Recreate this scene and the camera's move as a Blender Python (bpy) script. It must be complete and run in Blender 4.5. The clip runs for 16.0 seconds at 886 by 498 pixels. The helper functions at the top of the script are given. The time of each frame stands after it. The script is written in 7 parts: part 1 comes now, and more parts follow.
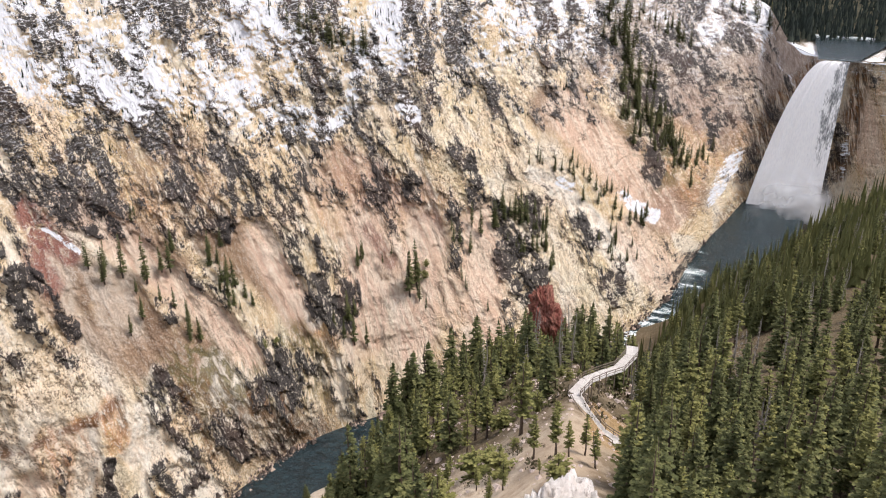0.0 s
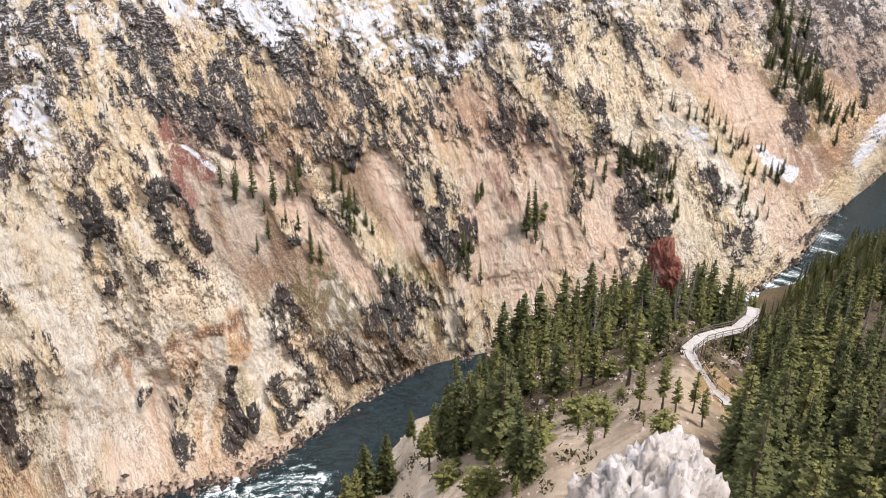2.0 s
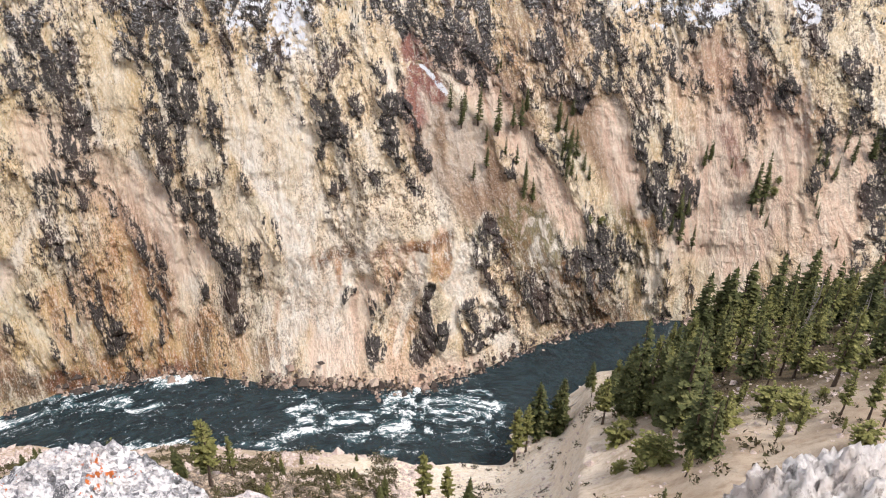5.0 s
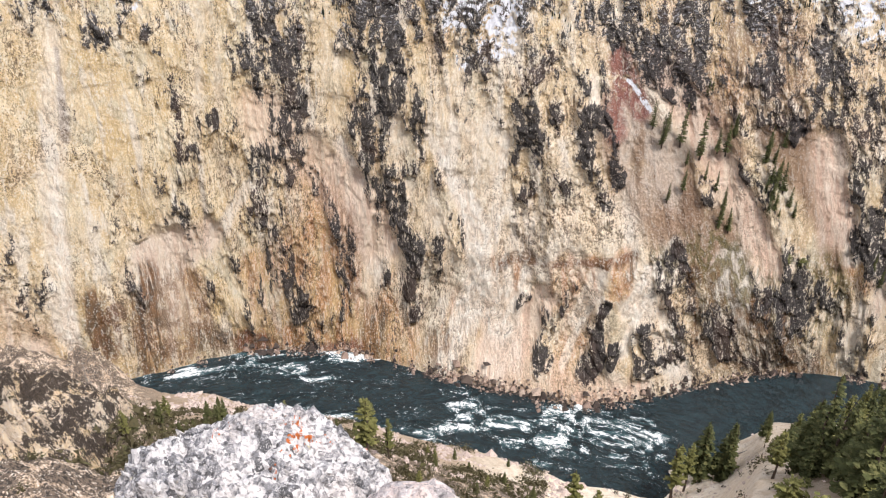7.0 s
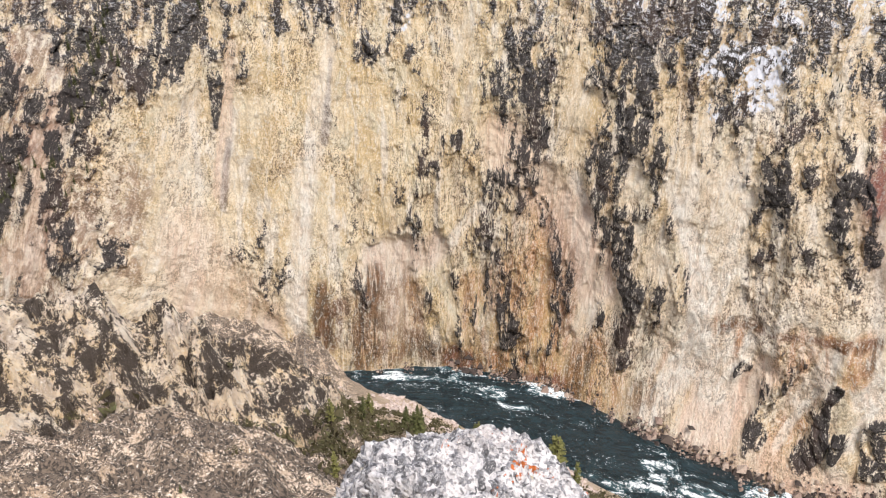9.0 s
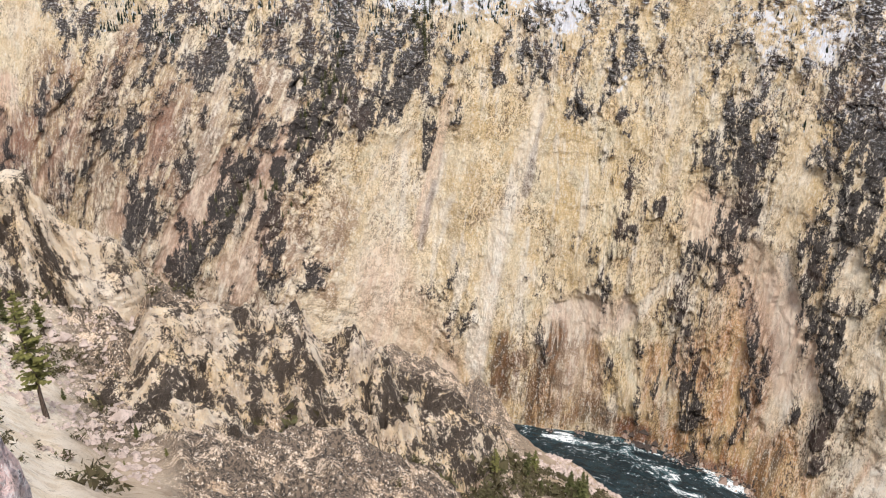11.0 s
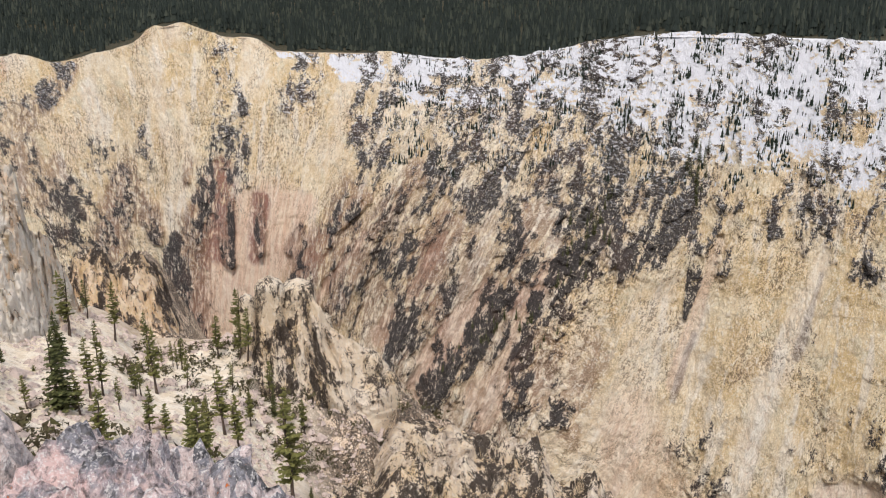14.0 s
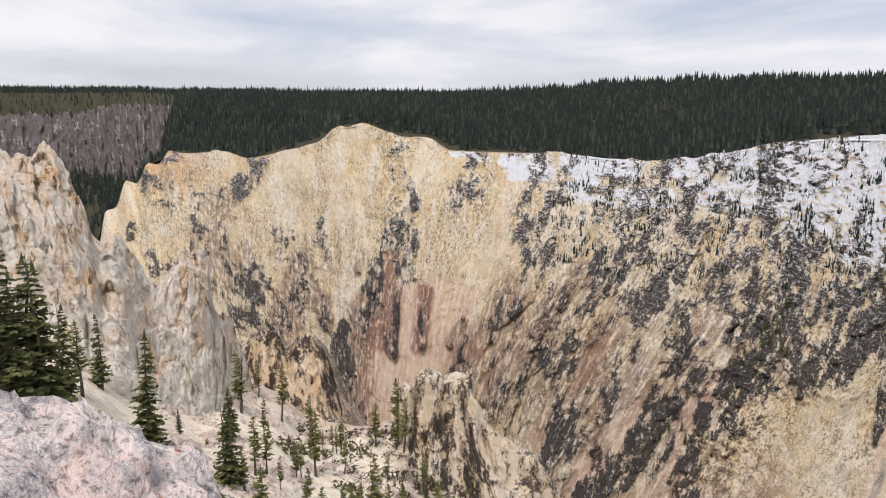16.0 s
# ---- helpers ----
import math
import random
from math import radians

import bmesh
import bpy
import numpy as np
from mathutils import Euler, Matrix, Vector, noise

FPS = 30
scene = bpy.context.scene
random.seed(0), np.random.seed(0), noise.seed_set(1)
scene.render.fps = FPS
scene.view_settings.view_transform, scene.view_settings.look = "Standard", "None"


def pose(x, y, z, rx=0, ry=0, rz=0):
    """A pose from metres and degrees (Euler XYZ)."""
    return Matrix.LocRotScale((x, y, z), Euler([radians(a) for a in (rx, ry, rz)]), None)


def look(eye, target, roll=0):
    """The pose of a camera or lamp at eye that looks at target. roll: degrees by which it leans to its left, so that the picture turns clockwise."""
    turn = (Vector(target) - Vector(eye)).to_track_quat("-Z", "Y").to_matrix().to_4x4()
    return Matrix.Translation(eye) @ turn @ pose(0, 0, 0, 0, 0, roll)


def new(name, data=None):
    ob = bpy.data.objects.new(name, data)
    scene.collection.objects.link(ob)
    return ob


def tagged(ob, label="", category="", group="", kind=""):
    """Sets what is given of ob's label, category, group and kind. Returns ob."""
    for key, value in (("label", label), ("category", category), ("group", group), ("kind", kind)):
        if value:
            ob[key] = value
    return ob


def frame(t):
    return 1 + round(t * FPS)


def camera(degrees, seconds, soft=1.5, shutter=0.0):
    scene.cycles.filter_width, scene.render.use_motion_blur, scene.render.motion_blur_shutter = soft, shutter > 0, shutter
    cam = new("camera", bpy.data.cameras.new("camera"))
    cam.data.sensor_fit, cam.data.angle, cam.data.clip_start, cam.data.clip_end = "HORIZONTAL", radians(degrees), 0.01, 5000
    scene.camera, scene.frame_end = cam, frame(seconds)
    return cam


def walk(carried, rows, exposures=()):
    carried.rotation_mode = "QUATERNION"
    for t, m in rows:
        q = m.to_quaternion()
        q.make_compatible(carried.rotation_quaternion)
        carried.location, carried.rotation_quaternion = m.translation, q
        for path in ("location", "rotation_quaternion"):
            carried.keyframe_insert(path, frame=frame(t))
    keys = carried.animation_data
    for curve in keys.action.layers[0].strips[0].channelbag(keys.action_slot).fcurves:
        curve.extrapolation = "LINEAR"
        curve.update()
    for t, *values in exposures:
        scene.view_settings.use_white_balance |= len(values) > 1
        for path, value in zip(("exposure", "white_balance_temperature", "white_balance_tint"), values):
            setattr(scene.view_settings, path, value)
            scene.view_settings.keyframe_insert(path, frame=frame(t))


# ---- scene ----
# Camera: a viewer turning on the spot on the overlook, the camera at arm's length.
EYE, ARM = 205.0, 0.55
cam = camera(57.00, 16.0, soft=1.1)
# seconds, heading, turn about x, y and z
ROWS = [
    (0.0, 0.00, 66.03, 0.35, -0.15),
    (0.5, 2.33, 64.93, 0.31, 2.19),
    (1.0, 4.56, 63.86, 0.26, 4.44),
    (1.5, 6.83, 62.82, 0.13, 6.76),
    (2.0, 9.19, 61.79, -0.01, 9.20),
    (2.5, 11.66, 60.78, -0.23, 11.79),
    (3.0, 14.02, 59.87, -0.49, 14.30),
    (3.5, 16.82, 58.92, -0.80, 17.31),
    (6.0, 32.56, 57.15, -1.57, 33.57),
    (6.5, 36.37, 57.23, -1.48, 37.32),
    (7.0, 40.86, 57.48, -1.30, 41.68),
    (7.5, 45.56, 57.82, -1.14, 46.28),
    (8.0, 50.23, 58.26, -1.07, 50.89),
    (8.5, 54.70, 58.78, -1.08, 55.36),
    (9.0, 58.87, 59.40, -1.14, 59.55),
    (11.5, 77.57, 63.86, -1.30, 78.21),
    (12.0, 80.93, 65.05, -1.05, 81.42),
    (12.5, 84.07, 66.47, -0.86, 84.44),
    (13.0, 86.96, 68.08, -0.67, 87.23),
    (13.5, 90.09, 70.07, -0.53, 90.28),
    (14.0, 93.38, 72.12, -0.49, 93.54),
    (14.5, 96.64, 74.11, -0.51, 96.79),
    (15.0, 99.77, 75.90, -0.44, 99.88),
    (15.5, 102.57, 77.46, -0.31, 102.64),
    (16.0, 105.14, 78.85, -0.25, 105.19),
]
walk(cam, [(t, pose(-ARM * math.sin(radians(h)), ARM * math.cos(radians(h)), EYE, rx, ry, rz)) for t, h, rx, ry, rz in ROWS], [(0.0, 0.50, 6550, 15), (6.0, 0.46, 6450, 15), (9.0, 0.38, 6500, 14), (12.5, 0.14, 6600, 13), (16.0, -0.08, 6500, 14)])

# ---- light: thin overcast over the canyon ----
world = bpy.data.worlds.new("sky")
scene.world = world
world.use_nodes = True
wn, wl = world.node_tree.nodes, world.node_tree.links
wn.clear()
w_out, w_bg = wn.new("ShaderNodeOutputWorld"), wn.new("ShaderNodeBackground")
SUN_EL, SUN_AZ = 60.0, 84.0
sky = wn.new("ShaderNodeTexSky")
sky.sky_type, sky.sun_disc = "NISHITA", False
sky.sun_elevation, sky.sun_rotation = radians(SUN_EL), radians(SUN_AZ)
sky.altitude, sky.dust_density = 2300, 2.0
w_tc, w_map = wn.new("ShaderNodeTexCoord"), wn.new("ShaderNodeMapping")
w_map.inputs["Scale"].default_value = (1.6, 1.6, 9.0)
w_no = wn.new("ShaderNodeTexNoise")
w_no.inputs["Scale"].default_value, w_no.inputs["Detail"].default_value, w_no.inputs["Roughness"].default_value = 1.3, 6.0, 0.55
w_no.inputs["Distortion"].default_value = 0.4
w_rmp = wn.new("ShaderNodeValToRGB")
w_rmp.color_ramp.elements[0].position, w_rmp.color_ramp.elements[1].position = 0.34, 0.60
w_rmp.color_ramp.elements[0].color, w_rmp.color_ramp.elements[1].color = (0.6, 0.6, 0.6, 1), (1, 1, 1, 1)
w_cloud = wn.new("ShaderNodeValToRGB")
w_cloud.color_ramp.elements[0].position, w_cloud.color_ramp.elements[1].position = 0.38, 0.66
w_cloud.color_ramp.elements[0].color, w_cloud.color_ramp.elements[1].color = (6.2, 6.7, 7.8, 1), (9.6, 9.7, 9.9, 1)
w_mix = wn.new("ShaderNodeMix")
w_mix.data_type = "RGBA"
wl.new(w_tc.outputs["Generated"], w_map.inputs["Vector"])
wl.new(w_map.outputs[0], w_no.inputs["Vector"])
wl.new(w_no.outputs["Fac"], w_rmp.inputs[0])
wl.new(w_no.outputs["Fac"], w_cloud.inputs[0])
wl.new(w_rmp.outputs[0], w_mix.inputs["Factor"])
wl.new(sky.outputs[0], w_mix.inputs["A"])
wl.new(w_cloud.outputs[0], w_mix.inputs["B"])
wl.new(w_mix.outputs["Result"], w_bg.inputs[0])
w_bg.inputs[1].default_value = 0.10
wl.new(w_bg.outputs[0], w_out.inputs[0])
lamp = bpy.data.lights.new("sun", "SUN")
lamp.energy, lamp.angle, lamp.color = 3.0, radians(18), (1.0, 0.95, 0.88)
sun = new("sun", lamp)
sun.matrix_world = look((0, 0, 0), (-math.sin(radians(SUN_AZ)) * math.cos(radians(SUN_EL)), -math.cos(radians(SUN_AZ)) * math.cos(radians(SUN_EL)), -math.sin(radians(SUN_EL))))
scene.view_settings.exposure = 0.30

# ---- shapes of the land: bearings in degrees to the left of the first view, metres ----
def curve(table, x):
    """Smooth curve through (x, y) pairs, without overshoot."""
    px, py = np.array([p[0] for p in table], float), np.array([p[1] for p in table], float)
    h, d = np.diff(px), np.diff(py) / np.diff(px)
    m = np.zeros_like(py)
    m[1:-1] = np.where(d[1:] * d[:-1] > 0, 2 * d[1:] * d[:-1] / np.where(d[1:] + d[:-1] == 0, 1, d[1:] + d[:-1]), 0)
    m[0], m[-1] = d[0], d[-1]
    x = np.clip(np.asarray(x, float), px[0], px[-1])
    i = np.clip(np.searchsorted(px, x) - 1, 0, len(h) - 1)
    t = (x - px[i]) / h[i]
    return (py[i] * (1 + 2 * t) * (1 - t) ** 2 + m[i] * h[i] * t * (1 - t) ** 2 + py[i + 1] * t * t * (3 - 2 * t) + m[i + 1] * h[i] * t * t * (t - 1))


def lattice(ix, iy, iz, seed):
    shape = np.shape(ix)
    ix, iy, iz = np.atleast_1d(ix), np.atleast_1d(iy), np.atleast_1d(iz)
    h = (ix.astype(np.int64) * 374761393 + iy.astype(np.int64) * 668265263 + iz.astype(np.int64) * 2147483647 + seed * 1274126177) & 0xFFFFFFFF
    h = ((h ^ (h >> 13)) * 1274126177) & 0xFFFFFFFF
    h = ((h ^ (h >> 15)) * 2246822519) & 0xFFFFFFFF
    return (((h ^ (h >> 16)) & 0xFFFF) / 65535.0).reshape(shape)


def val(x, y, z=0.0, seed=0):
    """Value noise, 0 to 1."""
    x, y, z = np.broadcast_arrays(np.asarray(x, float), np.asarray(y, float), np.asarray(z, float))
    fx, fy, fz = np.floor(x), np.floor(y), np.floor(z)
    ux, uy, uz = x - fx, y - fy, z - fz
    ux, uy, uz = ux * ux * (3 - 2 * ux), uy * uy * (3 - 2 * uy), uz * uz * (3 - 2 * uz)
    flat = not np.any(z)
    out = 0
    for dz in ((0,) if flat else (0, 1)):
        wz = 1.0 if flat else (uz if dz else 1 - uz)
        for dy in (0, 1):
            wy = uy if dy else 1 - uy
            for dx in (0, 1):
                out = out + wz * wy * (ux if dx else 1 - ux) * lattice(fx + dx, fy + dy, fz + dz, seed)
    return out


def fbm(x, y, z=0.0, seed=0, octaves=4, gain=0.5):
    total, amp, norm = 0, 1.0, 0
    for o in range(octaves):
        total, norm = total + amp * val(x * 2 ** o + 17.3 * o, y * 2 ** o + 9.1 * o, np.asarray(z) * 2 ** o, seed + o), norm + amp
        amp *= gain
    return total / norm


def ridged(x, y, z=0.0, seed=0, octaves=3):
    total, amp, norm = 0, 1.0, 0
    for o in range(octaves):
        total, norm = total + amp * (1 - np.abs(2 * val(x * 2 ** o, y * 2 ** o, np.asarray(z) * 2 ** o, seed + o) - 1)), norm + amp
        amp *= 0.5
    return total / norm


def facets(u, h, seed):
    """Angular blocks: tilted flat faces meeting at sharp steps, and a chance value for each block."""
    fu, fh = np.floor(u), np.floor(h)
    best, out, luck = np.full(np.shape(u), 1e9), np.zeros(np.shape(u)), np.zeros(np.shape(u))
    for i in (-1, 0, 1):
        for j in (-1, 0, 1):
            cu, ch = fu + i, fh + j
            du, dh = u - cu - lattice(cu, ch, 0 * cu, seed), h - ch - lattice(cu, ch, 0 * cu, seed + 1)
            d = du * du + dh * dh
            near = d < best
            k = lattice(cu, ch, 0 * cu, seed + 2)
            face = k - 0.5 + 1.3 * (lattice(cu, ch, 0 * cu, seed + 3) - 0.5) * du + 1.1 * (lattice(cu, ch, 0 * cu, seed + 4) - 0.35) * dh
            best, out, luck = np.where(near, d, best), np.where(near, face, out), np.where(near, k, luck)
    return out, luck


def smooth(a, b, x):
    t = np.clip((x - a) / (b - a), 0, 1)
    return t * t * (3 - 2 * t)


def polar(bearing, r):
    return -r * np.sin(np.radians(bearing)), r * np.cos(np.radians(bearing))


# the foot of the far wall along the river, its rim, and the rim's height
FOOT = [(-59.5, 562), (-28.7, 562), (-24.4, 567), (-22.3, 563), (-20.3, 497), (-18.8, 451), (-17.2, 395), (-14.4, 356), (-8.4, 321), (1.5, 292), (10.7, 275), (17.9, 251), (22.1, 236), (28.8, 224),
        (39.5, 231), (49.8, 248), (58.4, 255), (67, 253), (78, 266), (90.7, 295), (103.7, 357), (117.1, 514), (126.2, 708), (137.4, 988)]
RIM = [(-59.6, 622), (-29.3, 580), (-25.5, 583), (-22.3, 644), (-21, 709), (-17.4, 695), (-11, 555), (-1.9, 461), (9, 428), (25.7, 402), (44.4, 396), (62.8, 417), (76.6, 435), (85.7, 463),
        (96.7, 503), (104.8, 547), (111, 577), (118.2, 684), (122.7, 820), (126, 880), (128.2, 900), (137.6, 1040)]
RIM_DIP = [(-59.6, -7.35), (-29.3, -9.91), (-24.2, -10), (-22.6, -9), (-21, -6.89), (-15.6, -5.31), (-6.5, -5.1), (5.3, -4.87), (25.7, -4.28), (44.4, -3.65), (62.8, -2.99), (76.6, -2.97), (79.4, -3.02), (82.1, -3.34),
        (85.5, -4.01), (88.5, -4.59), (91.5, -4.83), (96.7, -4.49), (100.6, -4.39), (104.5, -4.3), (106.1, -3.49), (108.9, -3.23), (110.8, -2.56), (112.4, -2.78), (114, -3.77), (116.4, -4.32), (118.5, -4.69), (120.5, -4.2), (122.7, -4.3),
        (123.6, -4.1), (124.4, -5.0), (125, -4.9), (125.8, -6.2), (126.4, -6.0), (127.2, -7.8), (127.8, -8.0), (128.4, -10.2), (129.3, -11.0), (137.6, -11.1)]


def water_z(y):
    """The river runs down from the pool under the falls."""
    return 13.0 * smooth(200, 480, y)


def rim_z(b):
    return EYE + curve(RIM, b) * np.tan(np.radians(curve(RIM_DIP, b)))


def wall_at(b, v):
    """The far wall without its relief: bearing and 0 to 1 from river to rim."""
    rf, rr = curve(FOOT, b), curve(RIM, b)
    r = rf + (rr - rf) * (0.55 * v + 0.45 * np.maximum(v, 0) ** 1.6)
    zf = water_z(rf * np.cos(np.radians(b))) - 1.0
    return r, zf + (rim_z(b) - zf) * v


LEAN = [(-28.5, -0.15), (-18.9, -0.33), (-8, -0.36), (3, -0.28), (14, -0.32), (19, -0.30), (43, 0), (62, 0), (80, 0.22), (89, 0.36), (96, 0.36), (108, 0.12), (117, 0), (137.4, 0)]


def fall_line(b, z):
    """Metres along the wall, skewed so that gullies and screes follow their slant."""
    return np.radians(b) * 260 - curve(LEAN, b) * 15 * np.logaddexp(0, (140 - z) / 15)


def wall_relief(b, v, r, z):
    """How far the wall's buttresses, gullies and flutes stand out, in metres."""
    u, z = fall_line(b, z) / 1.4, z / 1.4
    fade = smooth(0.0, 0.10, v) * (0.30 + 0.70 * smooth(1.0, 0.86, v)) * (1 - 0.75 * smooth(-17.5, -21, b))
    warp = 9 * (fbm(u / 40, z / 40, 0, 5, 3) - 0.5)
    bulk = 13 * (fbm(u / 60, z / 110, 0, 3, 3) - 0.5)
    gully = 13 * (ridged((u + warp) / 30, z / 170, 0, 11, 3) - 0.62)
    flute = 6.5 * (ridged((u + 1.6 * warp) / 10, z / 40, 0, 23, 3) - 0.62)
    ledge = 3.0 * (fbm(u / 22, (z + 3 * warp) / 7, 0, 27, 4) - 0.5)
    return 1.35 * fade * (bulk + gully + flute + ledge)


# sections through the near side of the canyon: bearing, then distance and dip below the eye
SECTIONS = []


def section(b, *points):
    deck = [(r, EYE + r * math.tan(radians(e))) for r, e in points]
    if -24 < b < 115:
        deck.append((points[-1][0] + 14, deck[-1][1] - 12))
    elif 115 < b < 140:
        deck += [(points[-1][0] + 20, deck[-1][1] - 18), (points[-1][0] + 150, deck[-1][1] - 110)]
    SECTIONS.append((b, [(0.0, EYE - 1.75), (1.25, EYE - 1.8), (3.4, EYE - 5.2)] + deck))


section(-75, (12, -50), (45, -33), (90, -24), (170, -15), (320, -8.5), (480, -5), (620, -2))
section(-48.9, (13, -58.1), (48, -42.9), (95, -35.3), (217, -25.9), (456, -18.3), (714, -15.9), (973, -12.6))
section(-29.6, (13, -60.4), (42, -47.3), (85, -39.0), (179, -28.5), (426, -19.1), (638, -17.8), (912, -16.1))
section(-22.3, (13, -61.5), (42, -47.6), (85, -40.3), (179, -31.2), (325, -26.0), (517, -23.5), (600, -23.2))
section(-16.0, (13, -61.8), (48, -47.1), (80, -41.1), (117, -36.8), (179, -33.4), (325, -30.7), (366, -28.4))
section(-10.5, (13, -62.1), (48, -49.3), (80, -41.1), (125, -33.8), (179, -32.1), (259, -31.6), (291, -34.7))
section(-2.1, (13, -61.1), (48, -51.1), (80, -43.9), (111, -39.4), (168, -35.3), (232, -33.1), (264, -37.6))
section(5.1, (13, -60.4), (48, -52.2), (80, -46.8), (111, -42.7), (148, -39.2), (190, -37.1), (254, -38.7))
section(11.5, (13, -59.9), (48, -53.4), (74, -48.9), (101, -46.6), (125, -43.5), (200, -41.9), (244, -39.9))
section(14.4, (12, -59.6), (58, -54.1), (105, -49.9), (144, -47.7), (182, -45.5), (213, -43.8), (225, -42.3))
section(19.4, (12, -59.0), (58, -54.5), (105, -51.3), (144, -49.6), (175, -47.8), (198, -46.3), (205, -45.0))
section(28.1, (12, -58.1), (58, -54.5), (105, -51.8), (137, -50.4), (160, -49.1), (179, -48.1), (189, -47.3))
section(40.4, (12, -56.9), (58, -54.2), (105, -51.0), (137, -48.7), (160, -47.5), (178, -46.9), (198, -46.0))
section(52.2, (12, -55.9), (58, -53.1), (105, -48.6), (137, -46.3), (167, -45.0), (188, -44.4), (214, -43.7))
section(63.9, (12, -55.1), (58, -50.5), (105, -45.9), (137, -43.7), (175, -42.2), (201, -41.8), (238, -40.7))
section(70.6, (12, -54.8), (68, -47.4), (98, -42.4), (123, -39.5), (165, -40.5), (198, -40.7), (218, -39.7))
section(75.6, (12, -54.6), (60, -46.3), (93, -40.8), (120, -36.6), (144, -40.3), (188, -40.8), (225, -38.5))
section(78.4, (12, -54.5), (60, -46.2), (90, -40.2), (117, -34.7), (142, -38.0), (188, -40.7), (225, -38.0))
section(83.1, (12, -54.5), (60, -45.2), (90, -39.2), (123, -33.3), (147, -37.8), (195, -38.7), (237, -36.9))
section(86.4, (12, -54.5), (60, -45.2), (90, -38.2), (128, -31.2), (150, -35.0), (195, -38.6), (240, -36.4))
section(91.6, (12, -54.5), (60, -44.0), (90, -37.6), (129, -30.3), (153, -33.1), (202, -37.2), (252, -34.9))
section(96.7, (12, -53.3), (60, -42.7), (90, -37.6), (128, -29.7), (154, -28.1), (202, -34.0), (270, -33.1))
section(101.1, (12, -52.5), (60, -41.4), (90, -37.7), (117, -33.5), (150, -24.3), (202, -30.4), (292, -31.3))
section(105.4, (12, -51.7), (60, -39.2), (90, -34.5), (120, -30.4), (156, -21.9), (202, -27.7), (322, -28.6))
section(109.0, (12, -50.9), (60, -36.4), (90, -32.3), (128, -27.3), (162, -23.7), (210, -25.0), (352, -26.8))
section(114.3, (12, -49.2), (60, -33.8), (90, -29.7), (128, -26.0), (168, -23.3), (210, -17.5), (360, -24.2))
section(117.9, (12, -47.4), (60, -31.6), (90, -27.5), (120, -24.3), (156, -21.5), (207, -18.1), (375, -23.4))
section(122.4, (12, -45.8), (60, -29.5), (90, -25.7), (112, -23.3), (141, -20.4), (159, -17.1), (202, -15.3))
section(126.1, (12, -44.1), (60, -27.3), (90, -23.6), (112, -21.0), (138, -18.6), (159, -14.5), (210, -11.8))
section(130.7, (12, -42.4), (49, -25.6), (75, -21.9), (105, -18.1), (138, -15.1), (162, -11.0), (210, -7.3))
section(137.3, (12, -40.9), (40, -24.0), (75, -19.4), (105, -15.7), (138, -12.9), (168, -8.3), (218, -5.6))
section(200, (12, -10), (30, -4), (50, -2), (70, -1), (90, -0.5), (112, 0), (300, 0.5))


def land_z(b, r):
    """Height of the near side at a bearing and a distance."""
    b, r = np.asarray(b, float), np.asarray(r, float)
    rows = np.array([curve(s[1], r.ravel()) for s in SECTIONS])
    bs = np.array([s[0] for s in SECTIONS], float)
    bb = np.clip(b.ravel(), bs[0], bs[-1])
    i = np.clip(np.searchsorted(bs, bb) - 1, 0, len(bs) - 2)
    t = (bb - bs[i]) / (bs[i + 1] - bs[i])
    t = t * t * (3 - 2 * t) * 0.5 + t * 0.5
    k = np.arange(len(bb))
    return ((1 - t) * rows[i, k] + t * rows[i + 1, k]).reshape(b.shape)


def crag(b, r):
    """Where the near side is bare broken rock."""
    ridge = smooth(67, 74, b) * smooth(105, 101, b) * smooth(72, 90, r)
    pin = smooth(95, 99, b) * smooth(110, 106.5, b) * smooth(120, 142, r)
    knob = smooth(110, 112.3, b) * smooth(119.7, 118, b) * smooth(177, 189, r)
    bank = smooth(26, 32, b) * smooth(76, 70, b) * smooth(35, 70, r) * smooth(168, 150, r) * 0.9
    apron = smooth(62, 70, b) * smooth(99, 95, b) * smooth(16, 34, r)
    return np.clip(np.maximum.reduce([ridge, pin, knob, bank, apron]), 0, 1)


def ground_z(b, r):
    """Height of the near side with its bumps and ribs."""
    b, r = np.broadcast_arrays(np.asarray(b, float), np.asarray(r, float))
    x, y = polar(b, r)
    w, rock = smooth(2.5, 20, r), crag(b, r)
    lift = w * (2.2 * (fbm(x / 14, y / 14, 0, 71, 4) - 0.5) + 0.5 * (fbm(x / 2.4, y / 2.4, 0, 77, 3) - 0.5))
    ribs = 7 * (ridged(x / 13, y / 13, 0, 83, 4) - 0.6) + 3.0 * (ridged(x / 3.4, y / 3.4, 0, 85, 3) - 0.55) + 1.6 * (fbm(x / 1.2, y / 1.2, 0, 87, 2) - 0.5)
    under = smooth(69, 72, b) * smooth(100, 97, b) * smooth(86, 94, r) * smooth(138, 130, r) + smooth(96, 98.5, b) * smooth(108, 106, b) * smooth(130, 137, r) * smooth(168, 160, r)
    under = under + smooth(109.5, 111.5, b) * smooth(121, 119.5, b) * smooth(172, 182, r) * smooth(260, 225, r)
    return land_z(b, r) + lift + w * rock * ribs * np.minimum(1, 0.15 + r / 100) - 9 * np.minimum(under, 1)


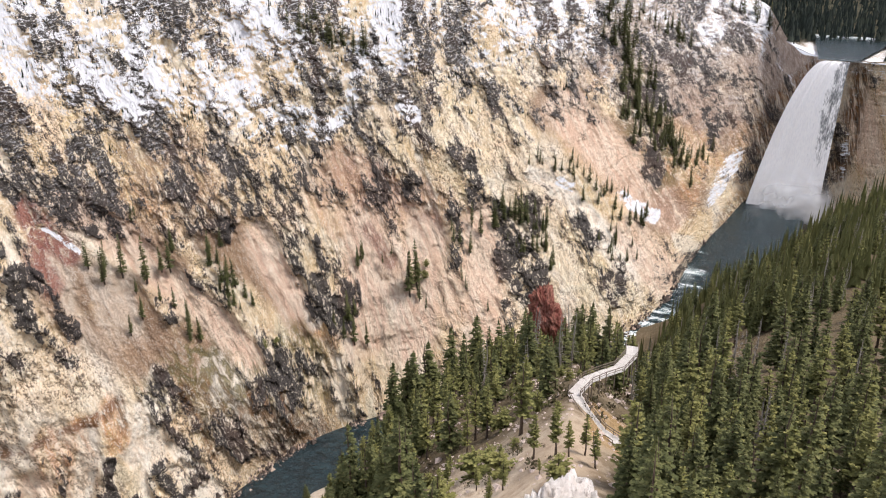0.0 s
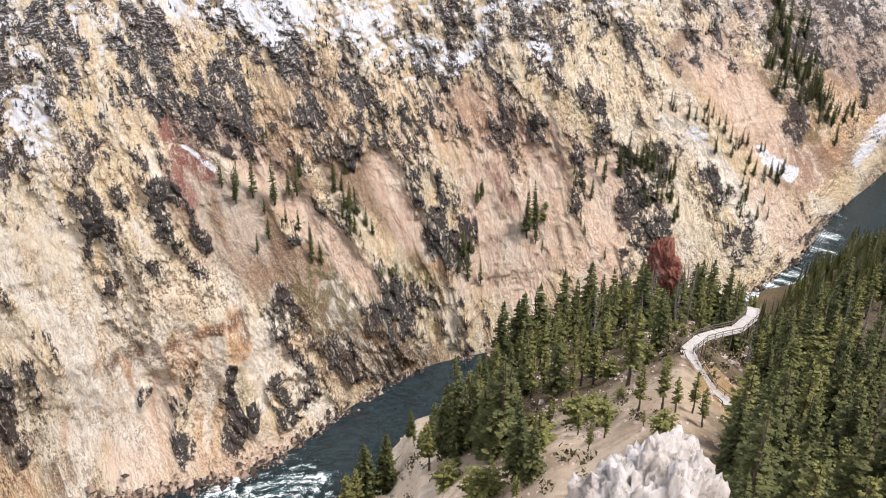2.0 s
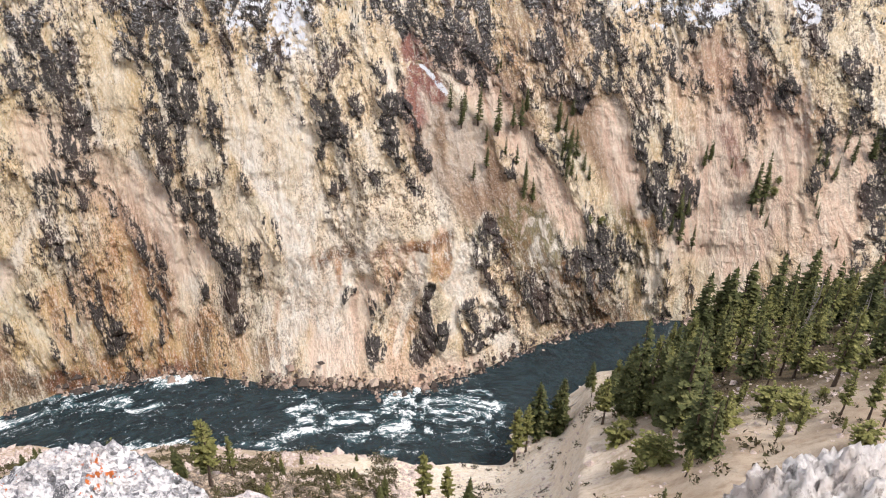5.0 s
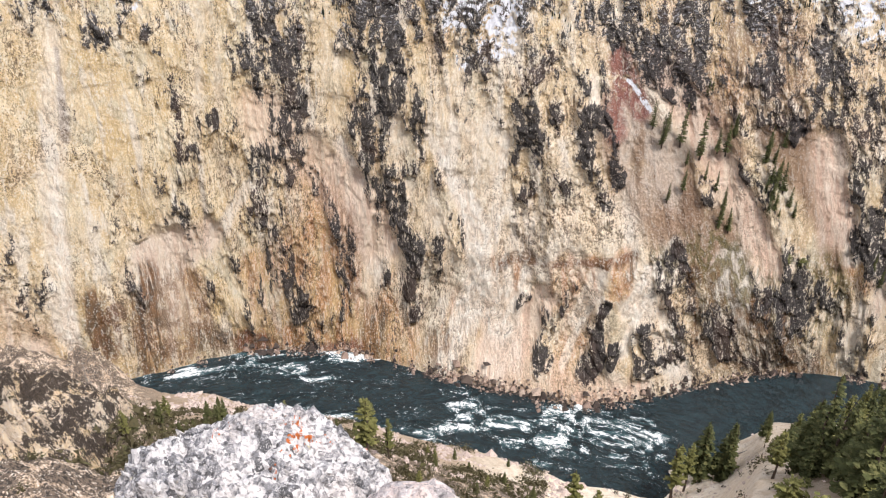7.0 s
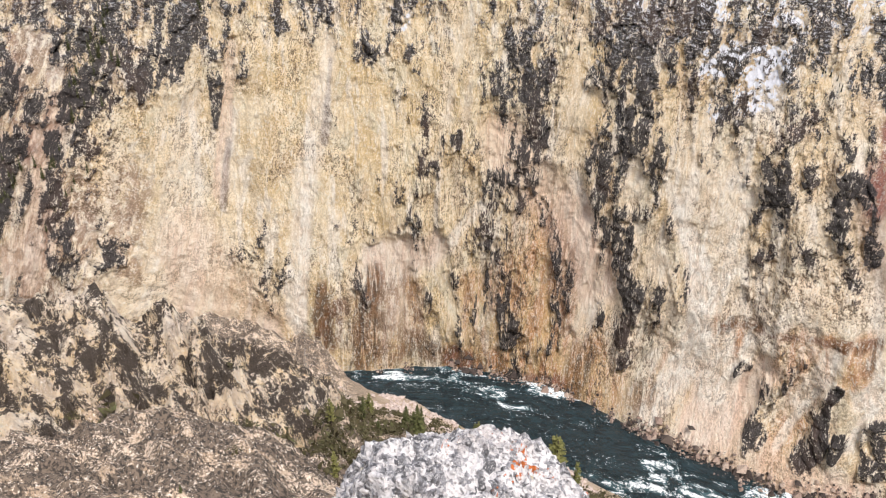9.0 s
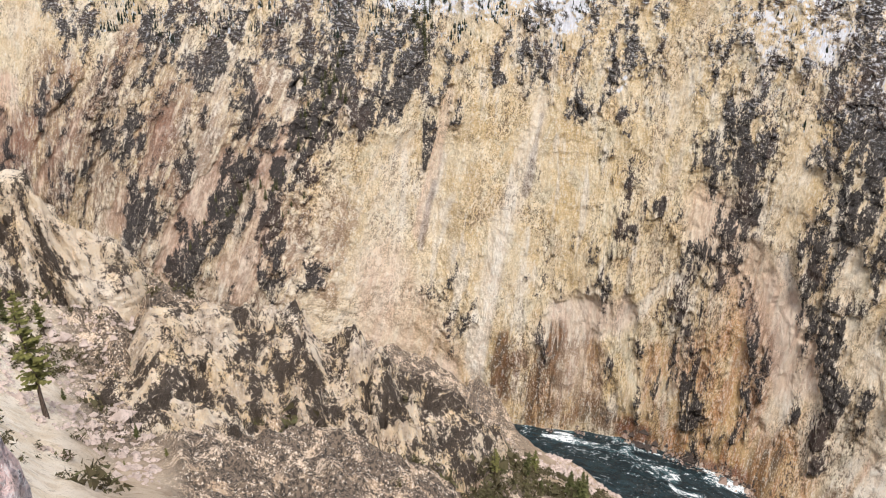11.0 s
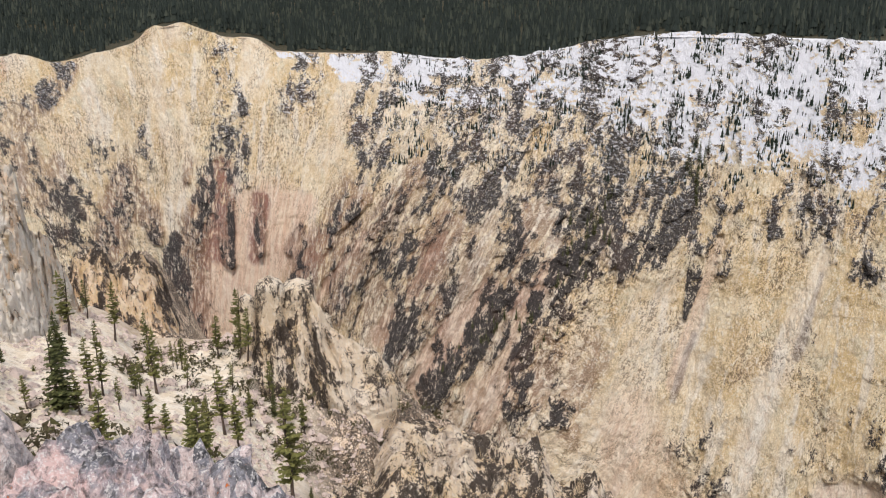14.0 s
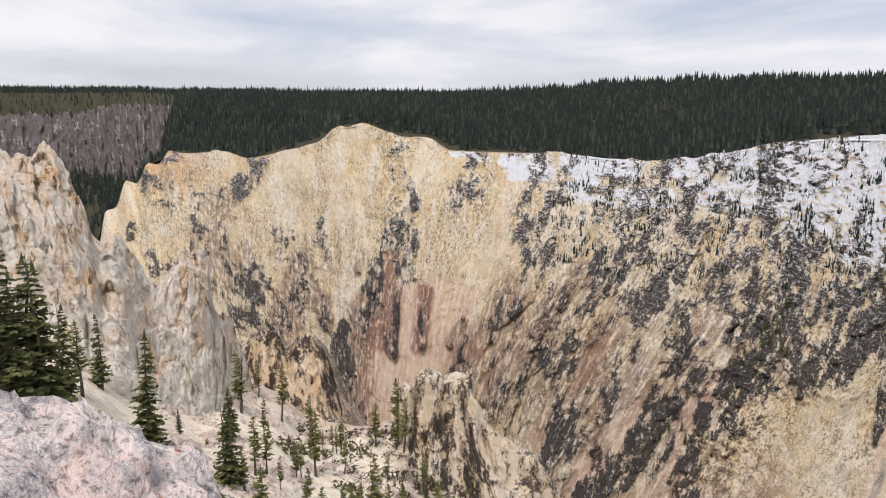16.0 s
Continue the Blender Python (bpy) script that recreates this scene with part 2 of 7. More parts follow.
# ---- materials ----
class Nodes:
    """A small wrapper to wire a procedural material."""

    def __init__(self, name, rough=0.9, spec=0.3):
        self.m = bpy.data.materials.new(name)
        self.m.use_nodes = True
        self.t = self.m.node_tree
        self.b = self.t.nodes["Principled BSDF"]
        self.b.inputs["Roughness"].default_value = rough
        self.b.inputs["Specular IOR Level"].default_value = spec
        geo = self.t.nodes.new("ShaderNodeNewGeometry")
        self.pos = geo.outputs["Position"]
        self.geo = geo

    def flow(self):
        n = self.t.nodes.new("ShaderNodeAttribute")
        n.attribute_name = "flow"
        return n.outputs["Vector"]

    def link(self, a, b):
        self.t.links.new(a, b)

    def set(self, socket, v):
        if hasattr(v, "links"):
            self.link(v, socket)
        elif isinstance(v, (tuple, list)):
            socket.default_value = (*v, 1.0) if len(v) == 3 and socket.type == "RGBA" else v
        else:
            socket.default_value = v

    def noise(self, scale, stretch=(1, 1, 1), detail=4.0, rough=0.55, vec=None, dist=0.0):
        mp, no = self.t.nodes.new("ShaderNodeMapping"), self.t.nodes.new("ShaderNodeTexNoise")
        mp.inputs["Scale"].default_value = stretch
        self.link(vec or self.pos, mp.inputs["Vector"])
        self.link(mp.outputs[0], no.inputs["Vector"])
        no.inputs["Scale"].default_value, no.inputs["Detail"].default_value = scale, detail
        no.inputs["Roughness"].default_value, no.inputs["Distortion"].default_value = rough, dist
        return no.outputs["Fac"]

    def cells(self, scale, stretch=(1, 1, 1), feature="F1", out="Distance"):
        mp, no = self.t.nodes.new("ShaderNodeMapping"), self.t.nodes.new("ShaderNodeTexVoronoi")
        mp.inputs["Scale"].default_value = stretch
        no.feature = feature
        self.link(self.pos, mp.inputs["Vector"])
        self.link(mp.outputs[0], no.inputs["Vector"])
        no.inputs["Scale"].default_value = scale
        return no.outputs[out]

    def math(self, op, a, b=0.0, c=0.0, clamp=False):
        n = self.t.nodes.new("ShaderNodeMath")
        n.operation, n.use_clamp = op, clamp
        for s, v in zip(n.inputs, (a, b, c)):
            self.set(s, v)
        return n.outputs[0]

    def step(self, x, lo, hi):
        n = self.t.nodes.new("ShaderNodeMapRange")
        n.interpolation_type = "SMOOTHSTEP"
        self.set(n.inputs["Value"], x)
        n.inputs["From Min"].default_value, n.inputs["From Max"].default_value = lo, hi
        return n.outputs[0]

    def mix(self, f, a, b, mode="MIX"):
        n = self.t.nodes.new("ShaderNodeMix")
        n.data_type, n.blend_type = "RGBA", mode
        self.set(n.inputs["Factor"], f)
        self.set(n.inputs["A"], a)
        self.set(n.inputs["B"], b)
        return n.outputs["Result"]

    def attr(self, name):
        n = self.t.nodes.new("ShaderNodeAttribute")
        n.attribute_name = name
        s = self.t.nodes.new("ShaderNodeSeparateColor")
        self.link(n.outputs["Color"], s.inputs[0])
        return s.outputs[0], s.outputs[1], s.outputs[2], n.outputs["Alpha"]

    def chance(self):
        return self.t.nodes.new("ShaderNodeObjectInfo").outputs["Random"]

    def bump(self, h, strength=0.5, distance=0.3):
        n = self.t.nodes.new("ShaderNodeBump")
        n.inputs["Strength"].default_value, n.inputs["Distance"].default_value = strength, distance
        self.link(h, n.inputs["Height"])
        self.link(n.outputs[0], self.b.inputs["Normal"])

    def done(self, colour, rough=None):
        self.set(self.b.inputs["Base Color"], colour)
        if rough is not None:
            self.set(self.b.inputs["Roughness"], rough)
        return self.m


def wall_material():
    """Altered volcanic rock: cream, ochre and pink, with dark weathered outcrops, scree and dusted snow."""
    n = Nodes("canyon_rock", 0.95, 0.1)
    fl = n.flow()
    dark, pink, ochre, snow = n.attr("zone_a")
    red, wet, pale, olive = n.attr("zone_b")
    gold, tan, grey, brown = n.attr("zone_c")

    def away(x, k=1.0):
        return n.math("MULTIPLY", n.math("SUBTRACT", x, 0.5), k)

    def both(x, y):
        return n.math("MULTIPLY", x, y)

    def total(*terms):
        out = terms[0]
        for t in terms[1:]:
            out = n.math("ADD", out, t)
        return out

    big = n.noise(0.020, (1, 0.7, 1), 3, 0.5, fl, 0.5)
    hue = n.noise(0.050, (1, 0.55, 1), 6, 0.62, fl, 0.8)
    mid = n.noise(0.15, (1, 0.50, 1), 6, 0.62, fl, 0.6)
    fine = n.noise(0.50, (1, 0.42, 1), 6, 0.66, fl, 0.6)
    streak = n.noise(0.50, (1, 0.12, 1), 7, 0.66, fl, 0.8)
    wide = n.noise(0.15, (1, 0.20, 1), 6, 0.62, fl, 0.6)
    dash = n.noise(1.25, (1, 0.45, 1), 6, 0.70, fl, 0.8)
    grit = n.noise(2.4, (1, 0.75, 1), 4, 0.76, fl, 0.4)
    # the ground colours: cream, yellow and flesh-pink earth in broad soft fields
    c = n.mix(n.step(big, 0.36, 0.60), (0.80, 0.65, 0.465), (0.78, 0.585, 0.345))
    c = n.mix(both(n.step(hue, 0.50, 0.62), 0.65), c, (0.83, 0.60, 0.43))
    c = n.mix(both(n.step(n.noise(0.034, (1, 0.6, 1), 5, 0.62, fl, 1.0), 0.55, 0.65), 0.55), c, (0.72, 0.47, 0.28))
    c = n.mix(both(n.step(n.noise(0.06, (1, 0.35, 1), 6, 0.64, fl, 0.8), 0.52, 0.60), 0.65), c, (0.89, 0.79, 0.65))
    c = n.mix(both(gold, 0.9), c, n.mix(n.step(mid, 0.40, 0.60), (0.76, 0.565, 0.285), (0.90, 0.755, 0.50)))
    c = n.mix(both(n.step(n.noise(0.09, (1, 0.6, 1), 5, 0.62, fl, 0.8), 0.54, 0.63), 0.45), c, (0.70, 0.66, 0.50))
    c = n.mix(both(n.step(wide, 0.54, 0.66), 0.42), c, (0.60, 0.45, 0.31))
    c = n.mix(both(n.step(wide, 0.47, 0.38), 0.65), c, (0.90, 0.82, 0.70))
    c = n.mix(both(tan, n.step(mid, 0.22, 0.42)), c, n.mix(n.step(streak, 0.38, 0.62), (0.27, 0.165, 0.105), (0.45, 0.30, 0.20)))
    c = n.mix(both(ochre, n.step(mid, 0.30, 0.52)), c, n.mix(n.step(streak, 0.42, 0.58), (0.57, 0.25, 0.09), (0.68, 0.44, 0.20)))
    c = n.mix(both(pale, n.step(streak, 0.24, 0.46)), c, n.mix(n.step(fine, 0.4, 0.6), (0.96, 0.90, 0.79), (0.93, 0.80, 0.65)))
    c = n.mix(both(pink, 0.95), c, n.mix(n.step(streak, 0.40, 0.60), (0.88, 0.71, 0.56), (0.79, 0.55, 0.41)))
    c = n.mix(both(red, n.step(fine, 0.34, 0.52)), c, n.mix(n.step(dash, 0.4, 0.6), (0.20, 0.065, 0.06), (0.38, 0.16, 0.13)))
    c = n.mix(both(brown, n.step(total(away(streak, 0.8), fine), 0.34, 0.56)), c, n.mix(n.step(dash, 0.4, 0.6), (0.19, 0.10, 0.068), (0.41, 0.235, 0.16)))
    c = n.mix(both(grey, 0.80), c, n.mix(n.step(fine, 0.4, 0.6), (0.42, 0.36, 0.34), (0.25, 0.21, 0.205)))
    c = n.mix(both(olive, n.step(fine, 0.40, 0.54)), c, n.mix(n.step(dash, 0.4, 0.6), (0.07, 0.07, 0.025), (0.22, 0.19, 0.07)))
    c = n.mix(both(wet, n.step(streak, 0.38, 0.54)), c, n.mix(n.step(fine, 0.42, 0.58), (0.055, 0.033, 0.022), (0.26, 0.12, 0.045)))
    soft = n.math("SUBTRACT", 1.0, both(n.math("ADD", total(pink, tan), total(both(pale, 0.6), both(gold, 0.1)), clamp=True), 0.58))
    # broken stone: pale and dark flecks
    grain = total(away(fine, 0.9), away(dash, 2.4), away(streak, 0.8), away(grit, 2.2))
    c = n.mix(both(n.step(grain, -0.10, -0.32), both(soft, 0.62)), c, (0.93, 0.87, 0.76))
    rough = both(soft, total(0.22, both(n.step(hue, 0.42, 0.58), 0.78)))
    c = n.mix(both(n.step(grain, 0.07, 0.20), both(rough, 0.92)), c, (0.17, 0.12, 0.08))
    # dark weathered outcrops: hard-edged, cracked, with cream earth between the blocks
    d = total(away(fine, 1.9), away(dash, 3.2), away(streak, 1.4), away(grit, 3.0), both(n.math("SUBTRACT", dark, 0.56), 1.7))
    stain = both(n.step(d, -0.55, 0.0), n.step(dark, 0.02, 0.2))
    c = n.mix(both(stain, 0.30), c, n.mix(n.step(hue, 0.42, 0.58), (0.33, 0.25, 0.19), (0.27, 0.235, 0.20)))
    d = both(n.step(d, -0.04, 0.05), n.step(dark, 0.02, 0.15))
    rockdark = n.mix(n.step(grit, 0.42, 0.60), (0.012, 0.012, 0.014), (0.09, 0.082, 0.082))
    rockdark = n.mix(both(n.step(hue, 0.50, 0.62), 0.35), rockdark, (0.13, 0.075, 0.055))
    rockdark = n.mix(both(n.step(dash, 0.60, 0.68), 0.6), rockdark, (0.34, 0.30, 0.27))
    c = n.mix(both(d, 0.96), c, rockdark)
    c = n.mix(both(n.step(grit, 0.45, 0.34), both(soft, 0.45)), c, (0.92, 0.86, 0.75))
    up = n.t.nodes.new("ShaderNodeSeparateXYZ")
    n.link(n.geo.outputs["Normal"], up.inputs[0])
    sn = total(snow, both(n.math("SUBTRACT", total(both(dash, 0.8), both(mid, 0.35), both(fine, 0.3), both(up.outputs[2], 0.40), both(hue, 0.45)), 1.155), 3.2), both(d, -0.55))
    sn = both(n.step(sn, 0.46, 0.56), n.step(snow, 0.04, 0.2))
    # snow caught on small ledges
    ledge = n.noise(1.0, (0.6, 1.3, 1), 5, 0.70, fl, 0.6)
    height = n.t.nodes.new("ShaderNodeSeparateXYZ")
    n.link(n.pos, height.inputs[0])
    sn = n.math("MAXIMUM", sn, both(both(n.step(ledge, 0.55, 0.60), n.step(height.outputs[2], 80, 160)), both(n.step(dark, 0.15, 0.5), 0.9)))
    c = n.mix(sn, c, (0.86, 0.87, 0.91))
    n.bump(total(fine, both(streak, 0.22), both(dash, 0.7), both(grit, 0.4)), 1.0, 2.6)
    return n.done(c)


def cliff_material():
    """Bare broken cliffs and ridges nearer by: chalky cream, pink and orange rock with dark blocks and cracks."""
    n = Nodes("broken_cliff_rock", 0.95, 0.1)
    dark, pink, ochre, snow = n.attr("zone_a")
    _, _, pale, _ = n.attr("zone_b")
    _, _, grey, brown = n.attr("zone_c")

    def away(x, k=1.0):
        return n.math("MULTIPLY", n.math("SUBTRACT", x, 0.5), k)

    def both(x, y):
        return n.math("MULTIPLY", x, y)

    big, lump = n.noise(0.10, (1, 1, 0.6), 4, 0.6, dist=0.6), n.noise(0.42, (1, 1, 0.5), 6, 0.66, dist=0.6)
    fleck, grit = n.noise(1.9, (1, 1, 0.6), 6, 0.70, dist=0.5), n.noise(6.5, (1, 1, 0.8), 4, 0.70)
    crack = n.cells(0.45, (1, 1, 0.45), "DISTANCE_TO_EDGE")
    c = n.mix(n.step(big, 0.36, 0.54), (0.90, 0.77, 0.59), (0.80, 0.61, 0.37))
    c = n.mix(both(pink, n.step(lump, 0.36, 0.56)), c, (0.82, 0.60, 0.48))
    c = n.mix(both(ochre, n.step(lump, 0.40, 0.58)), c, (0.82, 0.53, 0.28))
    c = n.mix(both(pale, n.step(lump, 0.68, 0.50)), c, (0.93, 0.88, 0.80))
    c = n.mix(both(brown, n.step(lump, 0.34, 0.54)), c, (0.20, 0.13, 0.10))
    # blue-grey: the downstream wall's haze as colour, and a few grey chalk patches
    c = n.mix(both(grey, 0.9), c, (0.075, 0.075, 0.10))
    c = n.mix(both(n.step(n.math("ADD", away(fleck, 1.2), away(grit, 0.9)), -0.05, -0.20), n.math("SUBTRACT", 0.7, both(grey, 0.6))), c, (0.92, 0.87, 0.79))
    d = n.math("ADD", n.math("ADD", away(lump, 3.4), away(fleck, 3.4)), n.math("ADD", away(grit, 2.4), both(n.math("SUBTRACT", n.math("SUBTRACT", dark, both(pale, 0.35)), 0.55), 1.7)))
    c = n.mix(both(n.step(d, -0.26, 0.02), 0.25), c, (0.38, 0.25, 0.17))
    c = n.mix(both(n.step(d, -0.02, 0.14), 0.95), c, n.mix(n.step(grit, 0.42, 0.58), (0.020, 0.018, 0.018), (0.11, 0.09, 0.078)))
    c = n.mix(both(n.step(n.math("ADD", crack, away(fleck, 0.22)), 0.035, 0.005), both(n.step(lump, 0.50, 0.58), 0.8)), c, (0.09, 0.075, 0.065))
    c = n.mix(both(n.step(n.math("ADD", snow, away(fleck, 3.0)), 0.55, 0.7), n.step(snow, 0.04, 0.2)), c, (0.82, 0.83, 0.87))
    n.bump(n.math("ADD", n.math("ADD", lump, both(fleck, 0.5)), n.math("ADD", both(grit, 0.2), both(n.step(crack, 0.0, 0.06), 0.08))), 1.0, 1.3)
    return n.done(c)


def land_material():
    """Pale sandy slopes with needle litter, stones, rocky outcrops and near-black green wooded ground."""
    n = Nodes("sandy_slope", 0.96, 0.1)
    rock, litter, sand, snow = n.attr("zone_a")
    big, mid = n.noise(0.06, detail=3), n.noise(0.4, detail=5, rough=0.6)
    fine, grit = n.noise(2.2, detail=6, rough=0.65), n.noise(9.0, detail=3)
    c = n.mix(n.step(big, 0.38, 0.62), (0.46, 0.36, 0.26), (0.55, 0.45, 0.34))
    c = n.mix(n.step(mid, 0.45, 0.7), c, (0.36, 0.27, 0.19))
    c = n.mix(n.math("MULTIPLY", sand, 0.9), c, n.mix(n.step(mid, 0.4, 0.65), (0.95, 0.87, 0.74), (0.82, 0.70, 0.53)))
    l = n.math("MULTIPLY", n.step(n.math("ADD", litter, n.math("MULTIPLY", n.math("SUBTRACT", mid, 0.5), 2.0)), 0.35, 0.8), litter)
    c = n.mix(l, c, n.mix(n.step(fine, 0.4, 0.6), (0.16, 0.11, 0.065), (0.24, 0.17, 0.10)))
    drift = n.noise(0.9, (1, 1, 0.5), 6, 0.68, dist=0.6)
    c = n.mix(n.math("MULTIPLY", n.step(drift, 0.54, 0.64), 0.55), c, (0.42, 0.34, 0.25))
    c = n.mix(n.math("MULTIPLY", n.step(fine, 0.60, 0.66), 0.5), c, (0.24, 0.19, 0.14))
    streak = n.noise(0.5, (1, 1, 0.3), 6, 0.65)
    lumps, flecks = n.noise(0.32, (1, 1, 0.5), 7, 0.66, dist=0.5), n.noise(3.0, (1, 1, 0.7), 6, 0.70)
    rk = n.mix(n.step(big, 0.4, 0.6), (0.66, 0.52, 0.39), (0.50, 0.37, 0.255))
    rk = n.mix(n.step(flecks, 0.45, 0.36), rk, (0.88, 0.81, 0.70))
    mixd = n.math("ADD", n.math("MULTIPLY", n.math("SUBTRACT", lumps, 0.5), 2.6), n.math("MULTIPLY", n.math("SUBTRACT", flecks, 0.5), 2.4))
    rk = n.mix(n.step(mixd, -0.22, -0.08), rk, n.mix(n.step(fine, 0.42, 0.56), (0.06, 0.052, 0.045), (0.22, 0.17, 0.13)))
    c = n.mix(rock, c, rk)
    chalk, grass, floor, _ = n.attr("zone_b")
    c = n.mix(n.math("MULTIPLY", grass, n.step(mid, 0.2, 0.5)), c, n.mix(n.step(fine, 0.4, 0.6), (0.24, 0.155, 0.075), (0.36, 0.25, 0.13)))
    ck = n.mix(n.step(n.noise(0.09, detail=3), 0.42, 0.60), (0.74, 0.66, 0.58), (0.70, 0.53, 0.36))
    ck = n.mix(n.step(streak, 0.52, 0.64), ck, (0.30, 0.27, 0.25))
    ck = n.mix(n.step(mid, 0.56, 0.68), ck, (0.62, 0.40, 0.28))
    c = n.mix(chalk, c, ck)
    c = n.mix(n.math("MULTIPLY", n.step(grit, 0.58, 0.68), 0.5), c, (0.22, 0.16, 0.11))
    # wooded ground goes over the litter as near-black green and brown
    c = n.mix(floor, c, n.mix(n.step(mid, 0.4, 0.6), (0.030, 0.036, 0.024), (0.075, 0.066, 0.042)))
    sn = n.math("MULTIPLY", n.step(n.math("ADD", snow, n.math("MULTIPLY", n.math("SUBTRACT", fine, 0.5), 2.2)), 0.5, 0.7), n.step(snow, 0.04, 0.2))
    c = n.mix(sn, c, (0.80, 0.81, 0.84))
    n.bump(n.math("ADD", fine, n.math("MULTIPLY", grit, 0.4)), 0.8, 0.35)
    return n.done(c)


def water_material():
    n = Nodes("river_water", 0.12, 0.25)
    fl = n.flow()
    foam, _, _, _ = n.attr("zone_a")
    f1, f2 = n.noise(0.55, (0.7, 1.2, 1), 7, 0.70, fl, 1.6), n.noise(2.0, (0.8, 1.1, 1), 6, 0.72, fl, 1.2)
    f = n.math("ADD", foam, n.math("MULTIPLY", n.math("SUBTRACT", n.math("ADD", n.math("MULTIPLY", f1, 0.45), n.math("MULTIPLY", f2, 0.55)), 0.52), 5.2))
    f = n.math("MULTIPLY", n.step(f, 0.50, 0.80), n.step(foam, 0.02, 0.2))
    deep = n.mix(n.step(f1, 0.40, 0.60), (0.007, 0.013, 0.015), (0.016, 0.034, 0.040))
    c = n.mix(n.math("MULTIPLY", n.step(foam, 0.25, 0.7), 0.30), deep, (0.10, 0.24, 0.27))
    c = n.mix(f, c, (0.80, 0.84, 0.84))
    n.bump(n.math("ADD", f1, n.math("MULTIPLY", f2, 0.5)), 0.8, 0.7)
    return n.done(c, n.math("ADD", 0.16, n.math("MULTIPLY", f, 0.7)))


def falls_material():
    n = Nodes("falling_water", 0.6, 0.3)
    gap, _, _, _ = n.attr("zone_a")
    s1, s2 = n.noise(0.35, (1, 1, 0.04), 5, 0.6), n.noise(1.6, (1, 1, 0.07), 4, 0.6)
    k = n.math("ADD", gap, n.math("MULTIPLY", n.math("SUBTRACT", n.math("ADD", n.math("MULTIPLY", s1, 0.6), n.math("MULTIPLY", s2, 0.4)), 0.5), 2.4))
    c = n.mix(n.step(s2, 0.40, 0.62), (0.97, 0.975, 0.98), (0.90, 0.91, 0.93))
    c = n.mix(n.step(k, 0.50, 0.95), c, (0.20, 0.21, 0.22))
    n.bump(s2, 0.5, 1.0)
    return n.done(c)


def spray_material():
    n = Nodes("water_spray", 0.9, 0.0)
    thin, _, _, _ = n.attr("zone_a")
    n.link(thin, n.b.inputs["Alpha"])
    return n.done((0.92, 0.93, 0.95))


def bark_material(name, a, b):
    n = Nodes(name, 0.95, 0.1)
    s = n.noise(8.0, (1, 1, 0.15), 4)
    n.bump(s, 0.5, 0.03)
    return n.done(n.mix(n.step(s, 0.35, 0.65), a, b))


def needle_material(name, a, b, tip, dust=0.0):
    """Conifer needles; every tree a little different."""
    n = Nodes(name, 0.8, 0.15)
    isl = n.geo.outputs["Random Per Island"]
    c = n.mix(n.chance(), a, b)
    c = n.mix(n.math("MULTIPLY", n.step(isl, 0.55, 1.0), 0.7), c, tip)
    c = n.mix(n.math("MULTIPLY", n.step(n.noise(3.0, detail=3), 0.45, 0.7), 0.45), c, (0.018, 0.024, 0.014))
    if dust:
        c = n.mix(n.math("MULTIPLY", n.step(isl, 1 - dust, 1 - dust + 0.05), 0.85), c, (0.74, 0.76, 0.80))
    return n.done(c)


def boulder_material(name, light, grey, tint, spots, pebbles):
    """Lichen-grown pale rock close to the eye, crusted with small rounded lumps."""
    n = Nodes(name, 0.95, 0.12)
    big, mid = n.noise(1.6, detail=4), n.noise(7.0, detail=6, rough=0.68, dist=0.4)
    fine, grain = n.noise(48.0, detail=5, rough=0.66), n.noise(170.0, detail=3)
    lump, edge = n.cells(30.0, out="Color"), n.cells(30.0)
    shade = n.t.nodes.new("ShaderNodeSeparateColor")
    n.link(lump, shade.inputs[0])
    tone = n.math("ADD", n.math("MULTIPLY", n.math("SUBTRACT", mid, 0.5), 2.4), n.math("MULTIPLY", n.math("SUBTRACT", shade.outputs[0], 0.5), pebbles))
    c = n.mix(n.step(tone, -0.14, 0.22), light, grey)
    c = n.mix(n.math("MULTIPLY", n.step(big, 0.46, 0.60), 0.75), c, n.mix(n.step(mid, 0.42, 0.60), tint, grey))
    c = n.mix(n.math("MULTIPLY", n.step(tone, 0.26, 0.50), 0.85), c, (0.10, 0.10, 0.105))
    c = n.mix(n.math("MULTIPLY", n.step(fine, 0.53, 0.64), 0.75), c, (0.15, 0.14, 0.135))
    c = n.mix(n.math("MULTIPLY", n.step(n.math("ADD", fine, n.math("MULTIPLY", n.math("SUBTRACT", grain, 0.5), 0.8)), 0.46, 0.34), 0.7), c, (0.80, 0.77, 0.75))
    crust = n.math("ADD", n.noise(2.6, detail=2, dist=0.6), n.math("MULTIPLY", n.math("SUBTRACT", fine, 0.5), 0.5))
    c = n.mix(n.step(crust, spots, spots + 0.03), c, (0.60, 0.17, 0.05))
    c = n.mix(n.math("MULTIPLY", n.step(n.noise(4.3, detail=3, dist=0.5), 0.69, 0.73), 0.6), c, (0.62, 0.52, 0.20))
    h = n.math("ADD", mid, n.math("ADD", n.math("MULTIPLY", fine, 0.35), n.math("MULTIPLY", n.step(edge, 0.6, 0.1), 0.35 * pebbles)))
    n.bump(h, 1.0, 0.05)
    return n.done(c)


def plain_material(name, a, b, scale=6.0, rough=0.85, stretch=(1, 1, 1)):
    n = Nodes(name, rough, 0.2)
    s = n.noise(scale, stretch, 4)
    n.bump(s, 0.3, 0.01)
    c = n.mix(n.step(s, 0.35, 0.65), a, b)
    return n.done(n.mix(n.math("MULTIPLY", n.chance(), 0.25), c, (0.2, 0.18, 0.16)))


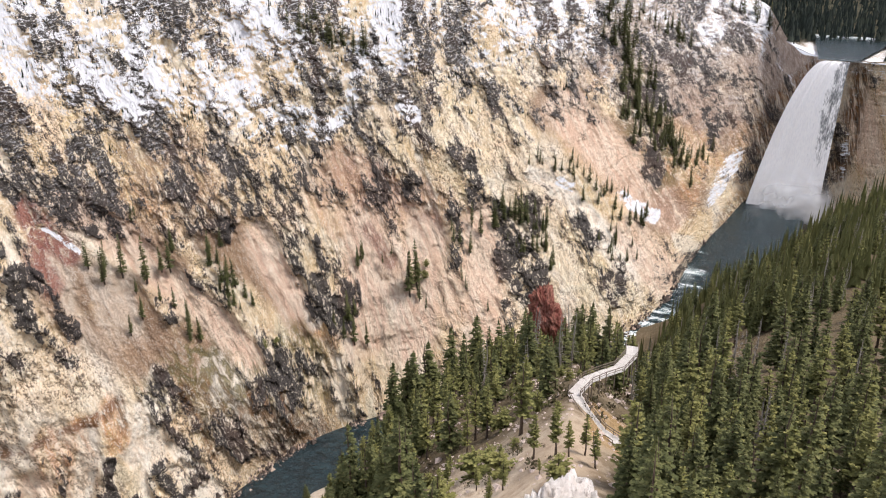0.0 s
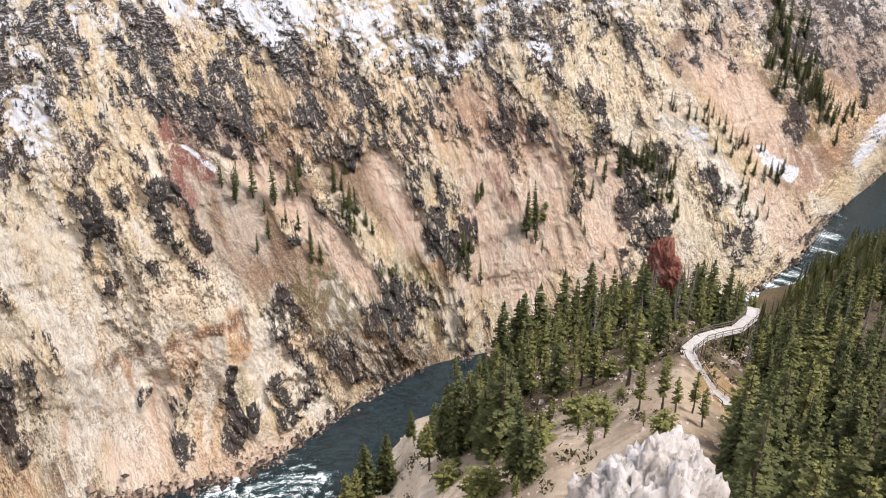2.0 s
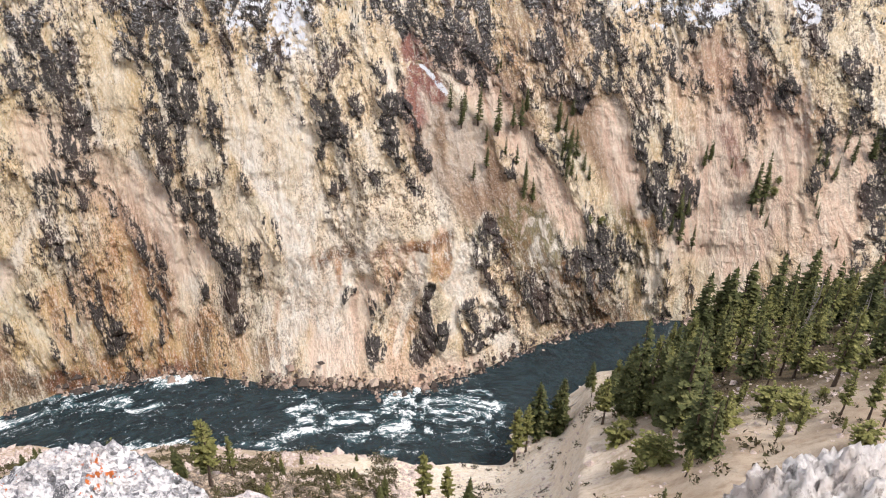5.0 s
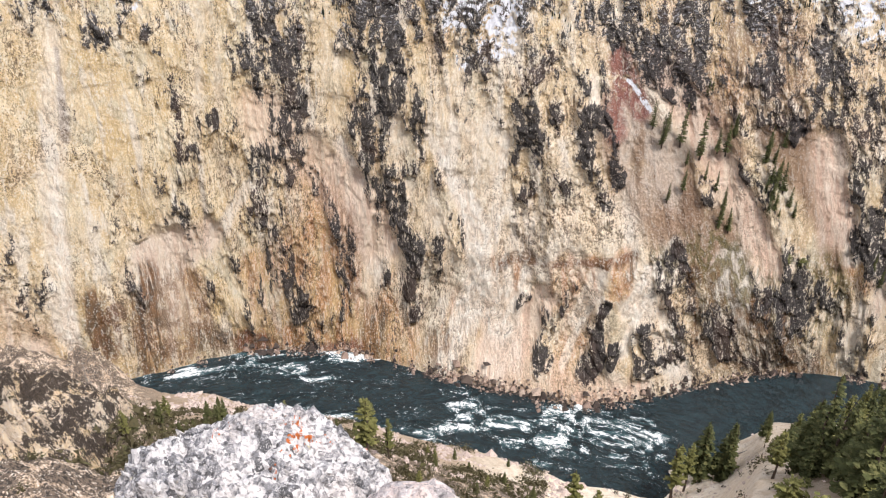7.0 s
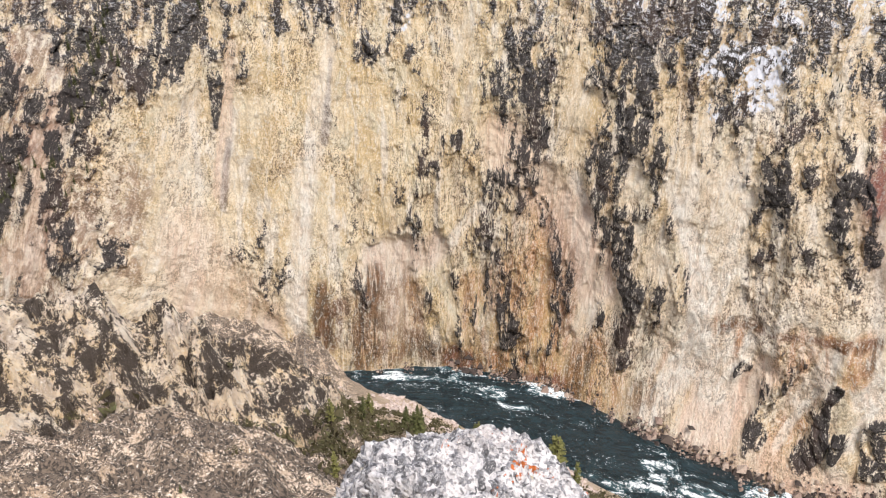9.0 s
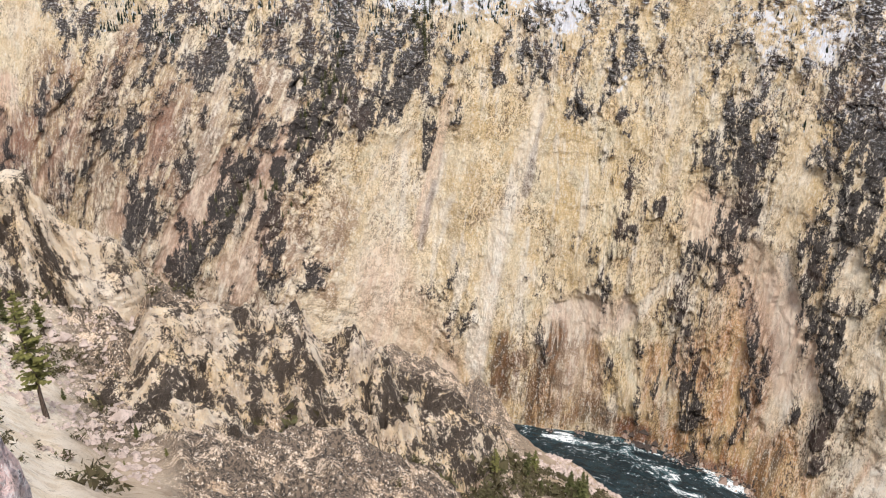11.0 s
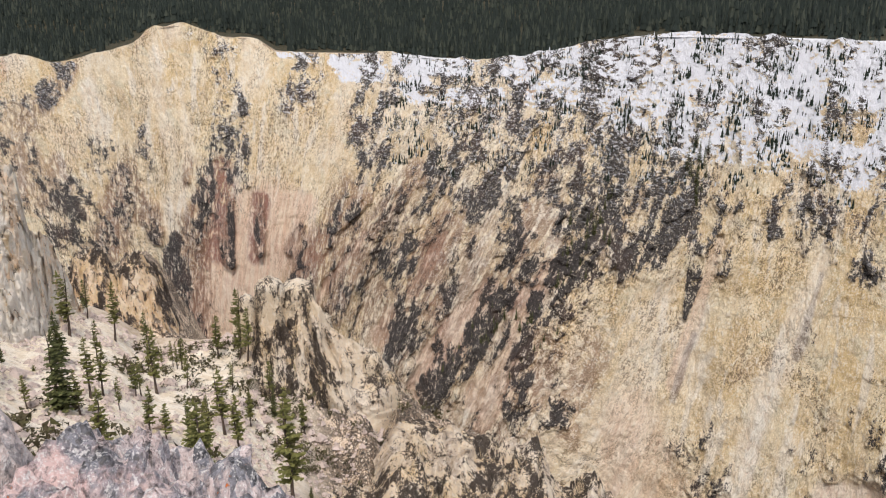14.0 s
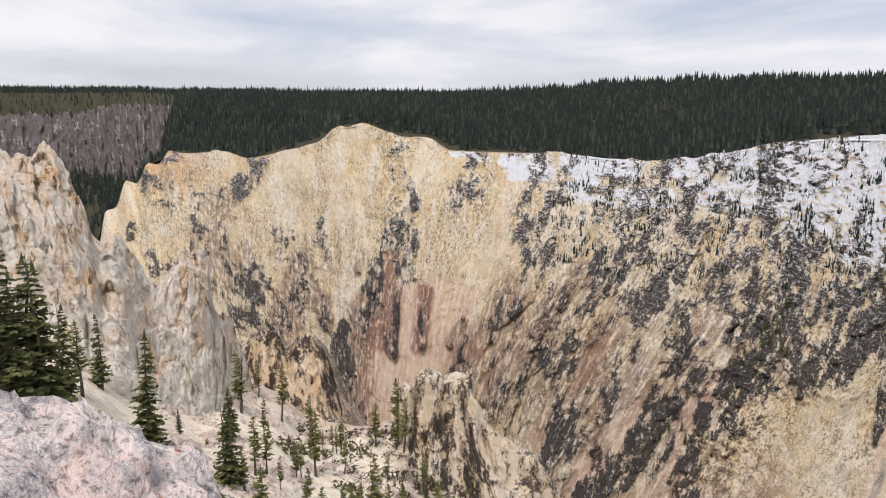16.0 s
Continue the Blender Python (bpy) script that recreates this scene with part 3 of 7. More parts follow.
def plain_rock(name, a, b, shade):
    """Broken rock seen from some way off."""
    n = Nodes(name, 0.95, 0.1)
    mid, fine = n.noise(0.5, (1, 1, 0.5), 5, 0.6), n.noise(2.0, (1, 1, 0.6), 7, 0.75)
    c = n.mix(n.step(mid, 0.40, 0.62), a, b)
    c = n.mix(n.step(fine, 0.52, 0.64), c, shade)
    n.bump(fine, 0.9, 0.5)
    return n.done(c)


M_WALL, M_LAND, M_WATER, M_FALLS = wall_material(), land_material(), water_material(), falls_material()
M_SPRAY = spray_material()
M_CLIFF = cliff_material()
M_BARK = bark_material("pine_bark", (0.055, 0.042, 0.034), (0.13, 0.10, 0.08))
M_DEAD = bark_material("bare_wood", (0.22, 0.20, 0.18), (0.36, 0.33, 0.30))
M_FIR = needle_material("fir_needles", (0.068, 0.078, 0.030), (0.105, 0.112, 0.042), (0.20, 0.195, 0.080))
M_PINE = needle_material("pine_needles", (0.115, 0.120, 0.038), (0.175, 0.170, 0.056), (0.29, 0.27, 0.10))
# far needles carry a bluish tint in their colour in place of haze
M_FAR = needle_material("haze_tinted_needles", (0.026, 0.035, 0.031), (0.040, 0.050, 0.040), (0.085, 0.095, 0.070))
M_SNOWY = needle_material("snow_dusted_needles", (0.022, 0.032, 0.024), (0.034, 0.044, 0.032), (0.045, 0.055, 0.04), 0.25)
M_WHITE = boulder_material("white_lichen_rock", (0.82, 0.79, 0.78), (0.30, 0.30, 0.315), (0.74, 0.66, 0.62), 0.655, 0.9)
M_PINK = boulder_material("pink_lichen_rock", (0.82, 0.70, 0.65), (0.45, 0.41, 0.41), (0.74, 0.54, 0.48), 0.74, 0.3)
M_GREY = boulder_material("grey_lichen_rock", (0.66, 0.55, 0.53), (0.27, 0.27, 0.30), (0.72, 0.50, 0.47), 0.70, 0.6)
M_DECK = plain_material("weathered_planks", (0.52, 0.49, 0.46), (0.62, 0.59, 0.55), 5.0)
M_RAIL = plain_material("brown_timber", (0.14, 0.11, 0.085), (0.20, 0.16, 0.13), 6.0)
M_WHITE_CRAG = plain_rock("white_crag_rock", (0.92, 0.88, 0.85), (0.82, 0.74, 0.68), (0.46, 0.41, 0.38))
M_RED = plain_rock("red_iron_rock", (0.27, 0.095, 0.075), (0.36, 0.17, 0.13), (0.14, 0.075, 0.06))
M_COBBLE = plain_rock("cobble_stone", (0.72, 0.60, 0.54), (0.54, 0.44, 0.39), (0.28, 0.23, 0.20))
def mixed_stone():
    n = Nodes("mixed_bank_stone", 0.9, 0.2)
    isl = n.geo.outputs["Random Per Island"]
    c = n.mix(n.step(isl, 0.5, 0.6), (0.06, 0.048, 0.042), (0.52, 0.41, 0.33))
    c = n.mix(n.step(isl, 0.75, 0.8), c, (0.34, 0.25, 0.20))
    g = n.noise(2.5, detail=5, rough=0.65)
    n.bump(g, 0.6, 0.2)
    return n.done(n.mix(n.math("MULTIPLY", n.step(g, 0.5, 0.62), 0.6), c, (0.16, 0.12, 0.10)))


M_FOOT = mixed_stone()
M_SCRUB = needle_material("scrub_leaves", (0.075, 0.062, 0.036), (0.10, 0.085, 0.045), (0.12, 0.12, 0.05))


# ---- mesh helpers ----
def mesh_of(name, verts, faces, material, smooth_faces=True, zones=None):
    me = bpy.data.meshes.new(name)
    verts, faces = np.asarray(verts, np.float32), np.asarray(faces, np.int32)
    k = faces.shape[1]
    me.vertices.add(len(verts))
    me.vertices.foreach_set("co", verts.ravel())
    me.loops.add(faces.size)
    me.loops.foreach_set("vertex_index", faces.ravel())
    me.polygons.add(len(faces))
    me.polygons.foreach_set("loop_start", np.arange(0, faces.size, k, dtype=np.int32))
    me.polygons.foreach_set("use_smooth", np.full(len(faces), smooth_faces))
    for key, cols in (zones or {}).items():
        a = me.attributes.new(key, "FLOAT_COLOR", "POINT")
        a.data.foreach_set("color", np.asarray(cols, np.float32).ravel())
    me.update(calc_edges=True)
    me.validate()
    me.materials.append(material)
    return me


def grid_faces(n, m, flip=False):
    i = np.arange(n * m).reshape(n, m)
    q = np.stack([i[:-1, :-1], i[1:, :-1], i[1:, 1:], i[:-1, 1:]], -1).reshape(-1, 4)
    return q[:, ::-1] if flip else q


def sheet(name, x, y, z, material, zones=None, flip=False, smooth_faces=True):
    v = np.stack([x, y, z], -1).reshape(-1, 3)
    zn = {k: np.stack(np.broadcast_arrays(*c), -1).reshape(-1, 4) for k, c in (zones or {}).items()}
    return new(name, mesh_of(name, v, grid_faces(*x.shape, flip), material, smooth_faces, zn))


def part(name, data, parent, label=""):
    ob = new(name, data)
    ob.parent = parent
    return tagged(ob, label) if label else ob


# ---- rock zones of the far wall: kind, half width in metres, strength, then bearing and share of the wall's height ----
BANDS = []


def band(kind, width, strength, *points):
    BANDS.append((kind, width, strength, points))


band("gold", 17.2, 0.60, (-3.9, 0.752), (-1.5, 0.662))
band("gold", 13.8, 0.60, (3.2, 0.759), (0.9, 0.612))
band("gold", 13.1, 0.50, (8.8, 0.724), (9.8, 0.602))
band("gold", 11.3, 0.50, (-9.2, 0.336), (-11.9, 0.216))
band("gold", 25.7, 0.60, (59.7, 0.554), (60.0, 0.373))
band("gold", 9.8, 0.60, (46.9, 0.531), (46.1, 0.446))
band("gold", 10.9, 0.50, (38.6, 0.398), (33.9, 0.396))
band("gold", 4.0, 0.90, (69.9, 0.150), (70.2, 0.028))
band("gold", 4.9, 0.95, (81.9, 0.388), (81.5, 0.368))
band("gold", 14.4, 0.60, (79.0, 0.388), (77.5, 0.326))
band("gold", 27.3, 0.50, (63.5, 0.416), (62.7, 0.263))
band("gold", 13.9, 0.50, (71.8, 0.416), (72.6, 0.243))
band("gold", 25.8, 0.60, (68.8, 0.524), (69.7, 0.383))
band("gold", 23.1, 0.50, (62.4, 0.489), (63.9, 0.368))
band("gold", 12.1, 0.60, (79.3, 0.474), (76.8, 0.343))
band("gold", 20.1, 0.50, (102.7, 0.714), (106.1, 0.707))
band("gold", 23.8, 0.55, (116.3, 0.925), (110.5, 0.910), (106.1, 0.897))
band("gold", 34.8, 0.50, (110.5, 0.777), (101.3, 0.739))
band("gold", 16.3, 0.60, (-28.4, 0.514), (-29.0, 0.672))
band("gold", 39.3, 0.80, (70.8, 0.436), (62.6, 0.411), (56.4, 0.484))
band("gold", 21.7, 0.80, (79.1, 0.391), (79.8, 0.286))
band("gold", 50.1, 0.55, (107.7, 0.714), (99.9, 0.707))
band("gold", 4.9, 0.95, (70.1, 0.135), (70.4, 0.018))
band("gold", 34.3, 0.75, (63.4, 0.506), (63.0, 0.366), (67.2, 0.256))
band("gold", 13.5, 0.60, (47.1, 0.556), (48.8, 0.476))
band("gold", 13.1, 0.50, (38.2, 0.391), (33.8, 0.383))
band("gold", 5.4, 1.00, (69.7, 0.135), (70.5, 0.023))
band("gold", 13.1, 0.70, (3.1, 0.559), (-1.9, 0.464))
band("gold", 10.9, 0.50, (32.5, 0.414), (29.9, 0.366))
band("gold", 45.6, 0.70, (115.7, 0.840), (109.9, 0.797), (105.2, 0.802))
band("gold", 27.7, 0.60, (120.2, 0.752), (119.3, 0.551))
band("tan", 10.7, 0.90, (-7.5, 0.617), (-10.4, 0.526), (-13.3, 0.426), (-16.8, 0.246))
band("tan", 9.7, 0.90, (28.0, 0.456), (26.4, 0.381), (22.9, 0.303), (17.8, 0.258))
band("tan", 5.6, 0.90, (15.8, 0.471), (13.5, 0.361), (11.0, 0.253))
band("tan", 9.2, 0.60, (103.6, 0.441), (105.5, 0.383))
band("tan", 8.8, 0.95, (27.7, 0.471), (23.8, 0.398), (22.3, 0.306))
band("tan", 6.8, 0.90, (23.4, 0.524), (19.9, 0.419))
band("tan", 5.1, 0.90, (17.7, 0.456), (13.8, 0.353), (11.0, 0.228))
band("tan", 9.5, 0.90, (-9.0, 0.609), (-14.1, 0.388))
band("ochre", 15.3, 0.60, (-17.2, 0.514), (-20.0, 0.331))
band("ochre", 10.5, 0.70, (-18.0, 0.318), (-17.9, 0.241))
band("ochre", 9.9, 0.50, (-10.9, 0.707), (-10.2, 0.662))
band("ochre", 6.1, 0.95, (-2.4, 0.221), (-2.3, 0.193))
band("ochre", 3.3, 0.70, (9.7, 0.223), (8.8, 0.195))
band("ochre", 5.5, 0.60, (21.9, 0.571), (20.9, 0.524))
band("ochre", 13.3, 0.75, (51.2, 0.273), (53.0, 0.170), (50.2, 0.063))
band("ochre", 3.1, 0.70, (48.6, 0.261), (47.7, 0.160))
band("ochre", 8.8, 0.70, (44.6, 0.040), (47.4, 0.045))
band("ochre", 2.2, 0.95, (34.4, 0.198), (35.3, 0.085))
band("ochre", 2.1, 0.95, (29.4, 0.223), (29.8, 0.118), (30.2, 0.063))
band("ochre", 1.9, 0.90, (25.9, 0.241), (24.6, 0.160))
band("ochre", 1.9, 0.80, (31.8, 0.216), (31.2, 0.188))
band("ochre", 11.3, 0.50, (62.0, 0.118), (64.1, 0.038))
band("ochre", 6.7, 0.80, (51.1, 0.266), (49.4, 0.231))
band("ochre", 15.6, 0.60, (124.7, 0.930), (122.6, 0.882))
band("ochre", 16.3, 0.50, (-28.3, 0.739), (-28.9, 0.328))
band("ochre", 13.2, 0.50, (-22.9, 0.962), (-20.7, 0.667))
band("ochre", 8.0, 0.80, (49.7, 0.273), (49.1, 0.133))
band("ochre", 7.6, 0.60, (56.5, 0.155), (54.7, 0.035))
band("ochre", 6.6, 0.70, (47.9, 0.043), (45.4, 0.083))
band("ochre", 5.8, 0.90, (57.9, 0.025), (48.9, 0.028))
band("ochre", 4.9, 0.90, (35.8, 0.185), (36.6, 0.078))
band("ochre", 4.0, 0.90, (30.6, 0.226), (31.0, 0.160))
band("ochre", 4.1, 0.90, (28.6, 0.198), (29.9, 0.033))
band("ochre", 3.4, 0.90, (26.0, 0.246), (26.2, 0.190))
band("ochre", 12.6, 0.70, (6.8, 0.479), (3.0, 0.436))
band("ochre", 7.4, 0.60, (9.3, 0.479), (7.5, 0.419))
band("ochre", 5.5, 0.90, (35.8, 0.190), (35.5, 0.120))
band("ochre", 4.7, 0.90, (28.4, 0.223), (29.1, 0.078))
band("ochre", 7.8, 0.60, (-18.7, 0.464), (-19.6, 0.361))
band("pale", 3.4, 0.95, (-6.5, 0.469), (-9.5, 0.378), (-13.0, 0.243))
band("pale", 4.2, 0.60, (-13.4, 0.231), (-17.0, 0.055))
band("pale", 3.8, 0.70, (8.5, 0.148), (8.4, 0.095))
band("pale", 3.3, 0.70, (13.4, 0.401), (10.1, 0.238))
band("pale", 4.3, 0.85, (36.5, 0.185), (38.5, 0.085), (40.7, 0.023))
band("pale", 4.3, 0.85, (36.0, 0.143), (36.6, 0.015))
band("pale", 3.8, 0.80, (28.0, 0.213), (29.1, 0.118))
band("pale", 3.4, 0.80, (22.4, 0.223), (23.7, 0.118))
band("pale", 3.1, 0.80, (18.3, 0.203), (16.1, 0.153))
band("pale", 3.1, 0.80, (40.8, 0.368), (38.1, 0.241), (37.0, 0.195))
band("pale", 3.1, 0.75, (36.3, 0.406), (37.0, 0.223))
band("pale", 5.7, 0.70, (47.8, 0.321), (47.3, 0.248))
band("pale", 4.5, 0.80, (62.0, 0.218), (64.9, 0.208))
band("pale", 4.4, 0.60, (45.3, 0.198), (47.0, 0.130))
band("pale", 2.7, 0.80, (69.5, 0.328), (70.4, 0.175), (71.2, 0.025))
band("pale", 9.0, 0.60, (61.8, 0.223), (64.7, 0.168))
band("pale", 5.9, 0.70, (74.3, 0.060), (72.7, 0.023))
band("pale", 7.7, 0.70, (61.9, 0.211), (63.3, 0.173))
band("pale", 5.9, 0.70, (74.4, 0.040), (73.6, 0.075))
band("pale", 6.8, 0.60, (116.7, 0.880), (116.4, 0.697))
band("pale", 4.0, 0.55, (67.9, 0.506), (69.8, 0.328), (71.3, 0.105))
band("pale", 3.5, 0.55, (67.2, 0.579), (68.4, 0.411), (71.4, 0.158))
band("pale", 4.4, 0.80, (48.3, 0.306), (46.7, 0.153))
band("pale", 3.5, 0.95, (41.2, 0.378), (38.8, 0.271), (38.1, 0.185))
band("pale", 3.1, 0.90, (49.0, 0.386), (47.4, 0.313))
band("pale", 3.4, 0.90, (33.8, 0.180), (34.1, 0.045))
band("pale", 3.0, 0.95, (37.5, 0.135), (39.8, 0.030))
band("pale", 3.0, 0.90, (23.9, 0.226), (25.0, 0.155))
band("pale", 3.1, 0.90, (21.9, 0.143), (19.3, 0.015))
band("pale", 5.7, 0.80, (18.0, 0.233), (16.4, 0.150))
band("pale", 3.9, 0.90, (37.8, 0.226), (38.4, 0.093))
band("pale", 3.4, 0.90, (35.5, 0.075), (35.3, 0.023))
band("pale", 3.0, 0.90, (22.5, 0.261), (24.2, 0.178))
band("pale", 3.5, 0.95, (-7.2, 0.454), (-10.7, 0.333), (-15.0, 0.163))
band("pink", 5.0, 0.80, (-8.3, 0.599), (-12.9, 0.434), (-16.4, 0.271))
band("pink", 6.7, 0.80, (-13.7, 0.263), (-17.4, 0.053))
band("pink", 11.1, 0.95, (5.9, 0.409), (6.1, 0.190))
band("pink", 12.4, 0.95, (1.2, 0.356), (2.5, 0.155))
band("pink", 12.3, 0.95, (-2.8, 0.366), (-3.4, 0.128))
band("pink", 12.5, 0.80, (3.7, 0.276), (-2.9, 0.203))
band("pink", 12.6, 0.50, (8.9, 0.504), (3.6, 0.419))
band("pink", 5.4, 0.95, (26.3, 0.569), (22.1, 0.464), (19.0, 0.351), (15.5, 0.233))
band("pink", 15.1, 0.50, (8.9, 0.511), (5.8, 0.471))
band("pink", 4.7, 0.75, (32.1, 0.150), (34.5, 0.018))
band("pink", 2.8, 0.95, (28.1, 0.015), (22.6, 0.020))
band("pink", 2.1, 0.90, (39.7, 0.008), (32.4, 0.008))
band("pink", 6.7, 0.60, (59.6, 0.226), (64.3, 0.193))
band("pink", 4.7, 0.75, (85.9, 0.474), (89.2, 0.221))
band("pink", 5.1, 0.70, (90.9, 0.190), (88.5, 0.253))
band("pink", 2.9, 0.60, (73.9, 0.574), (76.0, 0.308))
band("pink", 5.2, 0.50, (80.2, 0.211), (79.7, 0.110))
band("pink", 17.4, 0.85, (105.1, 0.514), (108.9, 0.241))
band("pink", 4.7, 0.95, (89.8, 0.426), (92.0, 0.308), (95.7, 0.153))
band("pink", 3.3, 0.90, (87.7, 0.281), (90.5, 0.140))
band("pink", 2.6, 0.70, (86.0, 0.441), (88.1, 0.341))
band("pink", 6.1, 0.60, (79.2, 0.211), (78.6, 0.173))
band("pink", 13.0, 0.90, (107.8, 0.426), (111.1, 0.140))
band("pink", 6.3, 0.85, (103.2, 0.556), (108.6, 0.266))
band("pink", 3.1, 0.80, (87.4, 0.950), (87.5, 0.890))
band("pink", 12.5, 0.90, (105.3, 0.439), (108.9, 0.223))
band("pink", 7.1, 0.80, (107.3, 0.516), (108.3, 0.341))
band("pink", 4.7, 0.90, (90.2, 0.414), (93.8, 0.253), (95.7, 0.165))
band("pink", 4.2, 0.90, (85.2, 0.481), (88.1, 0.391))
band("pink", 4.1, 0.90, (88.2, 0.251), (90.5, 0.128))
band("pink", 3.8, 0.80, (97.0, 0.333), (98.3, 0.261))
band("pink", 14.0, 0.50, (78.7, 0.218), (74.6, 0.093))
band("pink", 11.1, 0.70, (54.4, 0.419), (48.8, 0.303), (46.2, 0.221))
band("pink", 5.6, 0.60, (36.7, 0.038), (24.3, 0.018))
band("pink", 5.4, 0.95, (26.5, 0.571), (22.7, 0.474), (18.2, 0.338), (15.1, 0.218))
band("pink", 7.1, 0.90, (13.8, 0.429), (11.6, 0.286))
band("pink", 9.9, 0.60, (5.8, 0.404), (5.2, 0.356))
band("pink", 10.6, 0.90, (-8.6, 0.612), (-11.2, 0.509), (-14.7, 0.343))
band("pink", 12.8, 0.60, (-23.1, 0.897), (-24.0, 1.000))
band("pink", 9.8, 0.80, (108.5, 0.456), (110.2, 0.251))
band("pink", 3.2, 0.90, (91.8, 0.371), (95.0, 0.238))
band("pink", 3.3, 0.80, (93.3, 0.531), (95.6, 0.388))
band("red", 3.0, 0.60, (5.7, 0.393), (4.1, 0.321))
band("red", 10.2, 0.45, (7.6, 0.536), (0.1, 0.424))
band("red", 4.5, 0.90, (28.7, 0.564), (26.6, 0.489))
band("red", 3.6, 0.60, (28.9, 0.504), (27.9, 0.446))
band("red", 3.2, 0.90, (58.1, 0.025), (56.6, 0.025))
band("red", 3.1, 0.70, (51.5, 0.005), (48.1, 0.020))
band("red", 7.4, 0.85, (108.8, 0.591), (109.0, 0.446))
band("red", 4.5, 0.85, (106.2, 0.531), (106.8, 0.424))
band("red", 5.4, 0.60, (102.0, 0.474), (103.8, 0.358))
band("red", 7.1, 0.50, (94.2, 0.486), (93.7, 0.336))
band("red", 4.3, 0.45, (87.6, 0.614), (88.1, 0.391))
band("red", 6.7, 0.80, (109.0, 0.566), (110.6, 0.331))
band("red", 3.8, 0.80, (106.5, 0.534), (106.9, 0.404))
band("red", 5.3, 0.80, (109.7, 0.539), (109.7, 0.351))
band("red", 3.8, 0.80, (106.3, 0.494), (107.1, 0.378))
band("red", 5.0, 0.95, (28.6, 0.566), (27.9, 0.516))
band("red", 4.4, 0.80, (28.8, 0.504), (28.2, 0.454))
band("brown", 4.2, 0.80, (111.0, 0.581), (111.4, 0.526))
band("brown", 6.7, 0.80, (115.0, 0.556), (114.2, 0.424))
band("brown", 6.0, 0.70, (119.2, 0.584), (118.7, 0.501))
band("brown", 5.5, 0.60, (116.6, 0.441), (116.7, 0.333))
band("brown", 3.6, 0.70, (102.4, 0.471), (104.0, 0.376))
band("brown", 7.9, 0.70, (118.3, 0.241), (116.7, 0.313))
band("brown", 11.1, 0.80, (93.3, 0.554), (95.2, 0.419), (97.1, 0.268))
band("brown", 10.0, 0.70, (86.0, 0.308), (87.8, 0.165))
band("brown", 8.7, 0.60, (82.0, 0.321), (83.2, 0.195))
band("brown", 6.8, 0.60, (63.6, 0.153), (63.2, 0.040))
band("brown", 4.5, 0.90, (67.7, 0.123), (69.0, 0.053))
band("brown", 1.3, 0.90, (36.3, 0.193), (25.3, 0.248))
band("brown", 11.9, 0.60, (20.7, 0.627), (17.6, 0.596))
band("brown", 25.4, 0.55, (-18.5, 0.546), (-21.5, 0.662))
band("brown", 15.3, 0.50, (-14.4, 0.789), (-17.2, 0.514))
band("brown", 10.2, 0.60, (-11.6, 0.702), (-13.4, 0.556))
band("brown", 11.9, 0.70, (99.8, 0.569), (101.9, 0.386))
band("brown", 17.1, 0.50, (93.8, 0.637), (97.7, 0.396))
band("brown", 14.5, 0.50, (121.2, 0.724), (120.4, 0.521))
band("wet", 8.0, 0.60, (18.6, 0.180), (15.5, 0.058))
band("wet", 2.3, 0.95, (13.9, 0.165), (12.5, 0.045))
band("wet", 3.1, 0.90, (20.6, 0.223), (18.9, 0.098))
band("wet", 7.0, 0.70, (14.2, 0.050), (10.5, 0.005))
band("wet", 4.9, 0.80, (65.2, 0.160), (66.1, 0.023))
band("wet", 4.5, 0.80, (61.5, 0.045), (53.4, 0.000))
band("wet", 3.5, 0.85, (46.1, 0.080), (47.2, 0.008))
band("wet", 3.9, 0.60, (41.6, 0.043), (40.6, 0.053))
band("wet", 1.7, 0.80, (28.1, 0.236), (26.2, 0.238))
band("wet", 1.7, 0.80, (25.3, 0.248), (25.4, 0.208))
band("wet", 2.6, 0.70, (33.7, 0.213), (36.5, 0.190))
band("wet", 4.3, 0.80, (68.6, 0.123), (69.0, 0.053))
band("wet", 5.0, 0.80, (64.8, 0.168), (66.3, 0.050))
band("wet", 5.0, 0.95, (-24.6, 0.945), (-23.3, 0.619), (-22.1, 0.163))
band("wet", 5.3, 0.95, (-27.2, 0.917), (-27.4, 0.461), (-27.0, 0.218))
band("wet", 11.9, 0.70, (-21.9, 0.065), (-21.0, 0.018))
band("wet", 4.0, 0.90, (68.8, 0.155), (69.3, 0.085))
band("wet", 3.6, 0.80, (65.0, 0.175), (64.9, 0.038))
band("wet", 4.4, 0.90, (57.6, 0.028), (57.1, 0.000))
band("wet", 4.3, 0.80, (53.8, 0.020), (53.2, 0.000))
band("wet", 5.7, 0.90, (65.1, 0.153), (66.5, 0.030))
band("wet", 5.0, 0.80, (46.6, 0.063), (47.2, 0.018))
band("wet", 5.0, 0.90, (15.4, 0.163), (13.7, 0.023))
band("wet", 6.7, 0.80, (13.2, 0.125), (12.4, 0.030))
band("wet", 5.5, 1.00, (-24.5, 0.947), (-23.3, 0.732), (-22.2, 0.506), (-21.8, 0.248))
band("wet", 8.2, 0.80, (-21.3, 0.371), (-21.3, 0.178))
band("wet", 5.7, 1.00, (-27.3, 0.920), (-27.0, 0.574), (-26.8, 0.211))
band("grey", 1.6, 0.70, (67.2, 0.549), (67.9, 0.414))
band("grey", 26.2, 0.80, (-15.4, 0.822), (-19.2, 0.724), (-22.1, 0.975))
band("grey", 19.6, 0.70, (-15.0, 0.674), (-19.3, 0.494))
band("grey", 37.4, 0.90, (-12.9, 0.835), (-17.6, 0.784), (-22.9, 0.962))
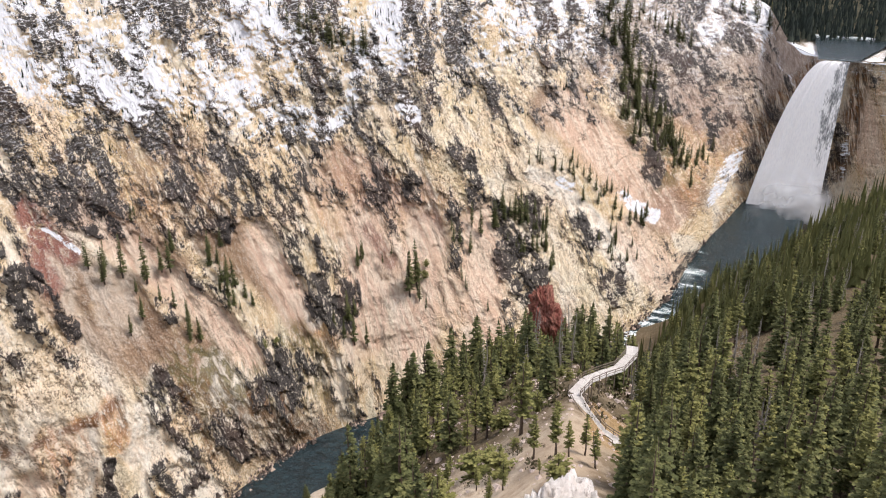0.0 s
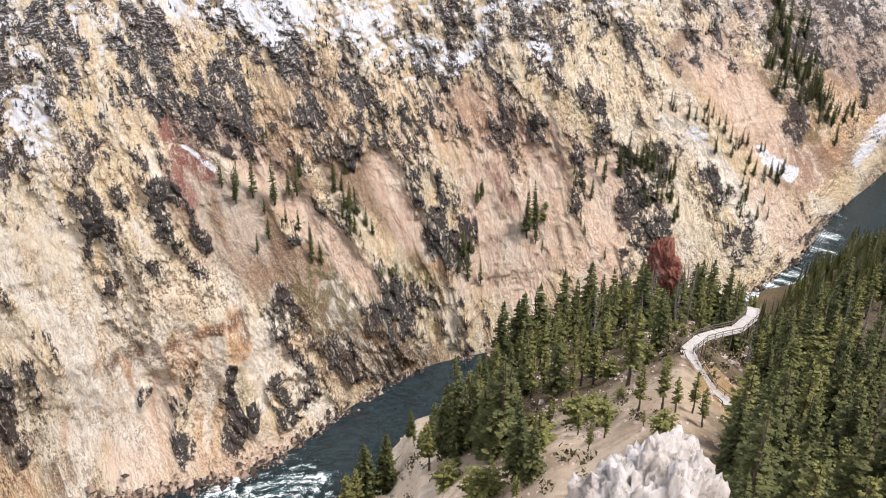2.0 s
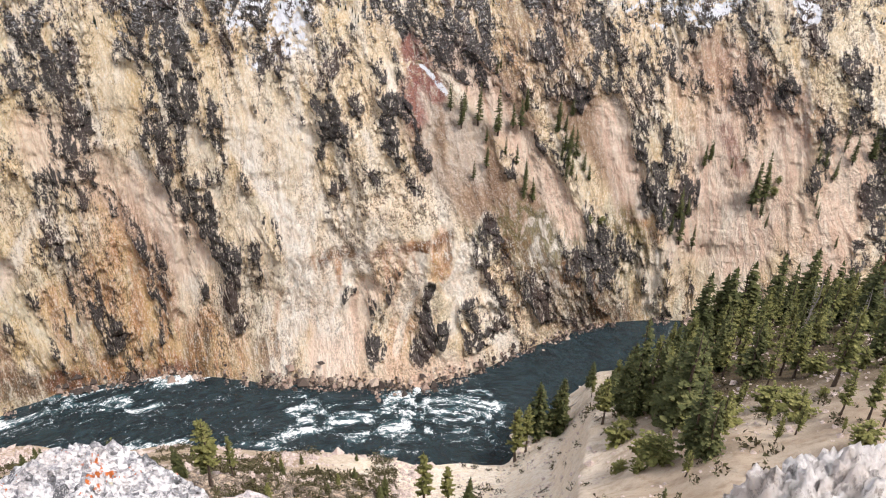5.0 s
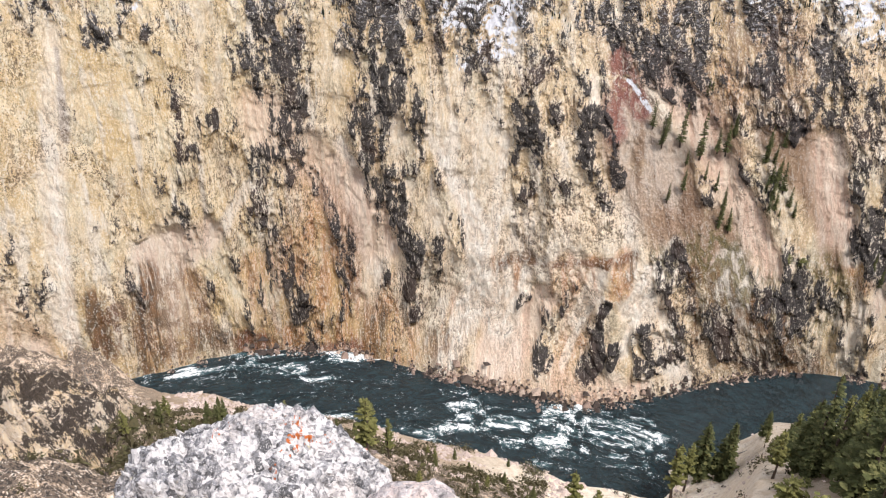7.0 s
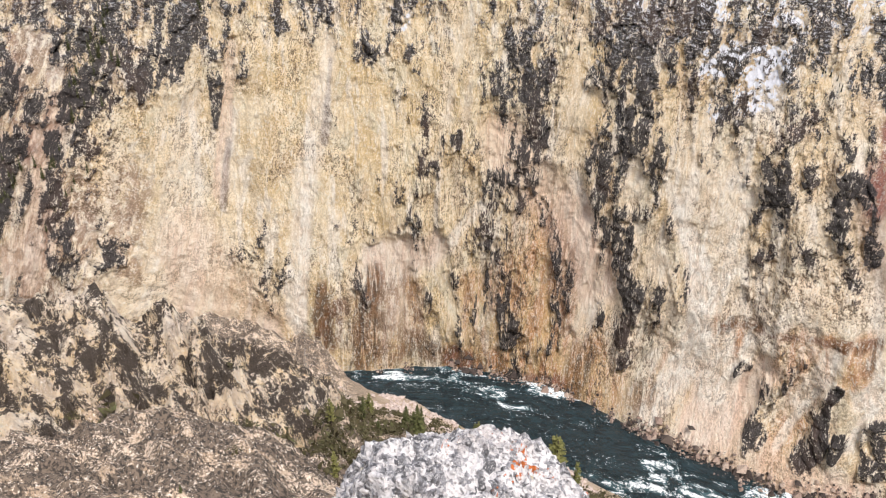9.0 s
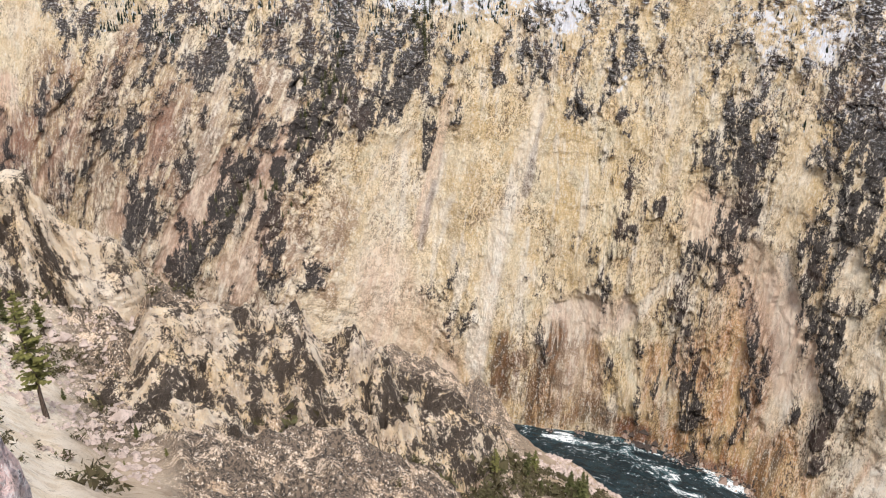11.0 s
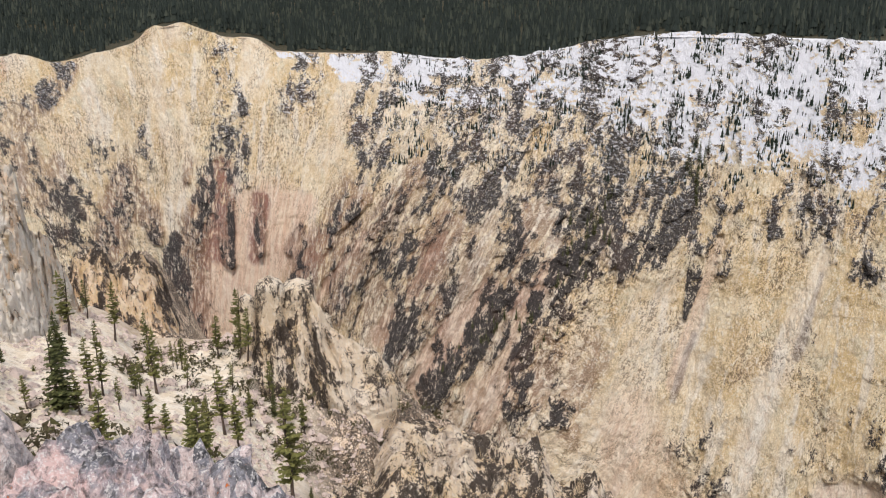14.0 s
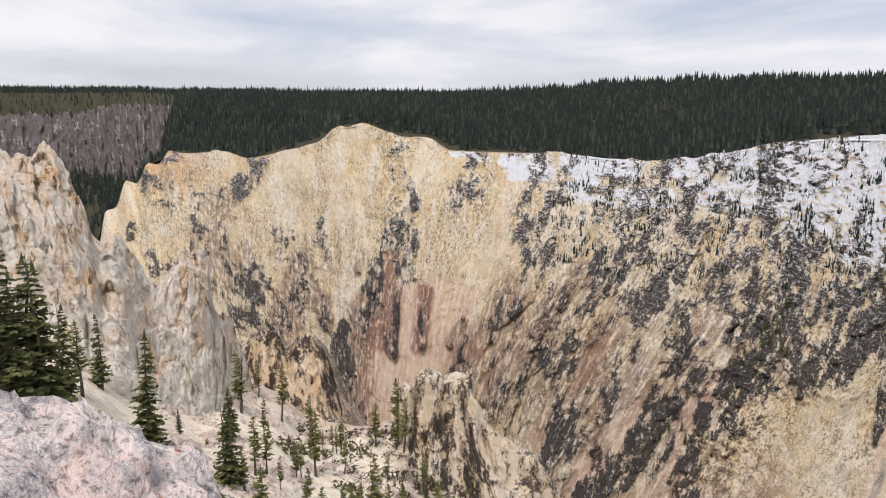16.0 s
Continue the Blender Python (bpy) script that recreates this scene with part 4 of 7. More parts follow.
band("olive", 7.5, 0.80, (22.5, 0.236), (19.1, 0.243), (14.2, 0.158))
band("olive", 9.4, 0.70, (12.5, 0.195), (11.1, 0.123))
band("olive", 9.4, 0.80, (12.3, 0.180), (11.3, 0.153))
band("olive", 5.3, 0.80, (19.3, 0.148), (17.4, 0.173))
band("olive", 11.7, 0.80, (-12.9, 0.642), (-14.7, 0.491), (-16.4, 0.373))
band("snow", 9.9, 0.90, (19.5, 0.927), (19.9, 0.815), (20.4, 0.734))
band("snow", 14.3, 0.55, (26.9, 0.892), (23.5, 0.799))
band("snow", 7.5, 0.60, (24.7, 0.772), (18.6, 0.739))
band("snow", 12.4, 0.70, (13.2, 0.897), (10.5, 0.802))
band("snow", 11.7, 0.75, (3.5, 0.915), (3.6, 0.802))
band("snow", 3.7, 0.80, (5.5, 0.794), (6.5, 0.664), (8.6, 0.612))
band("snow", 3.8, 0.80, (2.9, 0.669), (2.1, 0.634))
band("snow", 14.0, 0.30, (28.2, 0.832), (16.6, 0.782), (3.2, 0.815))
band("snow", 10.3, 0.40, (16.7, 0.744), (11.3, 0.642))
band("snow", 10.0, 0.35, (-5.7, 0.882), (-9.9, 0.845))
band("snow", 20.0, 0.12, (-15.1, 0.787), (-20.9, 0.586))
band("snow", 6.7, 0.90, (-23.8, 1.000), (-25.1, 1.000))
band("snow", 2.2, 0.70, (-12.9, 0.351), (-15.7, 0.251))
band("snow", 2.9, 0.80, (-8.6, 0.431), (-9.4, 0.406))
band("snow", 1.1, 0.70, (27.8, 0.534), (26.0, 0.489))
band("snow", 6.9, 0.80, (40.4, 0.627), (36.4, 0.627))
band("snow", 5.0, 0.50, (39.7, 0.546), (36.4, 0.584))
band("snow", 6.2, 0.70, (12.2, 0.654), (9.3, 0.639))
band("snow", 8.3, 0.80, (77.6, 0.835), (77.8, 0.762))
band("snow", 9.0, 0.40, (77.4, 0.764), (68.3, 0.764))
band("snow", 9.5, 0.75, (71.1, 0.812), (66.5, 0.749))
band("snow", 2.4, 0.95, (63.6, 0.892), (64.9, 0.797), (66.3, 0.717))
band("snow", 10.9, 0.80, (64.3, 0.890), (62.0, 0.892))
band("snow", 7.9, 0.60, (86.8, 0.890), (84.5, 0.865))
band("snow", 5.8, 0.50, (89.8, 0.890), (95.8, 0.887))
band("snow", 1.7, 0.70, (61.1, 0.659), (62.0, 0.607))
band("snow", 5.4, 0.95, (96.5, 0.982), (92.1, 0.975))
band("snow", 3.9, 0.90, (96.2, 0.905), (95.0, 0.887))
band("snow", 7.1, 0.90, (89.1, 0.982), (85.6, 0.992))
band("snow", 6.8, 0.90, (82.2, 0.992), (79.9, 0.990))
band("snow", 11.8, 0.75, (84.4, 0.917), (81.2, 0.827))
band("snow", 7.6, 0.70, (87.2, 0.887), (88.4, 0.970))
band("snow", 20.6, 0.60, (78.7, 0.875), (76.7, 0.945))
band("snow", 3.5, 0.90, (101.0, 0.975), (98.6, 0.952))
band("snow", 3.0, 0.50, (104.5, 0.997), (102.2, 0.980))
band("snow", 2.5, 0.90, (-27.0, 0.516), (-27.3, 0.223))
band("snow", 13.6, 0.50, (-8.8, 0.862), (-9.9, 0.810))
band("snow", 18.0, 0.12, (-15.1, 0.787), (-18.8, 0.722))
band("snow", 20.0, 0.80, (71.8, 0.955), (64.4, 0.940))
band("snow", 14.7, 0.80, (80.5, 0.930), (73.8, 0.905))
band("snow", 5.3, 0.90, (65.5, 0.757), (63.0, 0.885))


# strokes that widen and narrow: kind, strength, then bearing, share of the wall's height and half width in metres
STROKES = []


def stroke(kind, strength, *points):
    STROKES.append((kind, strength, points))


stroke("dark", 0.55, (35.0, 0.776, 15.8), (31.6, 0.682, 14.9), (24.7, 0.644, 17.2), (19.0, 0.612, 15.0))
stroke("dark", 0.75, (22.5, 0.698, 6.4), (18.8, 0.665, 10.3), (18.4, 0.556, 6.1))
stroke("dark", 0.60, (17.1, 0.714, 8.0), (12.6, 0.619, 7.9), (15.9, 0.576, 10.1))
stroke("dark", 0.65, (35.7, 0.619, 9.6), (33.7, 0.549, 11.5), (31.3, 0.496, 6.7), (36.0, 0.451, 10.9))
stroke("dark", 0.70, (34.3, 0.524, 13.6), (31.1, 0.433, 8.6), (28.1, 0.370, 5.2))
stroke("dark", 0.50, (37.7, 0.492, 8.9), (33.7, 0.356, 12.3), (29.2, 0.295, 5.9))
stroke("dark", 0.55, (24.6, 0.585, 14.3), (20.9, 0.539, 11.9), (16.1, 0.501, 9.7))
stroke("brown", 0.50, (24.7, 0.575, 11.8), (21.0, 0.529, 11.8), (16.1, 0.501, 9.7))
stroke("dark", 0.75, (9.6, 0.399, 5.4), (9.7, 0.274, 6.9), (7.9, 0.219, 5.0))
stroke("dark", 0.50, (13.6, 0.532, 12.6), (6.1, 0.518, 13.1), (-2.1, 0.459, 10.8))
stroke("dark", 0.45, (-2.0, 0.706, 12.1), (-5.6, 0.509, 8.7))
stroke("dark", 0.60, (-5.4, 0.698, 15.8), (-11.0, 0.648, 20.8))
stroke("dark", 0.85, (-6.4, 0.376, 8.3), (-5.4, 0.293, 9.2), (-6.9, 0.222, 7.8))
stroke("dark", 0.75, (10.4, 0.449, 3.5), (10.9, 0.360, 4.7))
stroke("dark", 0.85, (28.0, 0.042, 6.0), (27.1, 0.089, 3.5))
stroke("dark", 0.75, (31.3, 0.121, 3.9), (31.3, 0.058, 2.6))
stroke("dark", 0.70, (31.4, 0.191, 1.5), (31.7, 0.166, 1.5))
stroke("dark", 0.70, (29.8, 0.184, 2.6), (30.1, 0.151, 1.8))
stroke("dark", 0.70, (26.8, 0.168, 1.8), (27.7, 0.121, 2.5))
stroke("dark", 0.60, (22.6, 0.233, 7.9), (21.1, 0.172, 5.8), (19.7, 0.075, 4.7))
stroke("dark", 0.50, (21.8, 0.064, 5.5), (23.0, 0.114, 3.7))
stroke("dark", 0.55, (9.4, 0.646, 13.6), (2.2, 0.660, 14.3))
stroke("dark", 0.80, (44.0, 0.570, 5.9), (43.2, 0.439, 6.6), (42.5, 0.384, 8.5), (43.9, 0.344, 4.2))
stroke("dark", 0.70, (42.5, 0.394, 3.0), (41.0, 0.322, 3.3), (39.3, 0.222, 3.1))
stroke("dark", 0.85, (44.8, 0.333, 5.2), (44.3, 0.249, 6.0), (43.1, 0.205, 6.8), (43.8, 0.125, 3.8))
stroke("dark", 0.75, (41.7, 0.218, 5.8), (41.4, 0.142, 4.7), (43.5, 0.087, 2.8))
stroke("dark", 0.75, (38.9, 0.528, 5.7), (37.7, 0.548, 8.1), (36.4, 0.578, 4.7))
stroke("dark", 0.80, (35.6, 0.514, 7.9), (35.2, 0.413, 4.3))
stroke("dark", 0.80, (33.6, 0.582, 8.2), (32.3, 0.500, 5.6), (29.3, 0.468, 3.9), (27.6, 0.368, 3.7))
stroke("dark", 0.55, (33.4, 0.360, 6.2), (34.7, 0.276, 6.9), (32.8, 0.243, 4.8))
stroke("dark", 0.60, (30.3, 0.365, 6.2), (31.0, 0.301, 5.9), (28.4, 0.332, 5.0))
stroke("dark", 0.70, (51.8, 0.525, 4.8), (52.1, 0.421, 5.0), (53.0, 0.337, 6.5), (54.2, 0.290, 4.3))
stroke("dark", 0.55, (53.0, 0.337, 8.7), (50.4, 0.298, 3.0), (49.2, 0.221, 2.8), (48.3, 0.144, 2.0))
stroke("brown", 0.70, (50.4, 0.308, 4.3), (48.8, 0.212, 5.1), (48.4, 0.123, 4.8))
stroke("dark", 0.45, (54.0, 0.309, 5.4), (57.6, 0.220, 4.2), (59.9, 0.106, 2.4))
stroke("dark", 0.60, (46.9, 0.424, 3.6), (47.3, 0.348, 2.6))
stroke("dark", 0.55, (48.6, 0.564, 4.8), (46.7, 0.566, 4.8))
stroke("dark", 0.50, (53.8, 0.553, 9.7), (55.8, 0.516, 4.8))
stroke("dark", 0.55, (58.3, 0.427, 3.2), (59.3, 0.366, 2.2))
stroke("dark", 0.90, (27.8, 0.054, 4.8), (28.3, 0.087, 2.1))
stroke("dark", 0.80, (31.9, 0.047, 2.4), (31.8, 0.115, 1.8))
stroke("dark", 0.80, (30.2, 0.165, 2.6), (30.6, 0.127, 1.4))
stroke("dark", 0.80, (27.2, 0.148, 2.2), (27.2, 0.091, 2.5))
stroke("dark", 0.80, (23.7, 0.119, 3.3), (22.8, 0.055, 4.5))
stroke("dark", 0.70, (25.5, 0.096, 2.9), (25.5, 0.077, 2.5))
stroke("dark", 0.75, (33.8, 0.139, 2.2), (34.3, 0.124, 1.4))
stroke("dark", 0.75, (18.3, 0.130, 5.9), (14.6, 0.043, 4.0))
stroke("dark", 0.55, (10.9, 0.492, 10.1), (10.7, 0.384, 9.6), (7.6, 0.259, 5.8))
stroke("dark", 0.55, (26.0, 0.592, 14.3), (20.5, 0.595, 14.7), (14.7, 0.563, 12.6))
stroke("dark", 0.45, (8.0, 0.531, 7.8), (5.0, 0.464, 7.7))
stroke("pale", 0.95, (39.6, 0.079, 2.9), (38.0, 0.168, 4.1), (37.0, 0.235, 3.5))
stroke("pale", 0.90, (40.0, 0.342, 2.9), (38.3, 0.279, 4.4), (37.0, 0.235, 3.5))
stroke("pale", 0.90, (29.8, 0.052, 1.7), (28.2, 0.149, 1.5), (27.7, 0.204, 1.5))
stroke("pale", 0.95, (24.9, 0.085, 2.5), (23.5, 0.204, 2.3))
stroke("pale", 0.90, (22.5, 0.114, 1.5), (20.2, 0.018, 2.2))
stroke("pale", 0.90, (35.5, 0.038, 4.3), (34.6, 0.118, 3.6), (35.6, 0.201, 3.0))
stroke("ochre", 0.90, (36.5, 0.199, 1.5), (35.8, 0.116, 1.8))
stroke("ochre", 0.80, (29.1, 0.129, 1.1), (29.4, 0.221, 1.5))
stroke("ochre", 0.80, (39.5, 0.137, 1.5), (40.6, 0.066, 1.4))
stroke("gold", 0.80, (33.1, 0.122, 3.2), (32.2, 0.207, 4.1))
stroke("dark", 0.90, (83.3, 0.578, 13.7), (80.9, 0.550, 13.3), (79.0, 0.536, 7.8))
stroke("dark", 0.80, (82.6, 0.516, 13.2), (83.2, 0.440, 8.9), (85.2, 0.338, 6.1))
stroke("dark", 0.70, (74.8, 0.592, 7.8), (75.2, 0.495, 2.5), (75.5, 0.447, 1.7))
stroke("dark", 0.50, (77.3, 0.584, 6.6), (76.0, 0.613, 5.3))
stroke("dark", 0.70, (64.3, 0.579, 4.5), (63.8, 0.619, 3.6))
stroke("dark", 0.70, (62.0, 0.559, 3.5), (60.8, 0.580, 2.5))
stroke("dark", 0.60, (55.6, 0.537, 6.1), (52.3, 0.527, 8.3), (52.2, 0.457, 4.1), (52.0, 0.369, 3.1))
stroke("dark", 0.40, (74.4, 0.236, 6.5), (74.0, 0.178, 5.3))
stroke("dark", 0.50, (58.9, 0.412, 3.2), (60.3, 0.333, 2.7))
stroke("dark", 0.50, (84.2, 0.335, 4.9), (83.8, 0.226, 5.7), (85.5, 0.200, 4.6))
stroke("grey", 0.70, (74.9, 0.399, 1.4), (75.9, 0.285, 1.3))
stroke("pale", 0.70, (55.9, 0.308, 1.7), (59.5, 0.214, 4.2), (62.4, 0.167, 2.9))
stroke("fin", 0.90, (110.4, 0.506, 3.6), (111.4, 0.328, 10.6), (112.1, 0.197, 13.9), (111.7, 0.111, 10.1))
# left side of the fin above: its shade painted in as dark rock
stroke("dark", 0.85, (112.2, 0.352, 5.1), (112.9, 0.219, 7.1), (112.7, 0.109, 6.9))
stroke("fin", 0.90, (108.4, 0.518, 2.1), (108.9, 0.409, 4.8), (108.9, 0.350, 4.0))
stroke("fin", 0.90, (106.3, 0.534, 1.7), (106.5, 0.459, 4.0), (106.7, 0.400, 2.6))
stroke("fin", 0.80, (115.6, 0.556, 4.2), (115.9, 0.441, 10.3), (116.5, 0.322, 12.2))
stroke("fin", 0.70, (113.5, 0.450, 3.8), (113.6, 0.365, 5.3))
stroke("fin", 0.80, (98.8, 0.597, 3.2), (101.7, 0.505, 4.4), (103.6, 0.409, 7.8), (103.6, 0.340, 9.1))
stroke("dark", 0.60, (101.7, 0.505, 3.2), (103.6, 0.409, 5.6), (103.9, 0.351, 5.5))
stroke("fin", 0.70, (103.7, 0.494, 3.2), (104.6, 0.431, 3.2))
stroke("fin", 0.75, (95.1, 0.678, 6.4), (98.1, 0.552, 4.9), (100.6, 0.415, 7.5), (101.6, 0.302, 5.8))
stroke("dark", 0.60, (97.6, 0.568, 3.7), (100.6, 0.415, 6.0), (101.6, 0.302, 4.6))
stroke("dark", 0.80, (93.9, 0.684, 9.5), (94.0, 0.601, 12.1), (96.0, 0.617, 7.8))
stroke("dark", 0.60, (92.7, 0.900, 13.9), (92.7, 0.762, 9.7))
stroke("dark", 0.45, (96.1, 0.443, 8.6), (94.5, 0.391, 11.0), (97.5, 0.308, 8.2), (94.1, 0.284, 6.5))
stroke("brown", 0.70, (96.1, 0.443, 11.5), (94.5, 0.391, 12.3), (97.5, 0.308, 9.6), (94.1, 0.284, 7.8))
stroke("dark", 0.50, (91.9, 0.571, 5.9), (90.7, 0.474, 5.5), (92.8, 0.389, 5.4))
stroke("brown", 0.60, (91.9, 0.571, 8.8), (90.7, 0.474, 8.3), (92.8, 0.389, 8.1))
stroke("dark", 0.70, (90.7, 0.669, 4.3), (88.2, 0.592, 5.7), (88.6, 0.480, 4.3))
stroke("dark", 0.95, (81.4, 0.614, 11.0), (83.2, 0.520, 10.6), (84.4, 0.451, 7.8), (85.1, 0.394, 3.5))
stroke("dark", 0.90, (89.4, 0.417, 5.3), (90.2, 0.331, 6.4), (92.0, 0.252, 7.5), (94.6, 0.173, 6.2))
stroke("dark", 0.75, (86.4, 0.413, 4.1), (86.7, 0.323, 4.9), (88.0, 0.229, 5.9), (87.0, 0.180, 5.8))
stroke("dark", 0.85, (78.2, 0.599, 10.7), (79.2, 0.529, 7.8), (80.3, 0.482, 3.6))
stroke("dark", 0.65, (76.9, 0.716, 8.5), (75.1, 0.621, 10.6), (73.7, 0.552, 6.4))
stroke("dark", 0.65, (72.2, 0.742, 8.4), (69.1, 0.707, 10.9), (68.1, 0.637, 9.2), (72.1, 0.643, 10.6))
stroke("dark", 0.60, (64.6, 0.580, 7.6), (62.6, 0.598, 7.6))
stroke("dark", 0.50, (84.1, 0.818, 9.4), (84.4, 0.752, 7.6), (82.5, 0.760, 7.5))
stroke("dark", 0.50, (88.7, 0.683, 7.5), (84.3, 0.663, 8.7))
stroke("dark", 0.50, (74.0, 0.264, 6.6), (75.1, 0.219, 5.4))
stroke("dark", 0.60, (75.5, 0.523, 2.5), (75.6, 0.430, 1.4))
stroke("dark", 0.45, (82.5, 0.358, 3.4), (83.2, 0.272, 4.7))
stroke("dark", 0.40, (107.4, 0.793, 9.6), (108.0, 0.709, 4.5))
stroke("dark", 0.40, (109.9, 0.786, 5.5), (109.7, 0.707, 3.1))
stroke("dark", 0.50, (75.2, 0.878, 7.6), (77.2, 0.800, 5.9))
stroke("dark", 0.50, (63.9, 0.822, 8.6), (62.0, 0.817, 5.7))
stroke("pale", 0.95, (90.9, 0.406, 1.6), (93.3, 0.278, 3.1), (95.9, 0.174, 3.0))
stroke("pale", 0.90, (89.3, 0.244, 1.5), (89.9, 0.173, 2.8))
stroke("pink", 0.85, (103.9, 0.551, 8.3), (105.8, 0.396, 7.1), (108.8, 0.219, 6.4), (110.1, 0.168, 9.8))
stroke("pink", 0.90, (99.1, 0.512, 1.5), (102.8, 0.319, 2.4))
stroke("pink", 0.80, (107.6, 0.480, 2.7), (107.9, 0.345, 3.9), (109.9, 0.230, 4.6))
stroke("snow", 0.80, (95.8, 0.970, 9.2), (95.0, 0.923, 7.2))
stroke("snow", 0.60, (99.9, 0.963, 9.6), (98.1, 0.948, 7.4))
stroke("snow", 0.95, (85.0, 0.936, 10.0), (82.0, 0.933, 13.0), (78.7, 0.953, 12.8))
stroke("snow", 0.95, (77.2, 0.954, 12.8), (71.1, 0.936, 18.5), (65.2, 0.959, 18.4))
stroke("snow", 0.60, (74.3, 0.819, 11.8), (68.9, 0.809, 11.5))
stroke("snow", 1.00, (64.7, 0.854, 3.5), (65.9, 0.751, 3.9), (66.7, 0.716, 2.7))
stroke("snow", 0.50, (80.3, 0.833, 6.1), (79.1, 0.808, 6.0))
stroke("brown", 0.70, (117.4, 0.961, 5.9), (120.2, 0.745, 10.3), (121.0, 0.577, 12.7), (121.5, 0.418, 9.9))
stroke("dark", 0.60, (117.6, 0.963, 6.0), (120.4, 0.741, 10.4), (121.0, 0.551, 10.1))
stroke("dark", 0.60, (118.5, 1.000, 7.2), (119.0, 0.883, 7.1))
stroke("dark", 0.55, (123.8, 0.729, 8.8), (123.9, 0.639, 6.9))
stroke("dark", 0.65, (125.1, 0.471, 7.9), (125.0, 0.377, 6.6))
stroke("fin", 0.70, (115.7, 0.516, 4.2), (115.8, 0.434, 6.5), (116.6, 0.342, 5.7))
stroke("fin", 0.60, (113.8, 0.469, 3.1), (113.8, 0.413, 3.8))
stroke("fin", 0.60, (111.2, 0.567, 2.6), (111.2, 0.532, 2.2))
stroke("brown", 0.70, (119.2, 0.547, 4.7), (120.0, 0.403, 5.6))
stroke("dark", 0.35, (110.5, 0.774, 9.9), (111.7, 0.790, 5.7))
stroke("dark", 0.65, (119.7, 0.298, 13.4), (117.8, 0.303, 12.6), (119.1, 0.209, 8.5))
stroke("ochre", 0.70, (123.3, 0.945, 15.3), (121.9, 0.934, 11.7))
stroke("dark", 0.50, (122.3, 0.813, 4.6), (122.3, 0.614, 4.3))
stroke("dark", 0.50, (126.0, 0.785, 5.0), (126.5, 0.621, 4.8))
stroke("snow", 0.95, (-20.5, 0.264, 5.7), (-20.1, 0.215, 8.6), (-19.5, 0.164, 4.5))
stroke("ochre", 0.80, (-16.0, 0.381, 10.5), (-12.8, 0.487, 8.3))
stroke("dark", 0.70, (-21.5, 0.456, 11.2), (-21.6, 0.196, 8.5))
stroke("dark", 0.60, (-16.0, 0.718, 30.0), (-12.9, 0.792, 23.9))
stroke("grey", 0.80, (-16.0, 0.718, 34.3), (-20.2, 0.736, 28.7))
stroke("tan", 0.50, (-16.7, 0.550, 15.8), (-19.5, 0.427, 12.4))
stroke("pink", 0.95, (-8.3, 0.596, 6.4), (-11.3, 0.474, 9.5), (-13.8, 0.372, 6.5), (-17.3, 0.204, 5.3))
stroke("pale", 0.95, (-6.7, 0.454, 1.7), (-9.9, 0.349, 3.5), (-14.4, 0.160, 5.2))
stroke("dark", 0.75, (-17.6, 0.802, 32.8), (-14.2, 0.694, 23.8), (-19.6, 0.536, 21.7))
stroke("dark", 0.70, (-8.4, 0.825, 21.4), (-12.5, 0.643, 14.4))
stroke("brown", 0.60, (-16.9, 0.777, 36.4), (-19.2, 0.538, 25.8), (-16.4, 0.518, 15.4))
stroke("pink", 0.80, (-27.8, 0.660, 10.7), (-28.7, 0.363, 8.5))
stroke("dark", 0.60, (85.6, 0.783, 12.4), (83.2, 0.711, 11.7), (79.2, 0.687, 11.3))
stroke("dark", 0.65, (70.7, 0.827, 4.7), (71.9, 0.766, 5.7), (72.7, 0.695, 4.4))
stroke("dark", 0.60, (66.8, 0.872, 8.9), (67.9, 0.823, 5.8))
stroke("dark", 0.60, (79.3, 0.746, 5.8), (76.8, 0.659, 8.2))
stroke("brown", 0.60, (86.2, 0.628, 11.5), (87.4, 0.542, 8.3))
stroke("brown", 0.70, (99.4, 0.423, 8.9), (97.9, 0.368, 9.9), (99.6, 0.292, 7.0))
stroke("brown", 0.50, (87.7, 0.457, 6.7), (89.3, 0.312, 6.3))
stroke("dark", 0.50, (97.0, 0.438, 4.0), (97.9, 0.305, 4.4))
stroke("dark", 0.50, (93.6, 0.536, 3.5), (94.1, 0.381, 3.8))
stroke("ochre", 0.80, (50.9, 0.221, 5.1), (49.2, 0.143, 5.9), (47.7, 0.084, 4.7))
stroke("brown", 0.80, (65.1, 0.157, 2.8), (65.5, 0.066, 2.7))
stroke("brown", 0.70, (61.5, 0.153, 5.1), (61.2, 0.074, 4.9))
stroke("red", 0.80, (57.6, 0.032, 3.5), (56.5, 0.006, 1.9))
stroke("gold", 0.90, (-7.6, 0.607, 9.4), (-11.8, 0.430, 12.6), (-16.2, 0.235, 8.0))
stroke("ochre", 0.55, (-9.7, 0.528, 9.5), (-13.5, 0.371, 9.6))
stroke("dark", 0.65, (-9.7, 0.316, 6.2), (-12.6, 0.174, 7.0), (-14.0, 0.104, 5.6))
stroke("dark", 0.55, (-7.8, 0.406, 5.2), (-6.5, 0.337, 8.1))
stroke("brown", 0.60, (-15.6, 0.356, 13.6), (-18.4, 0.196, 10.7))
stroke("dark", 0.70, (-14.1, 0.563, 14.6), (-16.0, 0.422, 14.3))
stroke("gold", 0.80, (-8.7, 0.273, 8.2), (-13.3, 0.101, 10.9), (-16.3, 0.070, 8.8))
stroke("dark", 0.50, (-16.4, 0.038, 7.3), (-18.5, 0.021, 8.3))
stroke("ochre", 0.80, (-2.1, 0.225, 2.4), (-2.8, 0.171, 1.9))
